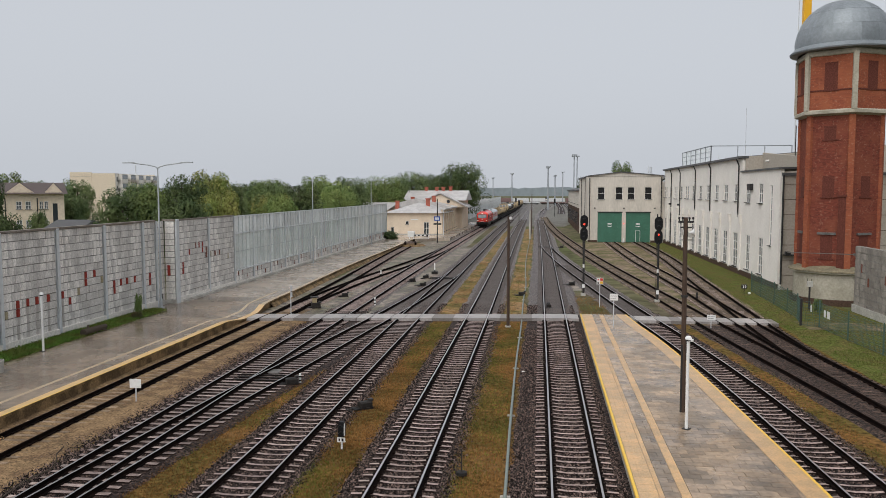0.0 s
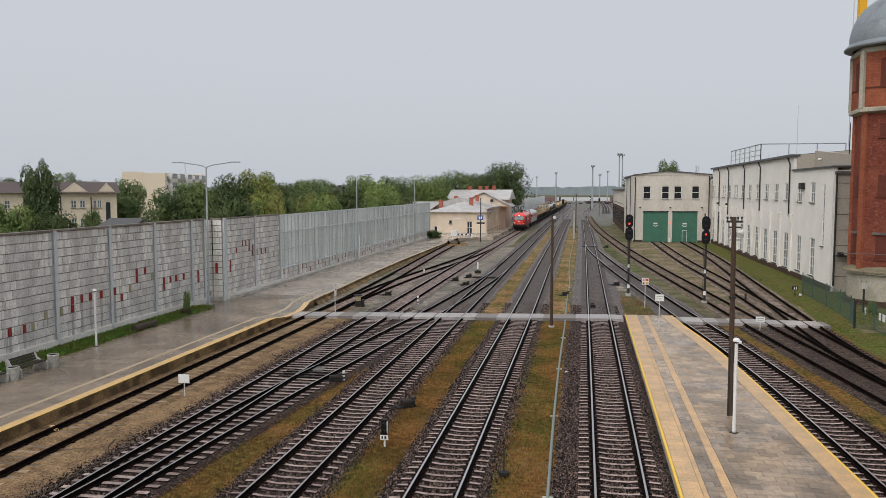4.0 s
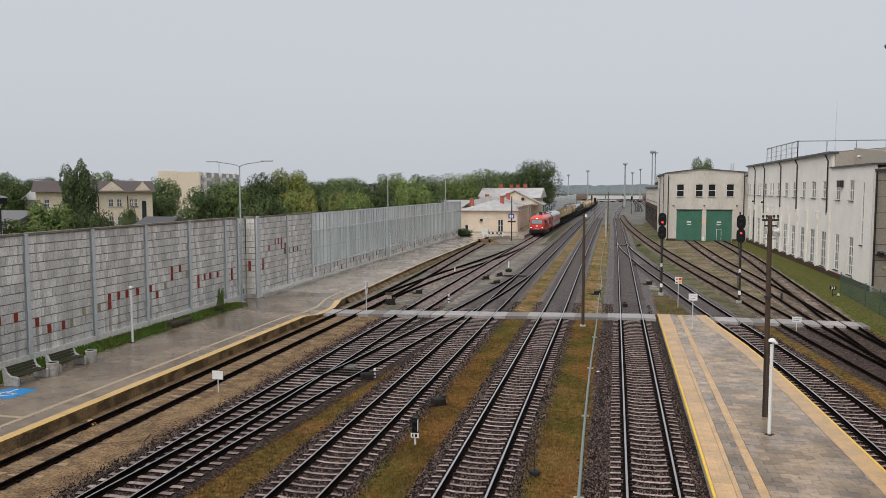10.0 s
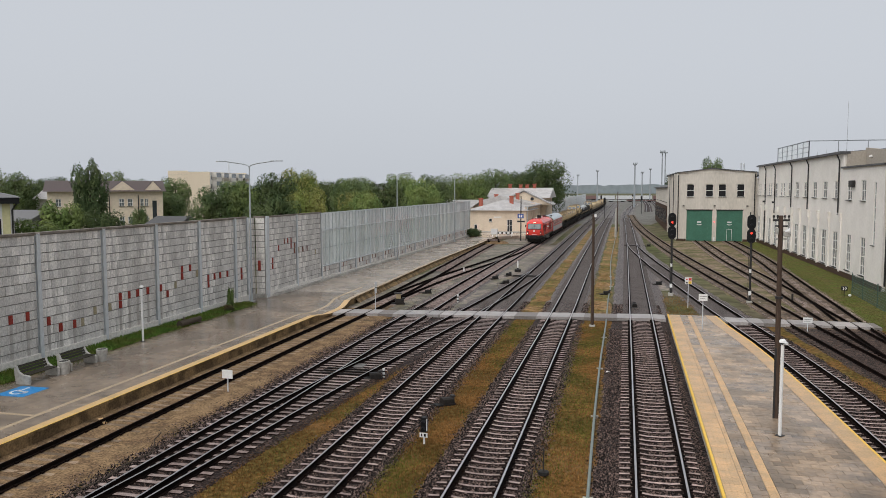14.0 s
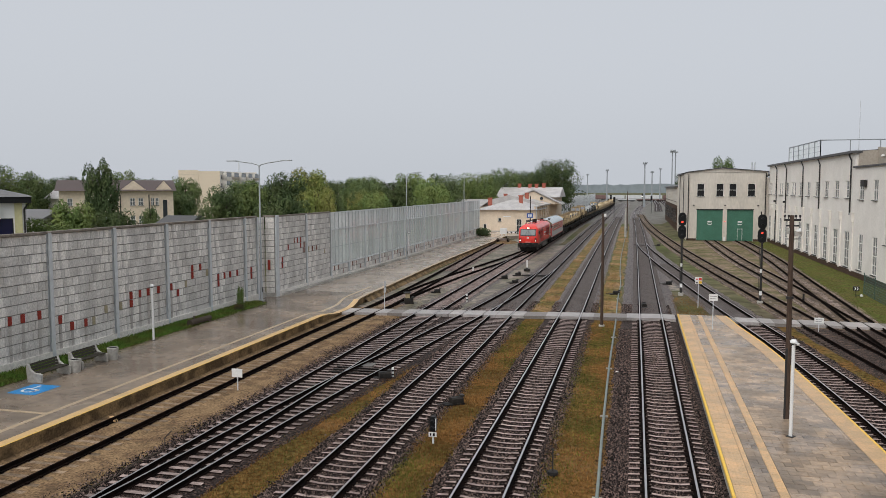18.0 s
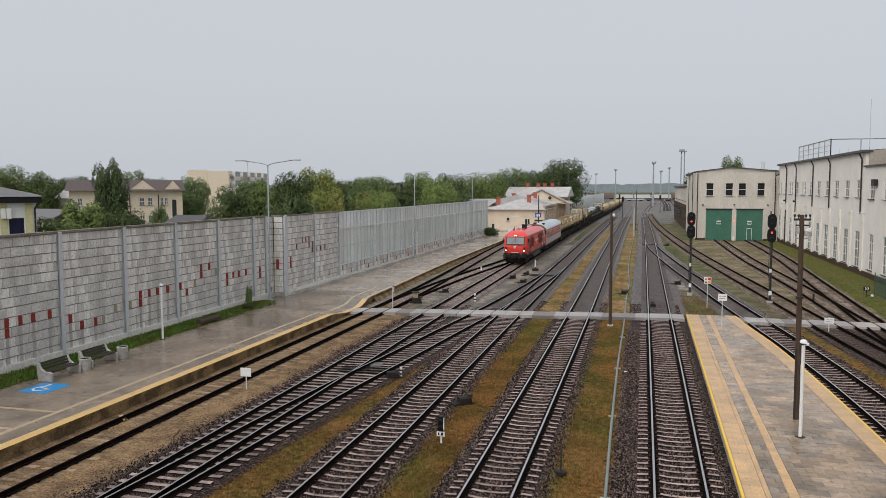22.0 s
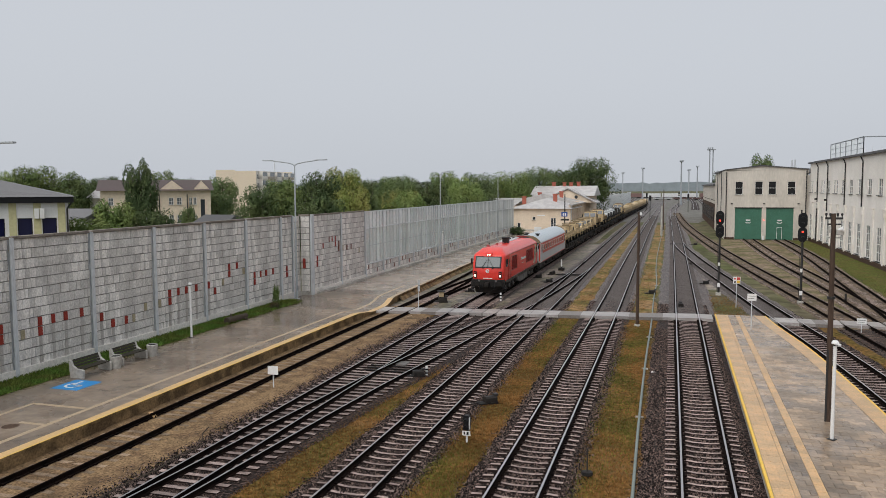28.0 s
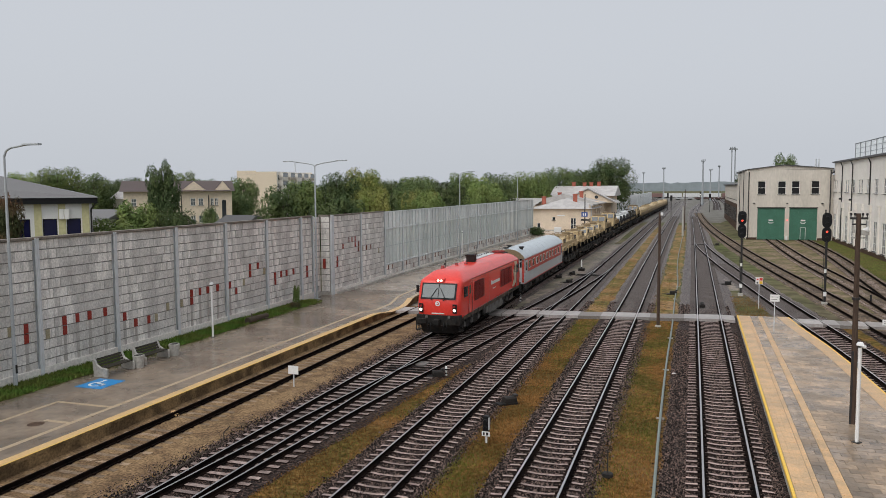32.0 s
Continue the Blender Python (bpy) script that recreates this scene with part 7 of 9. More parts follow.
# ---- the train ----
def wheelset(parent, y, r=0.5, name="wheel"):
    for s in (-1, 1):
        w = part(name, Mesh().tube((s * 0.72, 0, 0), (s * 0.86, 0, 0), r, r, 20).tube((s * 0.68, 0, 0), (s * 0.72, 0, 0), r + 0.03, r + 0.03, 20), "under_black", parent, at=pose(0, y, r))
        part("hub", Mesh().tube((s * 0.86, 0, 0), (s * 0.92, 0, 0), 0.16, 0.13, 10).tube((s * 0.865, 0, 0), (s * 0.87, 0, 0), r * 0.82, r * 0.8, 20), "dark_metal", w)


def bogie(parent, y, wheels=(-1.6, 0.0, 1.6), r=0.5, half=2.4):
    b = Mesh()
    for s in (-1, 1):
        b.prism([(y - half, 0.45), (y - half + 0.3, 0.75), (y + half - 0.3, 0.75), (y + half, 0.45), (y + half - 0.5, 0.38), (y - half + 0.5, 0.38)], "x", s * 0.98 - 0.08, s * 0.98 + 0.08)
    b.box(-0.9, 0.9, y - 0.3, y + 0.3, 0.4, 0.8)
    bg = part("bogie", b, "under_black", parent, "black bogie frame")
    for dy in wheels:
        for s in (-1, 1):
            part("axle_box", Mesh().box(s * 1.08 - 0.1, s * 1.08 + 0.1, y + dy - 0.2, y + dy + 0.2, 0.36, 0.66), "loco_grey", bg)
            for e in (-0.34, 0.34):
                part("spring", Mesh().tube((s * 1.08, y + dy + e, 0.6), (s * 1.08, y + dy + e, 0.98), 0.09, 0.09, 8), "dark_metal", bg)
        wheelset(parent, y + dy, r)


def buffers(parent, y, s):
    for x in (-0.88, 0.88):
        part("buffer", Mesh().tube((x, y, 1.05), (x, y + s * 0.45, 1.05), 0.11, 0.11, 10).tube((x, y + s * 0.45, 1.05), (x, y + s * 0.5, 1.05), 0.24, 0.24, 14), "under_black", parent)
    part("coupler", Mesh().box(-0.14, 0.14, min(y, y + s * 0.75), max(y, y + s * 0.75), 0.85, 1.15), "under_black", parent)


def locomotive():
    t = thing("locomotive", pose(-15.35, 45.7, 0), "bright red diesel locomotive with lit headlights pulling the train", "locomotive")
    W, zf, zs, zr, LEN = 1.45, 1.25, 3.45, 4.10, 18.2
    half = [(W, zf), (W, zs), (W - 0.05, 3.58), (W - 0.26, 3.78), (0.95, 4.02), (0.5, zr)]
    part("body", Mesh().prism([(-x, z) for x, z in half] + [(x, z) for x, z in half[::-1]], "y", 2.5, LEN - 2.5), "loco_red", t, "glossy red locomotive body", smooth=True)
    # cab shell: height, how far back its front lies, half width
    rows = [(1.42, 0.06, W - 0.02), (1.9, 0.0, W), (2.4, 0.05, W), (2.9, 0.24, W), (3.4, 0.47, W), (zs + 0.02, 0.50, W), (3.58, 0.62, W - 0.05), (3.78, 1.02, W - 0.26), (4.02, 1.9, 0.95), (zr, 2.5, 0.5)]

    def lift(z):
        return float(np.interp(z, [r[0] for r in rows], [r[1] for r in rows])) - 0.01

    def cab(y0, s, name):
        def q(y):
            return y0 + s * y

        def bx(x0, x1, a, b, z0, z1, m=None):
            return (m or Mesh()).box(x0, x1, min(q(a), q(b)), max(q(a), q(b)), z0, z1)
        m, pts = Mesh(), []
        for z, y, w in rows:
            r = min(0.5, max(0.0, (2.5 - y) * 0.3))
            side = [(w, 2.5), (w, y + r), (w - 0.08 * r, y + 0.55 * r), (w - 0.3 * r, y + 0.26 * r), (w - 0.65 * r, y + 0.08 * r), (w - 1.3 * r, y + 0.02)]
            pts += [(-x, q(yy), z) for x, yy in side] + [(0, q(y - 0.02), z)] + [(x, q(yy), z) for x, yy in side[::-1]]
        k = 13
        m.hull(pts, [(i * k + j, i * k + j + 1, (i + 1) * k + j + 1, (i + 1) * k + j) for i in range(len(rows) - 1) for j in range(k - 1)])
        c = part(name, m, "loco_red", t, "red cab with a raked front", smooth=True)
        part("cab_foot", bx(-W + 0.02, W - 0.02, 0.45, 2.5, zf - 0.05, 1.44), "loco_red", c)

        def plate(nm, x0, x1, z0, z1, mt, out=0.02, label="", under=None):
            a, b = lift(z0) - out, lift(z1) - out
            mm = Mesh().hull([(x0, q(a), z0), (x1, q(a), z0), (x1, q(b), z1), (x0, q(b), z1), (x0, q(a + 0.12), z0), (x1, q(a + 0.12), z0), (x1, q(b + 0.12), z1), (x0, q(b + 0.12), z1)],
                             [(0, 1, 2, 3), (0, 4, 5, 1), (1, 5, 6, 2), (2, 6, 7, 3), (3, 7, 4, 0)])
            return part(nm, mm, mt, under or c, label)

        plate("windscreen_frame", -1.16, 1.16, 2.44, 3.42, "black_paint", 0.03, "black windscreen surround")
        for s2 in (-1, 1):
            ws = plate("windscreen", min(s2 * 0.025, s2 * 1.07), max(s2 * 0.025, s2 * 1.07), 2.53, 3.35, "screen_glass", 0.05, "pale reflecting windscreen pane")
            part("wiper", Mesh().tube((s2 * 0.5, q(lift(2.48) - 0.09), 2.46), (s2 * 0.10, q(lift(3.15) - 0.09), 3.15), 0.022, 0.015, 6).tube((s2 * 0.5, q(lift(2.48) - 0.09), 2.46), (s2 * 0.36, q(lift(2.45) - 0.06), 2.36), 0.03, 0.03, 6), "black_paint", ws)
            h = plate("headlight", s2 * 1.12 - 0.13, s2 * 1.12 + 0.13, 1.56, 2.14, "black_paint", 0.05, "dark headlight housing")
            part("lamp", Mesh().tube((s2 * 1.12, q(-0.10), 1.76), (s2 * 1.12, q(-0.04), 1.76), 0.085, 0.085, 14), "white_lamp" if s > 0 else "window_glass", h, "lit headlight")
            part("lamp", Mesh().tube((s2 * 1.12, q(-0.09), 2.0), (s2 * 1.12, q(-0.04), 2.0), 0.075, 0.075, 12), "loco_dark_red", h, "dark red tail lamp")
            mir = bx(s2 * 1.62 - 0.07, s2 * 1.62 + 0.07, 0.7, 0.85, 2.75, 3.2)
            mir.tube((s2 * 1.44, q(0.8), 3.1), (s2 * 1.62, q(0.8), 3.1), 0.02, 0.02, 6)
            part("mirror", mir, "black_paint", c)
            e = W + 0.004
            sw = part("side_window", bx(s2 * e - 0.02, s2 * e + 0.02, 1.0, 1.9, 2.45, 3.12), "black_paint", c, "dark cab side window", bevel=0.08)
            part("pane", bx(s2 * (e + 0.018) - 0.01, s2 * (e + 0.018) + 0.01, 1.08, 1.82, 2.53, 3.04), "window_glass", sw)
            d = part("door", bx(s2 * e - 0.012, s2 * e + 0.012, 2.08, 2.74, 1.32, 3.28), "loco_red", c, "red cab door", bevel=0.02)
            part("pane", bx(s2 * (e + 0.012) - 0.008, s2 * (e + 0.012) + 0.008, 2.22, 2.6, 2.55, 3.1), "window_glass", d)
            for yy in (1.98, 2.86):
                part("handrail", Mesh().tube((s2 * (W + 0.06), q(yy), 1.3), (s2 * (W + 0.06), q(yy), 2.6), 0.018, 0.018, 6), "loco_grey", c)
        tl = part("top_light", bx(-0.3, 0.3, 0.45, 0.85, 3.46, 3.72), "loco_red", c, "roof headlight box", bevel=0.04)
        for x in (-0.1, 0.1):
            part("lamp", Mesh().tube((x, q(0.42), 3.58), (x, q(0.47), 3.58), 0.07, 0.07, 12), "white_lamp" if s > 0 else "glass_pale", tl, "lit roof headlight")
        part("emblem", Mesh().lathe([(0.16, 0), (0.16, 0.02), (0.1, 0.02), (0.1, 0)], 18).hull([], []), "white_paint", c, "round white emblem", at=pose(0, q(-0.03), 2.16, 90 * s, 0, 0))
        part("emblem_mark", bx(-0.1, 0.05, -0.06, -0.03, 2.13, 2.19), "white_paint", c)
        plate("number_bar", -0.42, 0.42, 1.49, 1.56, "white_paint", 0.03)
        sk = part("front_beam", bx(-1.45, 1.45, 0.0, 0.6, 0.78, 1.42), "under_black", t, "black buffer beam", bevel=0.03)
        part("plough", Mesh().hull([(-1.2, q(0.1), 0.78), (1.2, q(0.1), 0.78), (1.2, q(0.5), 0.22), (-1.2, q(0.5), 0.22), (0, q(-0.1), 0.76), (0, q(0.2), 0.22)], [(0, 4, 5, 3), (4, 1, 2, 5)]), "under_black", sk)
        for s2 in (-1, 1):
            st = bx(s2 * 1.40 - 0.14, s2 * 1.40 + 0.14, 0.15, 0.7, 0.36, 0.42)
            bx(s2 * 1.40 - 0.14, s2 * 1.40 + 0.14, 0.15, 0.7, 0.66, 0.71, st)
            bx(s2 * 1.52 - 0.02, s2 * 1.52 + 0.02, 0.15, 0.2, 0.36, 1.2, st)
            bx(s2 * 1.52 - 0.02, s2 * 1.52 + 0.02, 0.65, 0.7, 0.36, 1.2, st)
            part("step", st, "under_black", sk)
            part("buffer", bx(s2 * 1.0 - 0.3, s2 * 1.0 + 0.3, -0.35, -0.27, 0.9, 1.22, Mesh().tube((s2 * 1.0, q(-0.3), 1.06), (s2 * 1.0, q(0.02), 1.06), 0.12, 0.14, 10)), "under_black", sk, "black buffer plate", bevel=0.02)
            for x, z in ((0.42, 0.42), (0.62, 0.5)):
                part("hose", Mesh().pipe([(s2 * x, q(-0.02), 0.98), (s2 * (x + 0.03), q(-0.2), 0.74), (s2 * (x - 0.02), q(-0.16), z)], 0.035, 6), "black_paint", sk)
            part("cable_socket", bx(s2 * 0.75 - 0.07, s2 * 0.75 + 0.07, -0.07, 0.02, 1.24, 1.38), "loco_grey", sk)
        part("coupler", bx(-0.2, 0.2, -0.5, 0.1, 0.82, 1.18), "under_black", sk, bevel=0.05)

    cab(0.0, 1, "cab_front")
    cab(LEN, -1, "cab_rear")
    # roof: exhaust, pods, pale hatches and fans
    ex = part("exhaust", Mesh().box(-0.34, 0.26, 7.6, 8.3, zr - 0.02, zr + 0.50), "under_black", t, "black exhaust box", bevel=0.05)
    part("exhaust_cap", Mesh().box(-0.38, 0.30, 7.55, 8.35, zr + 0.46, zr + 0.54), "under_black", ex, bevel=0.02)
    for x, y in ((-0.75, 3.4), (-0.35, 5.3), (0.1, 6.1)):
        part("roof_pod", Mesh().lathe([(0, 0.2), (0.1, 0.18), (0.16, 0)], 10, x, y), "loco_dark_red", t, at=pose(0, 0, zr - 0.04))
    part("horn", Mesh().tube((-0.7, 3.9, zr - 0.05), (-0.7, 3.9, zr + 0.45), 0.025, 0.025, 6).tube((-0.7, 3.9, zr + 0.2), (-0.7, 3.6, zr + 0.22), 0.03, 0.07, 8), "dark_metal", t)
    part("antenna", Mesh().tube((0.1, 8.9, zr), (0.1, 8.9, zr + 1.0), 0.012, 0.012, 5), "dark_metal", t)
    for y0, y1 in ((9.3, 11.2), (11.3, 13.2), (13.3, 15.2)):
        h = part("roof_hatch", Mesh().box(-1.0, -0.1, y0, y1, zr - 0.1, zr + 0.05), "car_grey", t, "pale grey roof hatch", bevel=0.02)
        for k in range(3):
            part("lifting_eye", Mesh().box(-0.6, -0.5, y0 + 0.3 + k * 0.6, y0 + 0.36 + k * 0.6, zr + 0.05, zr + 0.14), "dark_metal", h)
    fan = part("fan_panel", Mesh().box(-0.62, 0.62, 15.3, 16.9, zr - 0.1, zr + 0.03), "dark_metal", t, "dark cooling fan panel", bevel=0.02)
    part("fan_ring", Mesh().lathe([(0.55, 0.0), (0.57, 0.12), (0.48, 0.12), (0.46, 0.0)], 20), "loco_dark_red", fan, at=pose(0, 16.1, zr + 0.02))
    for s in (-1, 1):
        e = W + 0.004

        def sb(y0, y1, z0, z1, out=0.012, x=e):
            return Mesh().box(s * x - out, s * x + out, y0, y1, z0, z1)
        part("roof_line", Mesh().box(s * (W - 0.02) - 0.03, s * (W - 0.02) + 0.03, 2.6, LEN - 2.6, 3.44, 3.5), "loco_dark_red", t, "dark red gutter line")
        for a, n, w in ((3.5, 2, 1.25), (10.9, 3, 1.2)):
            for i in range(n):
                y0 = a + i * (w + 0.08)
                g = part("grille", sb(y0, y0 + w, 1.9, 3.2), "grille_black", t, "dark louvred grille", bevel=0.01)
                for k in range(8):
                    part("louvre", sb(y0 + 0.05 + k * (w - 0.04) / 8, y0 + 0.10 + k * (w - 0.04) / 8, 1.95, 3.15, 0.012, e + 0.014), "loco_dark_red", g)
        y = 8.0
        while y < 10.6:
            part("lettering_bar", sb(y, y + 0.18, 2.44, 2.66 + 0.1 * (y < 8.1)), "white_paint", t, "white lettering reduced to bars")
            y += 0.24
        part("lettering_bar", sb(8.5, 9.3, 2.1, 2.15), "white_paint", t)
        for y in (3.0, 6.5, 7.4, 10.7, 15.1):
            part("panel_joint", sb(y, y + 0.03, 1.3, 3.4, 0.004), "loco_dark_red", t)
        part("sill", Mesh().box(s * 1.40 - 0.07, s * 1.40 + 0.07, 0.7, LEN - 0.7, 1.04, 1.26), "loco_grime", t, "grimy underframe sill")
        for k, (y0, y1, z0) in enumerate(((6.7, 7.3, 0.55), (7.45, 8.3, 0.45), (8.4, 9.5, 0.40), (9.6, 10.4, 0.45), (10.5, 11.6, 0.42))):
            part("side_box", Mesh().box(s * 1.28 - 0.14, s * 1.28 + 0.14, y0, y1, z0, 1.0), "loco_grey", t, "grey equipment box", bevel=0.03)
        for k in range(9):
            part("bracket", Mesh().box(s * 1.49 - 0.02, s * 1.49 + 0.02, 2.9 + k * 1.5, 2.95 + k * 1.5, 0.85, 1.3), "loco_grey", t)
        part("handrail", Mesh().pipe([(s * 1.51, 2.9, 1.34), (s * 1.51, LEN - 2.8, 1.34)], 0.018, 5), "loco_grey", t)
        part("swoosh", Mesh().prism([(14.9, 1.5), (15.5, 2.0), (15.3, 2.7), (15.8, 3.1), (15.6, 3.42), (16.5, 3.42), (16.7, 2.7), (16.1, 2.3), (16.2, 1.7), (15.5, 1.4)], "x", s * e - 0.014, s * e + 0.014), "swoosh_cream", t, "cream figure on the flank")
    part("fuel_tank", Mesh().prism([(-1.1, 0.95), (-1.15, 0.55), (-0.9, 0.28), (0.9, 0.28), (1.15, 0.55), (1.1, 0.95)], "y", 6.9, 11.3), "under_black", t, "black fuel tank")
    part("underframe", Mesh().box(-1.33, 1.33, 0.4, LEN - 0.4, 0.95, 1.3), "under_black", t)
    bogie(t, 3.9, (-1.75, 0.0, 1.75), 0.5, 2.7)
    bogie(t, LEN - 3.9, (-1.75, 0.0, 1.75), 0.5, 2.7)
    return t


def coach():
    t = thing("passenger_car", pose(-15.35, 65.4, 0), "grey passenger coach with a red window band", "railway car")
    W, L = 1.46, 20.5
    sec = [(-W, 1.05), (-W, 3.3), (-W + 0.1, 3.52), (-1.0, 3.84), (-0.6, 4.02), (-0.2, 4.09), (0.2, 4.09), (0.6, 4.02), (1.0, 3.84), (W - 0.1, 3.52), (W, 3.3), (W, 1.05)]
    part("body", Mesh().prism([sec[0], sec[1], sec[10], sec[11]], "y", 0, L), "car_grey", t, "light grey ribbed body")
    roof = part("roof", Mesh().prism(sec[1:11], "y", -0.04, L + 0.04), "car_roof", t, "pale blue-grey metal roof", smooth=True)
    part("roof_end", Mesh().prism([(x, z) for x, z in sec[1:11]], "y", -0.3, -0.03), "tan_dark", roof, "rust-brown roof end")
    for k in range(9):
        part("roof_rib", Mesh().prism([(x * 1.004, z + 0.012) for x, z in sec[1:11]], "y", 1.6 + 2.1 * k, 1.66 + 2.1 * k), "car_roof", roof)
    for y, x in ((0.9, -0.4), (2.0, 0.75), (3.4, -0.7)):
        part("roof_vent", Mesh().lathe([(0, 0.3), (0.26, 0.28), (0.24, 0.18), (0.16, 0.16), (0.16, 0)], 10, x, y), "dark_metal", t, "dark roof vent", at=pose(0, 0, 3.92))
    for s in (-1, 1):
        band = part("band", Mesh().box(s * (W + 0.006) - 0.012, s * (W + 0.006) + 0.012, 0.05, L - 0.05, 2.02, 3.22), "car_red", t, "red window band")
        for k in range(10):
            y = 1.75 + k * 1.72
            w_ = part("window", Mesh().box(s * (W + 0.02) - 0.012, s * (W + 0.02) + 0.012, y, y + 1.1, 2.3, 3.02), "white_frame", band, "white-framed window")
            part("pane", Mesh().box(s * (W + 0.03) - 0.01, s * (W + 0.03) + 0.01, y + 0.1, y + 0.68, 2.38, 2.95), "window_glass", w_)
            part("blind", Mesh().box(s * (W + 0.03) - 0.009, s * (W + 0.03) + 0.009, y + 0.72, y + 1.02, 2.38, 2.95), "car_red", w_)
        for y in (0.25, L - 1.25):
            d = part("door", Mesh().box(s * (W + 0.02) - 0.01, s * (W + 0.02) + 0.01, y, y + 0.95, 1.12, 3.12), "car_grey", t, "grey end door", bevel=0.02)
            part("pane", Mesh().box(s * (W + 0.032) - 0.006, s * (W + 0.032) + 0.006, y + 0.25, y + 0.7, 2.2, 2.95), "window_glass", d)
            part("step", Mesh().box(s * 1.33 - 0.14, s * 1.33 + 0.14, y, y + 0.95, 0.42, 0.48), "under_black", t)
        for z in (1.3, 1.46, 1.62, 1.78, 1.94):
            part("rib", Mesh().box(s * (W + 0.002) - 0.007, s * (W + 0.002) + 0.007, 1.4, L - 1.4, z, z + 0.03), "car_grey", t)
        part("red_line", Mesh().box(s * (W + 0.004) - 0.01, s * (W + 0.004) + 0.01, 0.05, L - 0.05, 1.05, 1.14), "car_red", t)
    for y, s in ((-0.06, -1), (L + 0.06, 1)):
        e = part("end_wall", Mesh().box(-W + 0.03, W - 0.03, min(y, y - s * 0.05), max(y, y - s * 0.05), 1.1, 3.5), "car_grey", t, "dirty grey end wall")
        part("gangway", Mesh().box(-0.62, 0.62, min(y, y + s * 0.4), max(y, y + s * 0.4), 1.05, 3.35), "under_black", e, "black rubber gangway", bevel=0.06)
        part("end_stripe", Mesh().box(1.26, 1.42, min(y, y + s * 0.015), max(y, y + s * 0.015), 1.2, 3.2), "car_red", e)
        part("end_lamp", Mesh().tube((1.15, y, 3.2), (1.15, y + s * 0.08, 3.2), 0.09, 0.09, 8), "black_paint", e)
    part("underframe", Mesh().box(-1.3, 1.3, 0.2, L - 0.2, 0.8, 1.06), "under_black", t)
    for k, (y0, y1) in enumerate(((6.4, 8.2), (8.6, 10.4), (11.2, 12.2), (12.8, 14.2))):
        part("under_box", Mesh().box(-1.2, 1.2, y0, y1, 0.35, 0.82), "under_black", t, bevel=0.03)
    bogie(t, 3.2, (-1.2, 1.2), 0.475, 1.9)
    bogie(t, L - 3.2, (-1.2, 1.2), 0.475, 1.9)
    buffers(t, 0.1, -1)
    return t


FLAT = {}


def flat_data():
    if not FLAT:
        m = Mesh().box(-1.4, 1.4, 0.1, 13.7, 1.1, 1.3)
        for s in (-1, 1):
            m.prism([(0.2, 1.1), (13.6, 1.1), (9.6, 0.68), (4.2, 0.68)], "x", s * 1.32 - 0.07, s * 1.32 + 0.07)
        FLAT["deck"] = m.data("deck", "under_black")
        FLAT["stake"] = Mesh().box(-0.05, 0.05, -0.06, 0.06, 0.95, 1.36).data("stake", "under_black")
        b = Mesh()
        for s in (-1, 1):
            b.prism([(-1.3, 0.45), (-0.5, 0.8), (0.5, 0.8), (1.3, 0.45), (0.6, 0.36), (-0.6, 0.36)], "x", s * 0.98 - 0.08, s * 0.98 + 0.08)
        b.box(-0.9, 0.9, -0.25, 0.25, 0.45, 1.1)
        FLAT["bogie"] = b.data("bogie", "under_black")
        FLAT["wheel"] = Mesh().tube((0.70, 0, 0), (0.86, 0, 0), 0.475, 0.475, 14).data("wheel", "under_black")
        FLAT["tyre"] = Mesh().tube((-0.16, 0, 0), (0.16, 0, 0), 0.56, 0.56, 14).data("wheel", "tyre")
        FLAT["rim"] = Mesh().tube((-0.17, 0, 0), (0.17, 0, 0), 0.3, 0.3, 10).data("rim", "desert_tan")
    return FLAT


def flat_wagon(y):
    f = flat_data()
    t = thing("flat_wagon", pose(-15.35, y, 0), "black flat wagon carrying a tan vehicle", "flat wagon", "train wagons")
    part("deck", f["deck"], None, t, "black steel deck")
    for k in range(6):
        for s in (-1, 1):
            part("stake", f["stake"], None, t, at=pose(s * 1.43, 1.2 + 2.25 * k, 0))
    for yb in (2.2, 11.6):
        part("bogie", f["bogie"], None, t, at=pose(0, yb, 0))
        for dy in (-0.92, 0.92):
            for s in (0, 180):
                part("wheel", f["wheel"], None, t, at=pose(0, yb + dy, 0.475, 0, 0, s))
    part("coupler", Mesh().box(-0.12, 0.12, -0.2, 0.1, 0.85, 1.1), "under_black", t)
    return t


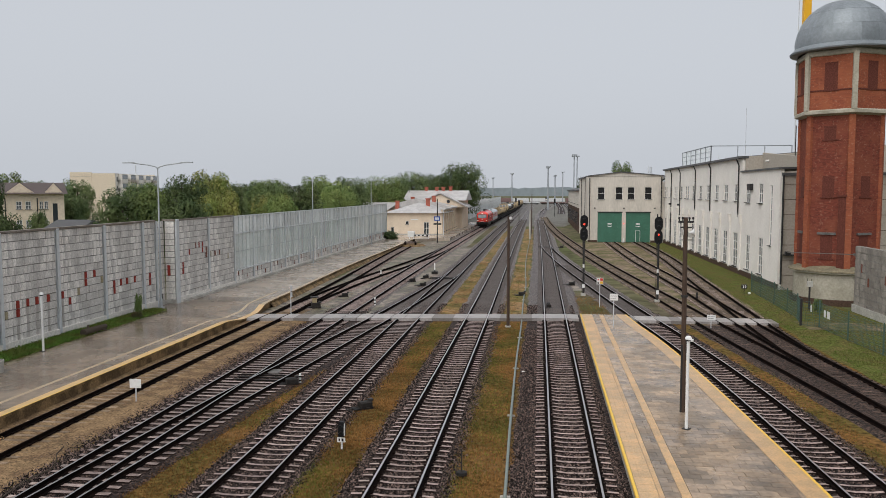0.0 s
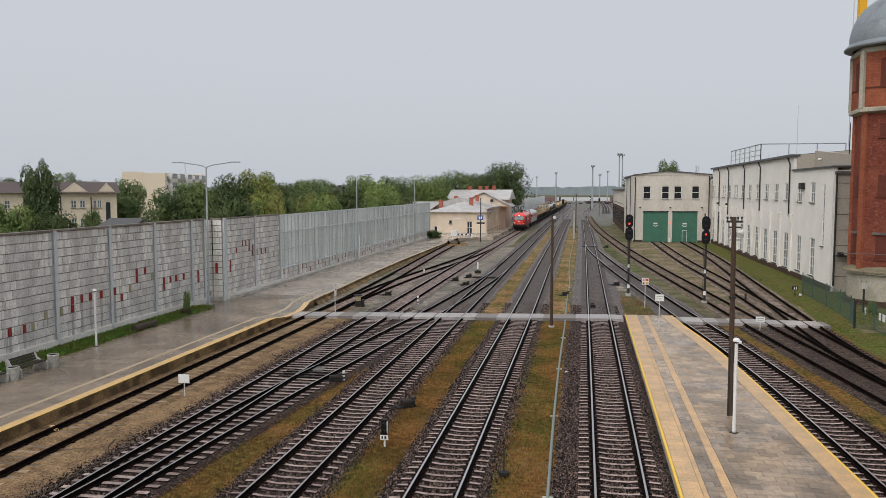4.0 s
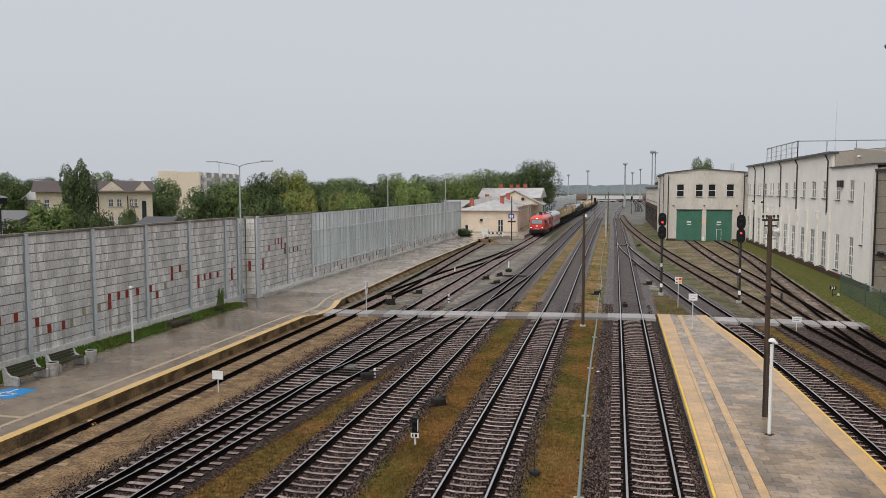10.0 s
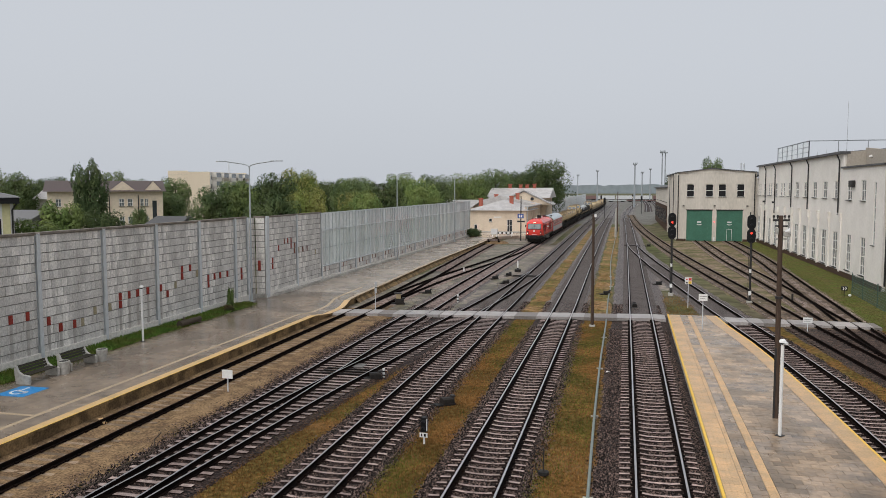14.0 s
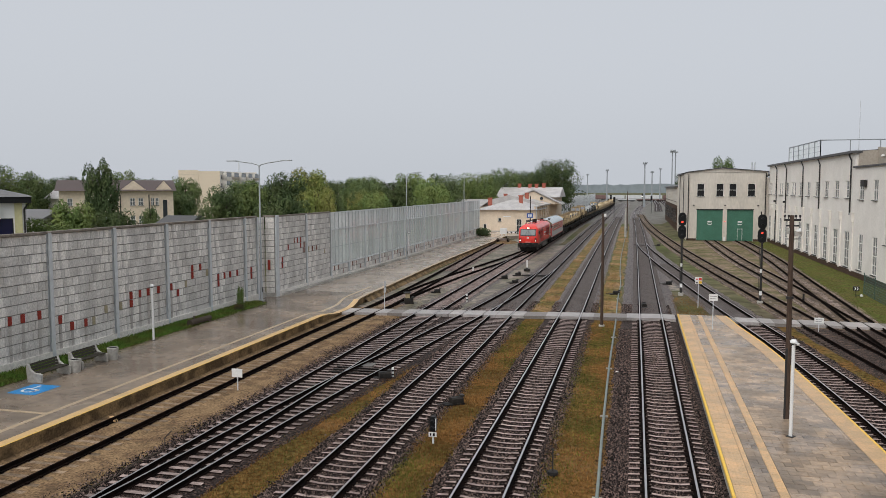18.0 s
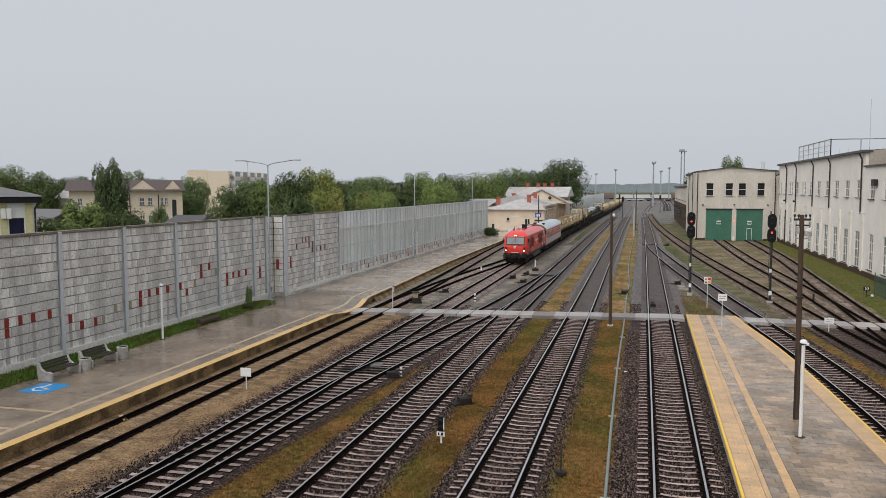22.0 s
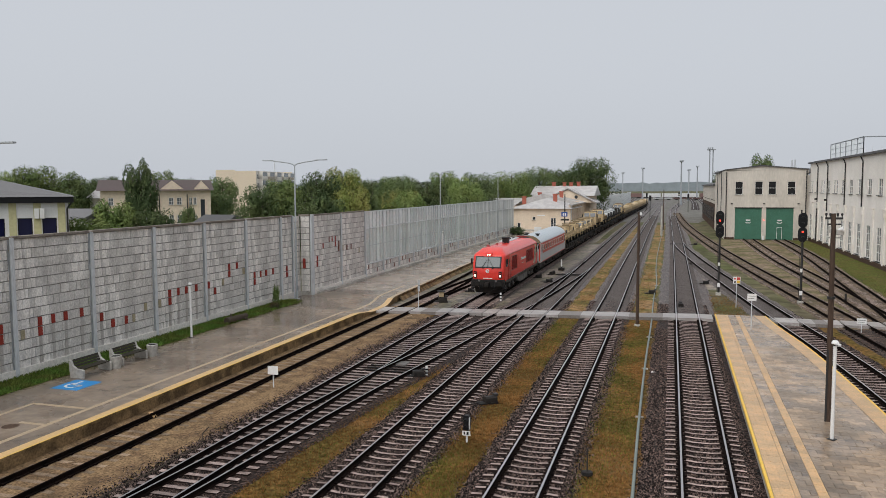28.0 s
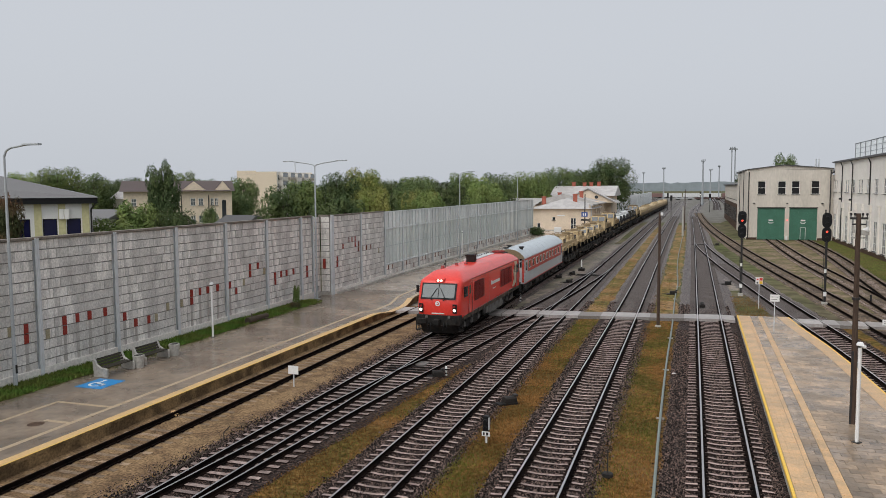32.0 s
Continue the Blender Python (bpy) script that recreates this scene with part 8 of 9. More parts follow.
def tan_vehicle(kind, y):
    """A vehicle resting on a wagon deck at 1.3 m."""
    f = flat_data()
    t = thing("military_vehicle", pose(-15.35, y, 1.3), {"truck": "tan heavy truck with a tall boxy cab and loaded bed", "low": "tan wheeled load carrier with stowed racks and large tyres", "armoured": "tan tracked armoured vehicle with a low turret", "carrier": "tan flat tracked carrier under a canvas cover", "trailer": "dark green and pale engineer vehicle lashed to its wagon"}[kind], "military vehicle", "train vehicles")
    rnd = random.Random(len(kind) * 7)

    def b(nm, x0, x1, y0, y1, z0, z1, mt, label="", bev=0.04, under=None):
        return part(nm, Mesh().box(x0, x1, y0, y1, z0, z1), mt, under or t, label, bevel=bev)
    ys = ()
    if kind == "truck":
        cab = part("cab", Mesh().prism([(0.2, 1.0), (0.25, 2.3), (0.6, 3.15), (2.5, 3.15), (2.5, 1.0)], "x", -1.22, 1.22), "desert_tan", t, "boxy tan cab", bevel=0.06)
        for s in (-0.58, 0.58):
            part("windscreen", Mesh().hull([(s - 0.48, 0.24, 2.35), (s + 0.48, 0.24, 2.35), (s + 0.48, 0.52, 3.02), (s - 0.48, 0.52, 3.02), (s - 0.48, 0.4, 2.35), (s + 0.48, 0.4, 2.35)], [(0, 1, 2, 3), (0, 4, 5, 1)]), "window_glass", cab)
            b("side_window", s * 2.1 - 0.02, s * 2.1 + 0.02, 1.0, 1.9, 2.2, 2.9, "window_glass", bev=0, under=cab)
            b("mirror", s * 2.45 - 0.08, s * 2.45 + 0.08, 0.5, 0.56, 2.2, 2.8, "black_paint", bev=0.02, under=cab)
            b("headlight", s * 1.5 - 0.12, s * 1.5 + 0.12, -0.03, 0.0, 1.05, 1.25, "glass_pale", bev=0)
        b("roof_rack", -0.9, 0.9, 0.9, 2.3, 3.15, 3.4, "tan_dark", bev=0.03, under=cab)
        b("bumper", -1.2, 1.2, -0.05, 0.25, 0.75, 1.3, "desert_tan", "tan bumper")
        part("chassis", Mesh().box(-0.5, 0.5, 0, 9.6, 0.65, 0.95), "tan_dark", t)
        bed = part("bed", Mesh().box(-1.22, 1.22, 3.2, 9.8, 1.05, 1.2).box(-1.22, -1.14, 3.2, 9.8, 1.2, 1.75).box(1.14, 1.22, 3.2, 9.8, 1.2, 1.75).box(-1.22, 1.22, 3.2, 3.3, 1.2, 2.6), "desert_tan", t, "tan cargo bed")
        for k in range(9):
            for s in (-1, 1):
                b("stake", s * 1.25 - 0.03, s * 1.25 + 0.03, 3.4 + k * 0.78, 3.48 + k * 0.78, 1.05, 1.8, "tan_dark", bev=0, under=bed)
        b("crate", -0.95, 0.95, 3.7, 5.2, 1.2, 2.25, "tan_canvas", "sand canvas load", 0.15)
        b("crate", -0.9, 0.7, 5.5, 7.2, 1.2, 2.5, "desert_tan")
        b("crate", -0.8, 0.95, 7.5, 9.4, 1.2, 2.1, "tan_canvas", "sand canvas load", 0.12)
        part("spare_wheel", Mesh().tube((-0.9, 2.85, 1.9), (-0.5, 2.85, 1.9), 0.58, 0.58, 14), "tyre", t)
        part("exhaust", Mesh().tube((1.05, 2.8, 1.2), (1.05, 2.8, 3.4), 0.08, 0.08, 8), "dark_metal", t)
        ys = (1.1, 2.6, 6.6, 8.1)
    elif kind == "low":
        b("chassis", -0.5, 0.5, 0, 6.6, 0.6, 0.9, "tan_dark", bev=0)
        body = part("body", Mesh().prism([(0.0, 0.85), (0.05, 1.35), (1.4, 1.6), (1.75, 2.2), (3.6, 2.25), (3.75, 1.7), (6.5, 1.7), (6.5, 0.85)], "x", -1.15, 1.15), "desert_tan", t, "angular tan body", bevel=0.05)
        for s in (-1, 1):
            part("windscreen", Mesh().hull([(s * 0.55 - 0.45, 1.43, 1.68), (s * 0.55 + 0.45, 1.43, 1.68), (s * 0.55 + 0.45, 1.68, 2.12), (s * 0.55 - 0.45, 1.68, 2.12), (s * 0.55 - 0.45, 1.55, 1.68), (s * 0.55 + 0.45, 1.55, 1.68)], [(0, 1, 2, 3), (0, 4, 5, 1)]), "window_glass", body)
            b("side_window", s * 1.15 - 0.02, s * 1.15 + 0.02, 1.9, 2.6, 1.65, 2.1, "window_glass", bev=0, under=body)
            b("side_window", s * 1.15 - 0.02, s * 1.15 + 0.02, 2.75, 3.4, 1.65, 2.1, "window_glass", bev=0, under=body)
            b("locker", s * 1.2 - 0.1, s * 1.2 + 0.1, 2.0, 3.3, 0.75, 1.3, "desert_tan", bev=0.03)
            for y0 in (0.35, 4.35):
                part("fender", Mesh().prism([(y0, 0.9), (y0 + 0.15, 1.28), (y0 + 1.35, 1.28), (y0 + 1.5, 0.9), (y0 + 1.42, 0.9), (y0 + 1.28, 1.2), (y0 + 0.22, 1.2), (y0 + 0.08, 0.9)], "x", s * 1.28 - 0.13, s * 1.28 + 0.13), "desert_tan", t, "tan mudguard")
        for k in range(8):
            w, d, h = rnd.uniform(0.4, 0.8), rnd.uniform(0.3, 0.6), rnd.uniform(0.15, 0.5)
            x, yy = rnd.uniform(-0.7, 0.7), 3.9 + k * 0.3
            b("stowage", x - w / 2, x + w / 2, yy, yy + d, 1.68, 1.7 + h, rnd.choice(("tan_canvas", "tan_dark", "desert_tan")), bev=0.05)
        rk = Mesh()
        for s in (-1.05, 1.05):
            rk.pipe([(s, 3.8, 1.7), (s, 3.8, 2.45), (s, 6.4, 2.45), (s, 6.4, 1.7)], 0.035, 6).tube((s, 5.1, 1.7), (s, 5.1, 2.45), 0.03, 0.03, 6)
        rk.tube((-1.05, 6.4, 2.45), (1.05, 6.4, 2.45), 0.035, 0.035, 6).tube((-1.05, 3.8, 2.45), (1.05, 3.8, 2.45), 0.035, 0.035, 6)
        part("rack", rk, "tan_dark", t, "pipe rack")
        part("turret_ring", Mesh().lathe([(0.5, 2.24), (0.52, 2.45), (0.42, 2.5), (0.0, 2.5)], 14, 0, 2.7), "tan_dark", t)
        ys = (1.1, 5.1)
    elif kind == "armoured":
        part("hull", Mesh().prism([(-0.2, 0.85), (0.0, 1.2), (1.5, 1.75), (5.9, 1.8), (6.4, 1.2), (6.1, 0.5), (0.5, 0.4)], "x", -1.0, 1.0), "desert_tan", t, "sloped tan hull", bevel=0.04)
        for s in (-1, 1):
            part("skirt", Mesh().box(s * 1.32 - 0.05, s * 1.32 + 0.05, 0.0, 6.2, 0.75, 1.6), "desert_tan", t, "tan side skirt")
            part("track", Mesh().prism([(0.1, 0.5), (0.6, 0.05), (5.7, 0.05), (6.3, 0.55), (6.1, 0.95), (0.2, 0.95)], "x", s * 1.15 - 0.22, s * 1.15 + 0.22), "tan_dark", t, "dark crawler track")
            for k in range(6):
                part("road_wheel", Mesh().tube((s * 1.38, 0.9 + k * 0.88, 0.42), (s * 1.41, 0.9 + k * 0.88, 0.42), 0.33, 0.33, 12), "tan_dark", t)
        tu = part("turret", Mesh().prism([(-1.0, 1.8), (1.0, 1.8), (0.75, 2.35), (-0.75, 2.35)], "y", 2.0, 4.3), "desert_tan", t, "low tan turret", bevel=0.05)
        part("gun_barrel", Mesh().tube((0, 2.0, 2.05), (0, -0.4, 2.15), 0.06, 0.05, 8), "tan_dark", tu)
        part("hatch", Mesh().tube((0.35, 3.3, 2.35), (0.35, 3.3, 2.6), 0.32, 0.28, 12), "tan_dark", tu)
        b("stowage", -0.9, 0.9, 4.5, 5.6, 1.8, 2.15, "tan_dark", "stowed canvas bundle", 0.08)
    elif kind == "carrier":
        part("hull", Mesh().prism([(0.0, 0.5), (0.1, 1.1), (0.9, 1.6), (6.0, 1.6), (6.2, 0.9), (5.9, 0.4)], "x", -1.15, 1.15), "desert_tan", t, "tan hull", bevel=0.05)
        part("cover", Mesh().prism([(-1.1, 1.6), (1.1, 1.6), (0.85, 2.0), (-0.85, 2.0)], "y", 1.4, 5.6), "tan_canvas", t, "sand canvas cover", bevel=0.06)
        for s in (-1, 1):
            part("track", Mesh().prism([(0.1, 0.5), (0.5, 0.05), (5.6, 0.05), (6.1, 0.5), (5.9, 0.85), (0.2, 0.85)], "x", s * 1.2 - 0.18, s * 1.2 + 0.18), "tan_dark", t)
    else:
        b("frame", -0.6, 0.6, 0, 7.4, 0.8, 1.1, "under_black", "dark frame", 0)
        part("boom", Mesh().tube((0, 1.0, 1.2), (0.2, 6.8, 2.3), 0.22, 0.16, 8), "leaf_dark", t, "dark green boom")
        b("cab", -1.1, 0.2, 0.2, 2.0, 1.1, 2.5, "wood_bench", "dark cab", 0.06)
        b("engine", -1.0, 1.0, 4.6, 7.2, 1.1, 2.0, "black_paint", "", 0.06)
        part("drum", Mesh().tube((-0.9, 3.2, 1.6), (0.9, 3.2, 1.6), 0.5, 0.5, 14), "car_grey", t)
        part("cover", Mesh().prism([(-0.9, 2.0), (0.9, 2.0), (0.7, 2.5), (-0.7, 2.5)], "y", 5.0, 6.6), "car_grey", t, "grey cover", bevel=0.1)
        ys = (0.8, 2.4, 5.2, 6.6)
    for yy in ys:
        for s in (-1, 1):
            w = part("wheel", f["tyre"], None, t, at=pose(s * 1.05, yy, 0.56))
            part("rim", f["rim"], None, w)
    return t


LOCO, COACH = locomotive(), coach()
TRAIN = [(LOCO, 0.0, 0.0, 0), (COACH, 19.7, 0.0, 0)]
KINDS = ["low", "low", "low", "truck", "truck", "trailer", "trailer", "trailer", "truck", "carrier", "carrier", "armoured", "carrier", "carrier", "armoured", "carrier", "carrier", "armoured", "carrier", "carrier"]
SPAN = {"low": 6.6, "truck": 9.8, "trailer": 7.4, "armoured": 6.3, "carrier": 6.2}
flat_first = flat_wagon(45.7 + 40.8)
made = {}
for i in range(20):
    d = 40.8 + 14.4 * i
    w = flat_first if i == 0 else copy_thing(flat_first, pose(-15.35, 45.7 + d, 0))
    TRAIN.append((w, d, 0.0, 0))
    k = KINDS[i]
    for j, off in enumerate((2.2,) if k == "truck" else (0.15, 7.1)):
        flip = (i + j) % 3 == 1 and k in ("low", "trailer", "carrier")
        off += (SPAN[k] if flip else 0.0) + random.Random(i * 5 + j).uniform(-0.1, 0.15)
        if k not in made:
            made[k] = v = tan_vehicle(k, 45.7 + d + off)
        else:
            v = copy_thing(made[k], pose(-15.35, 45.7 + d + off, 1.3, 0, 0, 180 if flip else 0))
        TRAIN.append((v, d + off, 1.3, 180 if flip else 0))
# ---- trees and plants ----
CROWNS = {}


def crown_data(seed, material, n_lobes, leaves, leaf):
    """A crown 1 m high and about 1 m wide: overlapping lobes with ragged shells of leaves that face outward and up; leaf size is set for the final scale."""
    rnd = np.random.RandomState(seed)
    v = []
    lobes = [(0, 0, 0.45, 0.30)]
    for k in range(n_lobes):
        lr = rnd.uniform(0.10, 0.19)
        lz = 0.12 + (0.95 - lr - 0.12) * ((k + rnd.rand()) / n_lobes) ** 0.8
        reach = 0.36 * math.sqrt(max(0.05, 1 - ((lz - 0.40) / 0.56) ** 2))
        a = k * 2.4 + rnd.uniform(-0.5, 0.5)
        q = reach * rnd.uniform(0.55, 1.05)
        lobes.append((q * math.cos(a), q * math.sin(a), lz, lr))
    for i, (lx, ly, lz, lr) in enumerate(lobes):
        n = leaves if i else leaves * 2
        d = rnd.normal(size=(n, 3))
        d /= np.linalg.norm(d, axis=1)[:, None]
        ragged = np.array([noise.noise((x * 2.6 + i * 7.1, y * 2.6, z * 2.6)) for x, y, z in d.tolist()])
        r = lr * (0.98 + 0.42 * ragged + rnd.normal(size=n) * 0.09)
        p = np.array([lx, ly, lz]) + d * r[:, None] * np.array([1, 1, 0.85])
        p = p[ragged > -0.12]
        face = (d * 0.8 + np.array([0, 0, 0.5]))[ragged > -0.12]
        m = len(p)
        face = face + rnd.normal(size=(m, 3)) * 0.33
        face /= np.linalg.norm(face, axis=1)[:, None]
        u = np.cross(face, rnd.normal(size=(m, 3)))
        u /= np.linalg.norm(u, axis=1)[:, None]
        w = np.cross(face, u)
        s = leaf * rnd.uniform(0.5, 1.2, size=(m, 1)) * 0.5
        v.append(np.stack([p - u * s, p + w * s * 0.75, p + u * s, p - w * s * 0.75], 1).reshape(-1, 3))
    v = np.concatenate(v)
    v[:, 2] = np.maximum(v[:, 2], -0.05)
    n = len(v) // 4
    me = bpy.data.meshes.new("crown")
    me.from_pydata(v.tolist(), [], np.arange(n * 4).reshape(n, 4).tolist())
    me.materials.append(MATS[material])
    me.update()
    return me


def limbs_data(seed):
    rnd = random.Random(seed)
    m = Mesh()
    for k in range(7):
        a = k * 0.9 + rnd.uniform(-0.3, 0.3)
        z0 = rnd.uniform(0.25, 0.5)
        p0, p1 = Vector((0, 0, z0)), Vector((0.2 * math.cos(a), 0.2 * math.sin(a), z0 + rnd.uniform(0.12, 0.3)))
        p2 = p1 + Vector((0.13 * math.cos(a + 0.4), 0.13 * math.sin(a + 0.4), rnd.uniform(0.06, 0.2)))
        m.tube(p0, p1, 0.014, 0.009, 6).tube(p1, p2, 0.009, 0.004, 5)
    return m


def tree(x, y, top, width, material, seed, label, low=0.12, bush=False, group="trees behind the wall"):
    t = thing("bush" if bush else "tree", pose(x, y, -0.25), label, "bush" if bush else "tree", group)
    h = top + 0.25
    size = 2 if width > 11.5 else (1 if round(width) > 7 else 0)
    key = (material, seed % 3, size)
    if key not in CROWNS:
        CROWNS[key] = crown_data(seed % 3 + (11 if material == "leaf_mid" else 3), material, (24, 32, 40)[size], (820, 760, 820)[size], (0.037, 0.030, 0.024)[size])
    if not bush:
        part("trunk", Mesh().tube((0, 0, 0), (0.05, 0, h * 0.45), 0.03 * h, 0.018 * h, 9).tube((0.05, 0, h * 0.45), (0, 0.05, h * 0.85), 0.018 * h, 0.005 * h, 7), "bark", t, "tapered brown trunk", smooth=True)
        part("bough", limbs_data(seed), "bark", t, at=Matrix.Diagonal((width * 0.72, width * 0.72, h, 1)))
    part("crown", CROWNS[key], None, t, "uneven leafy crown", at=pose(0, 0, h * low, 0, 0, seed * 47) @ Matrix.Diagonal((width * 0.84, width * 0.84, h * (1 - low), 1)))
    return t


GREEN, DARK, PALE = "leafy green tree behind the noise wall", "dark green tree with a dense uneven crown", "yellow-green tree with a rounded crown"
for i, (x, y, top, w, m_, lb) in enumerate([
        (-50.2, 46, 9.9, 3.2, "leaf_brown", "brownish dark tree in front of the office house"), (-108, 110, 14.6, 15, "leaf_mid", GREEN), (-114, 125, 13.6, 11, "leaf_dark", DARK), (-66.4, 85, 14.0, 6.0, "leaf_dark", DARK),
        (-62.8, 75, 8.8, 7.0, "leaf_mid", GREEN), (-58.5, 78, 7.6, 6, "leaf_dark", DARK), (-95.5, 150, 13.0, 10, "leaf_dark", DARK), (-84.2, 130, 9.4, 7.5, "leaf_dark", DARK), (-50.3, 88, 9.8, 8.4, "leaf_dark", DARK),
        (-46.0, 95, 11.6, 8.5, "leaf_dark", DARK), (-47.7, 90, 10.2, 7, "leaf_mid", GREEN), (-46.7, 105, 12.2, 9.6, "leaf_yellow", PALE), (-40.7, 95, 9.5, 8.0, "leaf_yellow", PALE), (-67, 180, 13.0, 12, "leaf_dark", DARK),
        (-80, 200, 12.8, 13, "leaf_dark", DARK), (-83, 190, 15, 9, "leaf_dark", DARK), (-42.3, 120, 9.2, 9.5, "leaf_yellow", PALE), (-56, 190, 13.4, 12, "leaf_mid", GREEN), (-39.9, 125, 10.8, 9.5, "leaf_dark", DARK),
        (-42.2, 170, 12.6, 12, "leaf_dark", DARK), (-37.5, 185, 13.2, 14, "leaf_mid", GREEN), (-33.5, 202, 14.6, 14, "leaf_dark", DARK), (-29.3, 226, 15.6, 15, "leaf_dark", DARK), (-23.7, 236, 19.8, 19, "leaf_dark", "large green oak behind the station"),
        (-104, 140, 14.0, 10, "leaf_mid", GREEN), (-131, 150, 12.6, 11, "leaf_dark", DARK), (24.0, 232, 19.6, 10, "leaf_dark", "green tree rising behind the depot roof"), (-148, 140, 14.6, 13, "leaf_mid", GREEN),
        (-40.1, 85, 9.0, 6.0, "leaf_dark", DARK), (-40.2, 80, 8.6, 6, "leaf_dark", DARK), (-43, 160, 11.4, 10, "leaf_mid", GREEN), (-53, 150, 11.5, 11, "leaf_dark", DARK), (-60, 165, 12.0, 11, "leaf_mid", GREEN),
        (-72, 165, 11.8, 10, "leaf_dark", DARK), (-120, 170, 13.0, 13, "leaf_dark", DARK), (-100, 185, 12.8, 12, "leaf_mid", GREEN), (-36, 140, 9.8, 9, "leaf_mid", GREEN), (-37, 108, 8.8, 7, "leaf_mid", GREEN),
        (14.7, 262, 15.2, 6, "leaf_dark", "dark tree behind the depot wing"), (-34, 250, 15, 14, "leaf_dark", DARK), (-160, 190, 14, 15, "leaf_dark", DARK), (-175, 160, 14, 15, "leaf_mid", GREEN)]):
    tree(x, y, top * (1.09 if x > -62 and x < -30 and y > 80 else 1.0), w, m_, i + 1, lb)
tree(-69.7, 100, 7.4, 3.4, "leaf_dark", 2, "small dark conifer beside the yellow house")
tree(-28.9, 146.2, 2.0, 5.0, "leaf_dark", 4, "low dark bush beside the platform", 0.05, True, "platform bushes")
tree(-29.0, 52.2, 0.9, 1.3, "leaf_brown", 3, "low weed growing beside the wall foot", 0.1, True, "platform bushes")
tree(-29.6, 53.6, 2.1, 0.75, "leaf_mid", 5, "tall weed growing at the foot of the wall", 0.1, True, "platform bushes")
tree(22.0, 63.5, 1.2, 1.0, "leaf_dark", 6, "leafy weed beside the mesh fence", 0.1, True, "platform bushes")
tree(-58.0, 66, 7.0, 8, "leaf_mid", 7, "broad green bush behind the wall", 0.1, True, "platform bushes")


def far_woods():
    rnd = np.random.RandomState(5)
    quads = []
    for x0, x1, y0, y1, h, n, s in ((-420, -60, 235, 330, 12.5, 11000, 0.9), (-60, -26, 255, 420, 11.5, 4500, 0.8), (-300, -60, 420, 700, 15, 4200, 2.0), (70, 320, 520, 800, 17, 3800, 2.0)):
        base = rnd.rand(max(8, n // 28), 2)
        for k in range(n):
            b = base[rnd.randint(len(base))]
            x, y = x0 + (x1 - x0) * b[0], y0 + (y1 - y0) * b[1]
            hh = h * (0.72 + 0.35 * ((b[0] * 37 + b[1] * 11) % 1))
            d = rnd.normal(size=3)
            d *= (0.55 + 0.45 * rnd.rand()) / np.linalg.norm(d)
            lump = 0.8 + 0.4 * noise.noise((d[0] * 2 + b[0] * 90, d[1] * 2, d[2] * 2 + b[1] * 50))
            c = np.array([x, y, hh * 0.6]) + d * lump * np.array([hh * 0.38, hh * 0.38, hh * 0.4])
            u = rnd.normal(size=3)
            u /= np.linalg.norm(u)
            w = np.cross(u, rnd.normal(size=3))
            w /= np.linalg.norm(w)
            q = s * rnd.uniform(0.5, 1.2) * 0.6
            quads += [c - u * q, c + w * q * 0.75, c + u * q, c - w * q * 0.75]
    n = len(quads) // 4
    me = bpy.data.meshes.new("far_woods")
    me.from_pydata([tuple(map(float, p)) for p in quads], [], np.arange(n * 4).reshape(n, 4).tolist())
    me.materials.append(MATS["leaf_haze"])
    me.update()
    tagged(new("far_woods", me), "far belt of woods along the horizon, greyed by painted haze", "woods", kind="stuff")


far_woods()


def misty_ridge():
    """Plain backdrop of woods beyond the yard, with the mist put into its colour."""
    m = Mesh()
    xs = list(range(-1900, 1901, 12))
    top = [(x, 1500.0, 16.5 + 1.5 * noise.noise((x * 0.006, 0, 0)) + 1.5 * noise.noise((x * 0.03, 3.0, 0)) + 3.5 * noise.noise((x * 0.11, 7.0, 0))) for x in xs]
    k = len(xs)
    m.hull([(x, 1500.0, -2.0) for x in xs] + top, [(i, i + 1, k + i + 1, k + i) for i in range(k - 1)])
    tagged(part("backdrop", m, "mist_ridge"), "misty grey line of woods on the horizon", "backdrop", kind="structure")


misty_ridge()


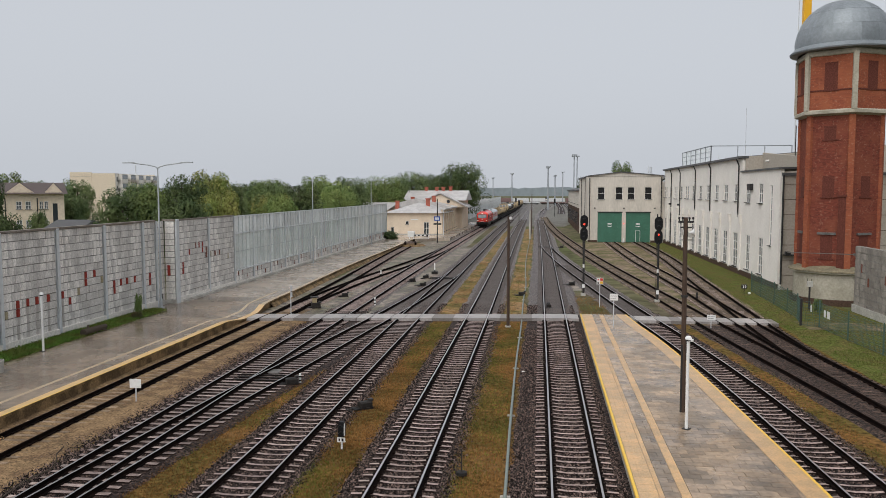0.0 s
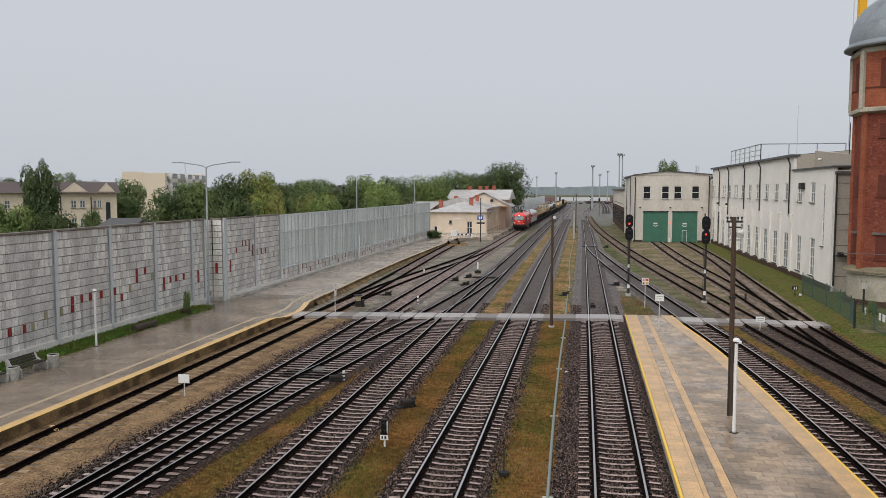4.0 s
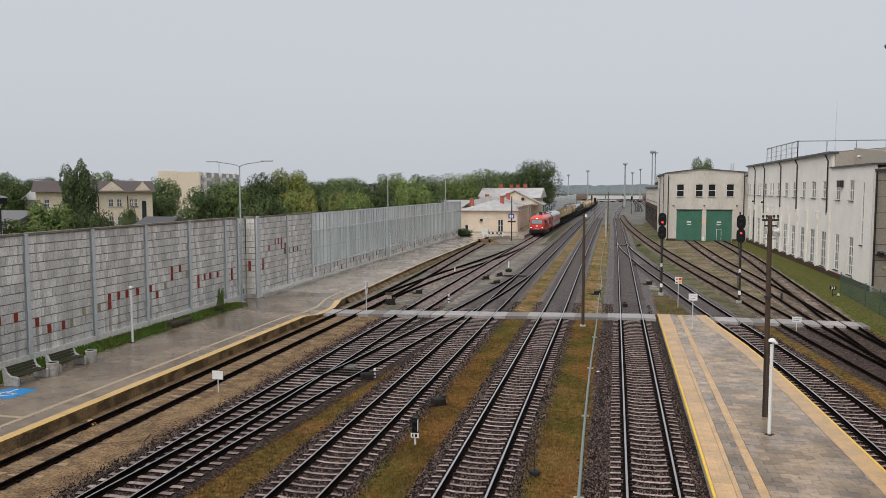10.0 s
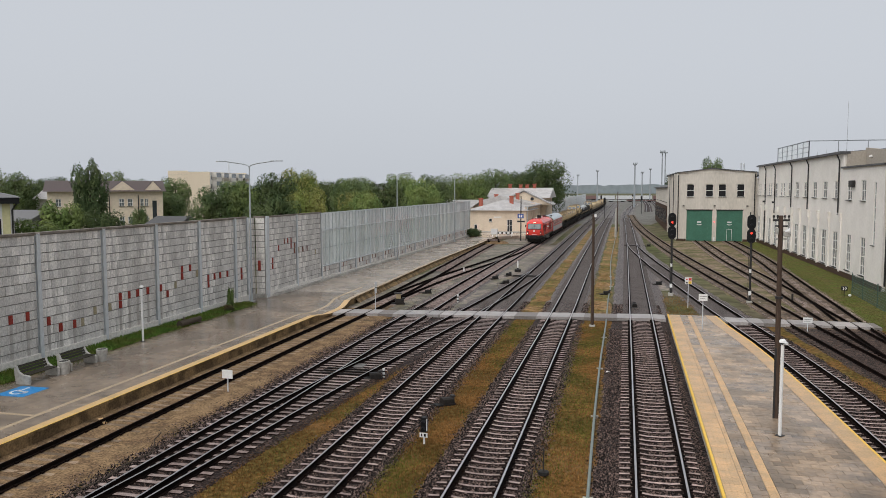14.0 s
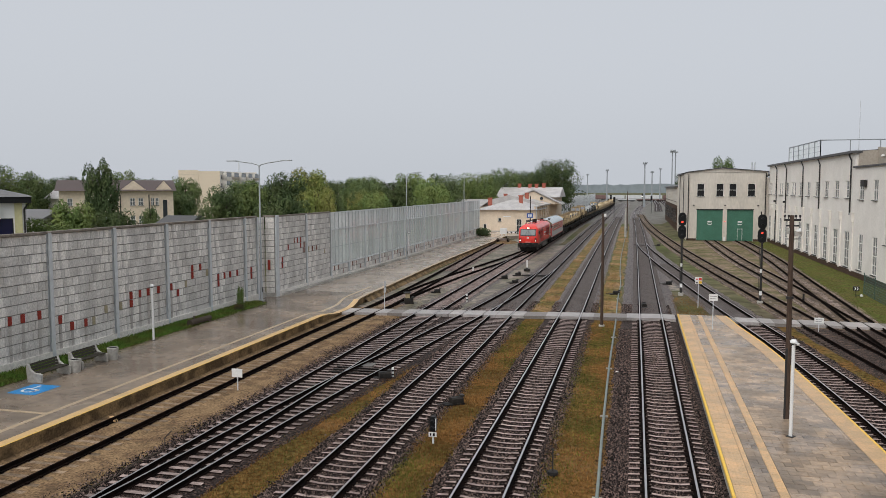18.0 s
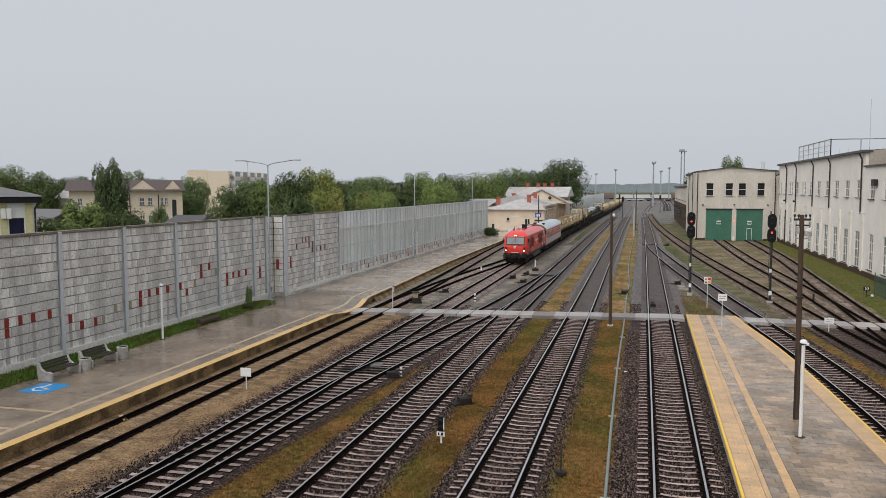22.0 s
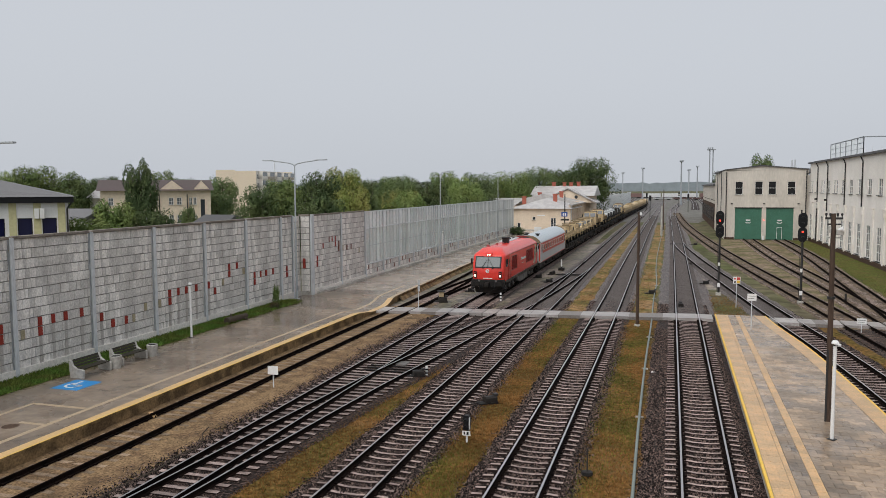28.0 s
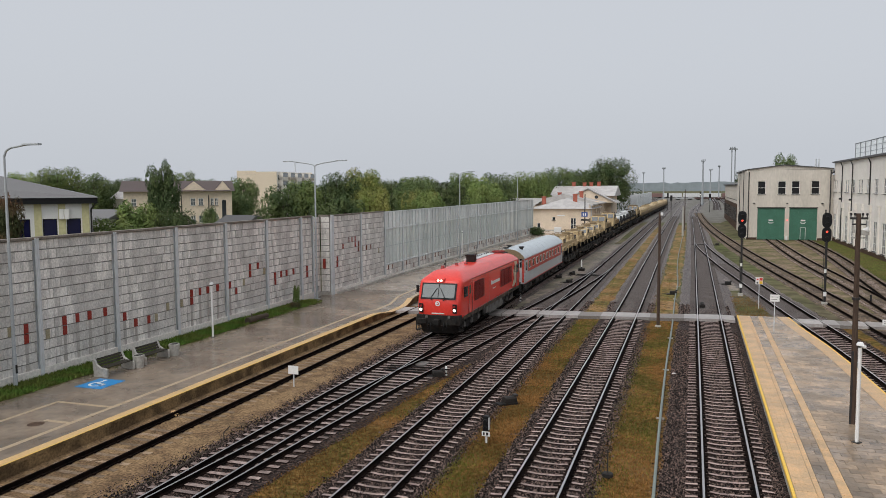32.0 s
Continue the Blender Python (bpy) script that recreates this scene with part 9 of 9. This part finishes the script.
def scatter(name, spots, size, material, label, category, seed, blade=False):
    """Small stones or grass blades, joined as one body of stuff. spots: (x, y, z) array."""
    rnd = np.random.RandomState(seed)
    p = np.asarray(spots)
    n = len(p)
    s = size * rnd.uniform(0.5, 1.3, size=(n, 1))
    if blade:
        a = rnd.uniform(0, 2 * np.pi, n)
        side = np.stack([np.cos(a), np.sin(a), 0 * a], 1) * s * 0.22
        lean = np.concatenate([rnd.normal(size=(n, 2)) * 0.45, np.ones((n, 1))], 1) * s
        v = np.stack([p - side, p + side, p + lean], 1).reshape(-1, 3)
        f = np.arange(n * 3).reshape(n, 3)
    else:
        o = np.array([(1, 0, -0.3), (0, 1, -0.3), (-1, 0, -0.3), (0, -1, -0.3), (0.2, 0.1, 0.8)], float)
        v = p[:, None, :] + o[None] * s[:, None, :] * rnd.uniform(0.6, 1.3, size=(n, 5, 1))
        a = rnd.uniform(0, np.pi, n)
        d = v - p[:, None, :]
        x = d[..., 0] * np.cos(a)[:, None] - d[..., 1] * np.sin(a)[:, None]
        y = d[..., 0] * np.sin(a)[:, None] + d[..., 1] * np.cos(a)[:, None]
        v = (p[:, None, :] + np.stack([x, y, d[..., 2]], -1)).reshape(-1, 3)
        t = np.array([(0, 1, 4), (1, 2, 4), (2, 3, 4), (3, 0, 4)])
        f = (np.arange(n)[:, None, None] * 5 + t[None]).reshape(-1, 3)
    me = bpy.data.meshes.new(name)
    me.from_pydata(v.tolist(), [], f.tolist())
    me.materials.append(MATS[material])
    me.update()
    tagged(new(name, me), label, category, kind="stuff")


def ballast_stones():
    rnd = np.random.RandomState(3)
    out = []
    for line, half, n, y1 in ((TRACK_M, 2.3, 78000, 66), (TRACK_E, 1.95, 54000, 66), (TRACK_D, 1.95, 54000, 66), (TRACK_B, 1.9, 34000, 62), (TRACK_C, 1.8, 12000, 62), (TRACK_R1, 1.9, 22000, 66), (TRACK_R3, 1.6, 5000, 60)):
        y = 16.5 + (y1 - 16.5) * rnd.rand(n) ** 1.5
        mid = np.interp(y, [p[1] for p in line], [p[0] for p in line])
        d = rnd.uniform(-1, 1, n)
        d = np.where(np.abs(d) > 0.72, d * (0.86 + 0.22 * rnd.rand(n)), d) * half
        x = mid + d
        flat = half - 0.4
        z = -0.228 - 0.037 * np.clip((np.abs(d) - flat) / 0.4, 0, 1)
        ok = (y < 54.2) | (y > 60)
        out.append(np.stack([x, y, z + 0.02 * (rnd.rand(n) - 0.5)], 1)[ok & ((x < 2.93) | (x > 9.1))])
    y = 16.5 + 38 * rnd.rand(9000) ** 1.3
    x = -16.85 - 1.3 * rnd.rand(9000) ** 1.8
    out.append(np.stack([x, y, np.full(9000, -0.225)], 1))
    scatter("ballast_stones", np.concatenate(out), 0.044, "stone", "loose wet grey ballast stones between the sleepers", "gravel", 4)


ballast_stones()


def grass_tufts():
    rnd = np.random.RandomState(8)
    dry, olive = [], []
    # x from, x to, y from, y to, blades, share of green near and far
    for x0, x1, y0, y1, n, g0, g1 in ((-8.1, -6.4, 17, 27, 14000, 0.85, 0.5), (-8.1, -6.4, 27, 44, 14000, 0.12, 0.15), (-8.1, -6.4, 44, 56, 6000, 0.6, 0.7), (-3.1, -1.2, 17, 30, 14000, 0.3, 0.4), (-3.1, -1.2, 30, 56, 16000, 0.6, 0.5),
                                      (-13.3, -11.5, 18, 40, 14000, 0.12, 0.15), (-17.7, -16.9, 18, 55, 1600, 0.4, 0.4), (-8.0, -6.5, 60, 100, 4500, 0.25, 0.4), (-3.2, -1.8, 60, 100, 4500, 0.2, 0.4), (11.7, 13.0, 24, 50, 5000, 0.35, 0.3), (3.3, 5.7, 60.2, 72, 5500, 0.02, 0.1), (-12.6, -9.4, 62, 88, 2200, 0.3, 0.5), (-19.6, -16.6, 62, 86, 900, 0.3, 0.5)):
        u = rnd.rand(n) ** 1.2
        y, x = y0 + (y1 - y0) * u + rnd.normal(size=n) * 0.8, rnd.uniform(x0, x1, n)
        patch = np.array([noise.noise((float(a) * 0.5, float(b) * 0.3, 4.0)) for a, b in zip(x, y)])
        green = rnd.rand(n) < g0 + (g1 - g0) * u + 0.9 * patch
        p = np.stack([x, y, np.full(n, -0.265)], 1)
        dry.append(p[~green])
        olive.append(p[green])
    scatter("dry_grass", np.concatenate(dry), 0.07, "grass_blade", "dry orange-brown grass tufts between the tracks", "grass", 9, True)
    scatter("olive_grass", np.concatenate(olive), 0.07, "olive_blade", "olive green grass tufts between the tracks", "grass", 11, True)
    out = []
    for x0, x1, y0, y1, n, z in ((-30.4, -28.5, 18, 56, 24000, PLAT_Z + 0.03),):
        y = y0 + (y1 - y0) * rnd.rand(n) ** 1.2
        x = rnd.uniform(x0, x1, n)
        out.append(np.stack([x, y, np.full(n, z)], 1))
    scatter("green_grass_tufts", np.concatenate(out), 0.15, "green_blade", "lush green grass at the foot of the wall", "grass", 10, True)
    out = []
    for x0, x1, y0, y1, n in ((17.2, 23.4, 60, 110, 14000), (17.6, 25, 38, 60, 22000)):
        y = y0 + (y1 - y0) * rnd.rand(n) ** 1.2
        x = rnd.uniform(x0, x1, n)
        patch = np.array([noise.noise((float(a) * 0.5, float(b) * 0.35, 7.0)) for a, b in zip(x, y)])
        out.append(np.stack([x, y, np.full(n, -0.25)], 1)[patch > -0.25])
    scatter("verge_grass_tufts", np.concatenate(out), 0.085, "verge_blade", "short green grass between the track and the fence", "grass", 12, True)


grass_tufts()


def green_verge_right():
    m = Mesh()
    ys = list(range(20, 150, 2))
    pts = []
    for y in ys:
        x0 = max(xc(TRACK_R4, y), xc(TRACK_R3, y)) + 1.7 if y >= 48 else xc(TRACK_R3, y) + 1.7
        x1 = 23.5 if y > 79.5 else (25.4 if y > 50 else 40.0)
        for f in (0, 0.35, 0.7, 1.0):
            pts.append((x0 + (x1 - x0) * f + (0.4 * noise.noise((0, y * 0.3, 9)) if f == 0 else 0), y, -0.245 + 0.04 * (0 < f < 1) + 0.05 * noise.noise((f * 5, y * 0.4, 1))* (0 < f < 1)))
    m.hull(pts, [(i * 4 + j, i * 4 + j + 1, i * 4 + j + 5, i * 4 + j + 4) for i in range(len(ys) - 1) for j in range(3)])
    tagged(part("grass_verge", m, "green_grass"), "green grass between the depot track and the workshop", "grass", kind="structure")
    tagged(part("footpath", Mesh().hull([(19.0, 56.4, -0.19), (40, 55.4, -0.19), (40, 58.2, -0.19), (19.0, 59.8, -0.19)], [(0, 1, 2, 3)]), "depot_soil"), "short worn footpath that leads to the crossing", "footpath", kind="structure")


green_verge_right()


def clutter():
    # twig and wire on the sandy strip, a broken branch, pale litter by the pipe
    t = thing("dead_branch", pose(-16.9, 24.5, -0.25), "thin dead branch and wire lying on sand", "branch")
    part("stem", Mesh().pipe([(0, 0, 0.03), (0.1, 0.05, 0.3), (0.02, 0.2, 0.5), (0.25, 0.3, 0.75)], 0.025, 5), "bark", t)
    part("wire", Mesh().pipe([(0, 0, 0.06), (-0.2, -1.2, 0.04), (0.0, -2.6, 0.06), (-0.3, -4.2, 0.04), (-0.1, -6.0, 0.05), (-0.35, -8.0, 0.04)], 0.03, 5), "bark", t)
    for x, y in ((-0.75, 41.0),):
        t = thing("litter", pose(x, y, -0.17), "scrap of pale litter beside the track", "litter", "scraps of litter")
        part("sheet", Mesh().hull([(-0.11, -0.05, 0), (0.12, -0.03, 0.03), (0.09, 0.06, 0.02), (-0.06, 0.05, 0.04), (0, 0, 0.05)], [(0, 1, 4), (1, 2, 4), (2, 3, 4), (3, 0, 4)]), "white_paint", t)
    t = thing("plank", pose(-21.15, 27.4, -0.12, 0, 0, 50), "short pale broken plank lying beside the rail", "plank")
    part("board", Mesh().box(-0.09, 0.09, -0.4, 0.4, -0.06, 0.0), "tan_paving", t, bevel=0.01)
    t = thing("manhole", pose(-24.55, 23.3, PLAT_Z), "round rusty manhole cover set in the platform", "manhole cover", kind="structure")
    part("cover", Mesh().lathe([(0, 0.008), (0.30, 0.008), (0.32, 0.0)], 20), "plinth_brown", t)


clutter()


# ---- paving slabs of the island platform ----
def island_paving():
    rnd = random.Random(12)
    cells = []
    y, row = 16.4, 0
    while y < 58.5:
        x1 = xc(ISL_R, y + 0.2) - 0.77
        for a, b in ((isl_l(y) + 0.84, isl_l(y) + 1.34), (isl_l(y) + 1.66, x1)):
            x = a
            first = 0.3 if row % 2 else 0.6
            while x < b - 0.05:
                w = min(first if x == a else 0.6, b - x)
                cells.append((x, x + w, y, y + 0.4))
                x += w
        y += 0.4
        row += 1
    cells.sort(key=lambda c: c[2])
    shared = {}
    rest = Mesh()
    for i, (x0, x1, y0, y1) in enumerate(cells):
        w = round(x1 - x0, 2)
        z = ISL_Z + rnd.uniform(-0.003, 0.003)
        if i < 300:
            if w not in shared:
                m = Mesh().hull([(-w / 2 + 0.002, -0.198, -0.04), (w / 2 - 0.002, -0.198, -0.04), (w / 2 - 0.002, 0.198, -0.04), (-w / 2 + 0.002, 0.198, -0.04),
                                 (-w / 2 + 0.006, -0.194, 0), (w / 2 - 0.006, -0.194, 0), (w / 2 - 0.006, 0.194, 0), (-w / 2 + 0.006, 0.194, 0)],
                                [(4, 5, 6, 7), (0, 1, 5, 4), (1, 2, 6, 5), (2, 3, 7, 6), (3, 0, 4, 7)])
                shared[w] = m.data("paving_slab", "paving_grey")
            part("paving_slab", shared[w], None, ISLAND, at=pose((x0 + x1) / 2, y0 + 0.2, z, rnd.uniform(-0.25, 0.25), rnd.uniform(-0.25, 0.25), 0))
        else:
            rest.box(x0 + 0.003, x1 - 0.003, y0 + 0.003, y1 - 0.003, ISL_Z - 0.04, z)
    tagged(part("far_paving", rest, "paving_grey", ISLAND), kind="stuff")


island_paving()
# ---- motion ----
FRONT = [(0, 202.0), (3, 187.5), (6, 173.0), (9, 158.1), (12, 143.3), (14, 133.3), (17, 118.3), (19, 108.5), (21, 98.8), (23, 89.4), (25, 80.0), (28, 65.3), (29, 60.3), (30, 55.4), (31, 50.8), (32, 46.0)]


def motions():
    for ob, d, z, turn in TRAIN:
        rows = []
        for t, f in FRONT:
            y = f + d
            slope = (xc(TRACK_B, y + 4) - xc(TRACK_B, y - 4)) / 8
            rows.append((t, pose(xc(TRACK_B, y) + 0.08, y, z, 0, 0, turn - math.degrees(math.atan(slope)))))
        walk(ob, rows)


motions()
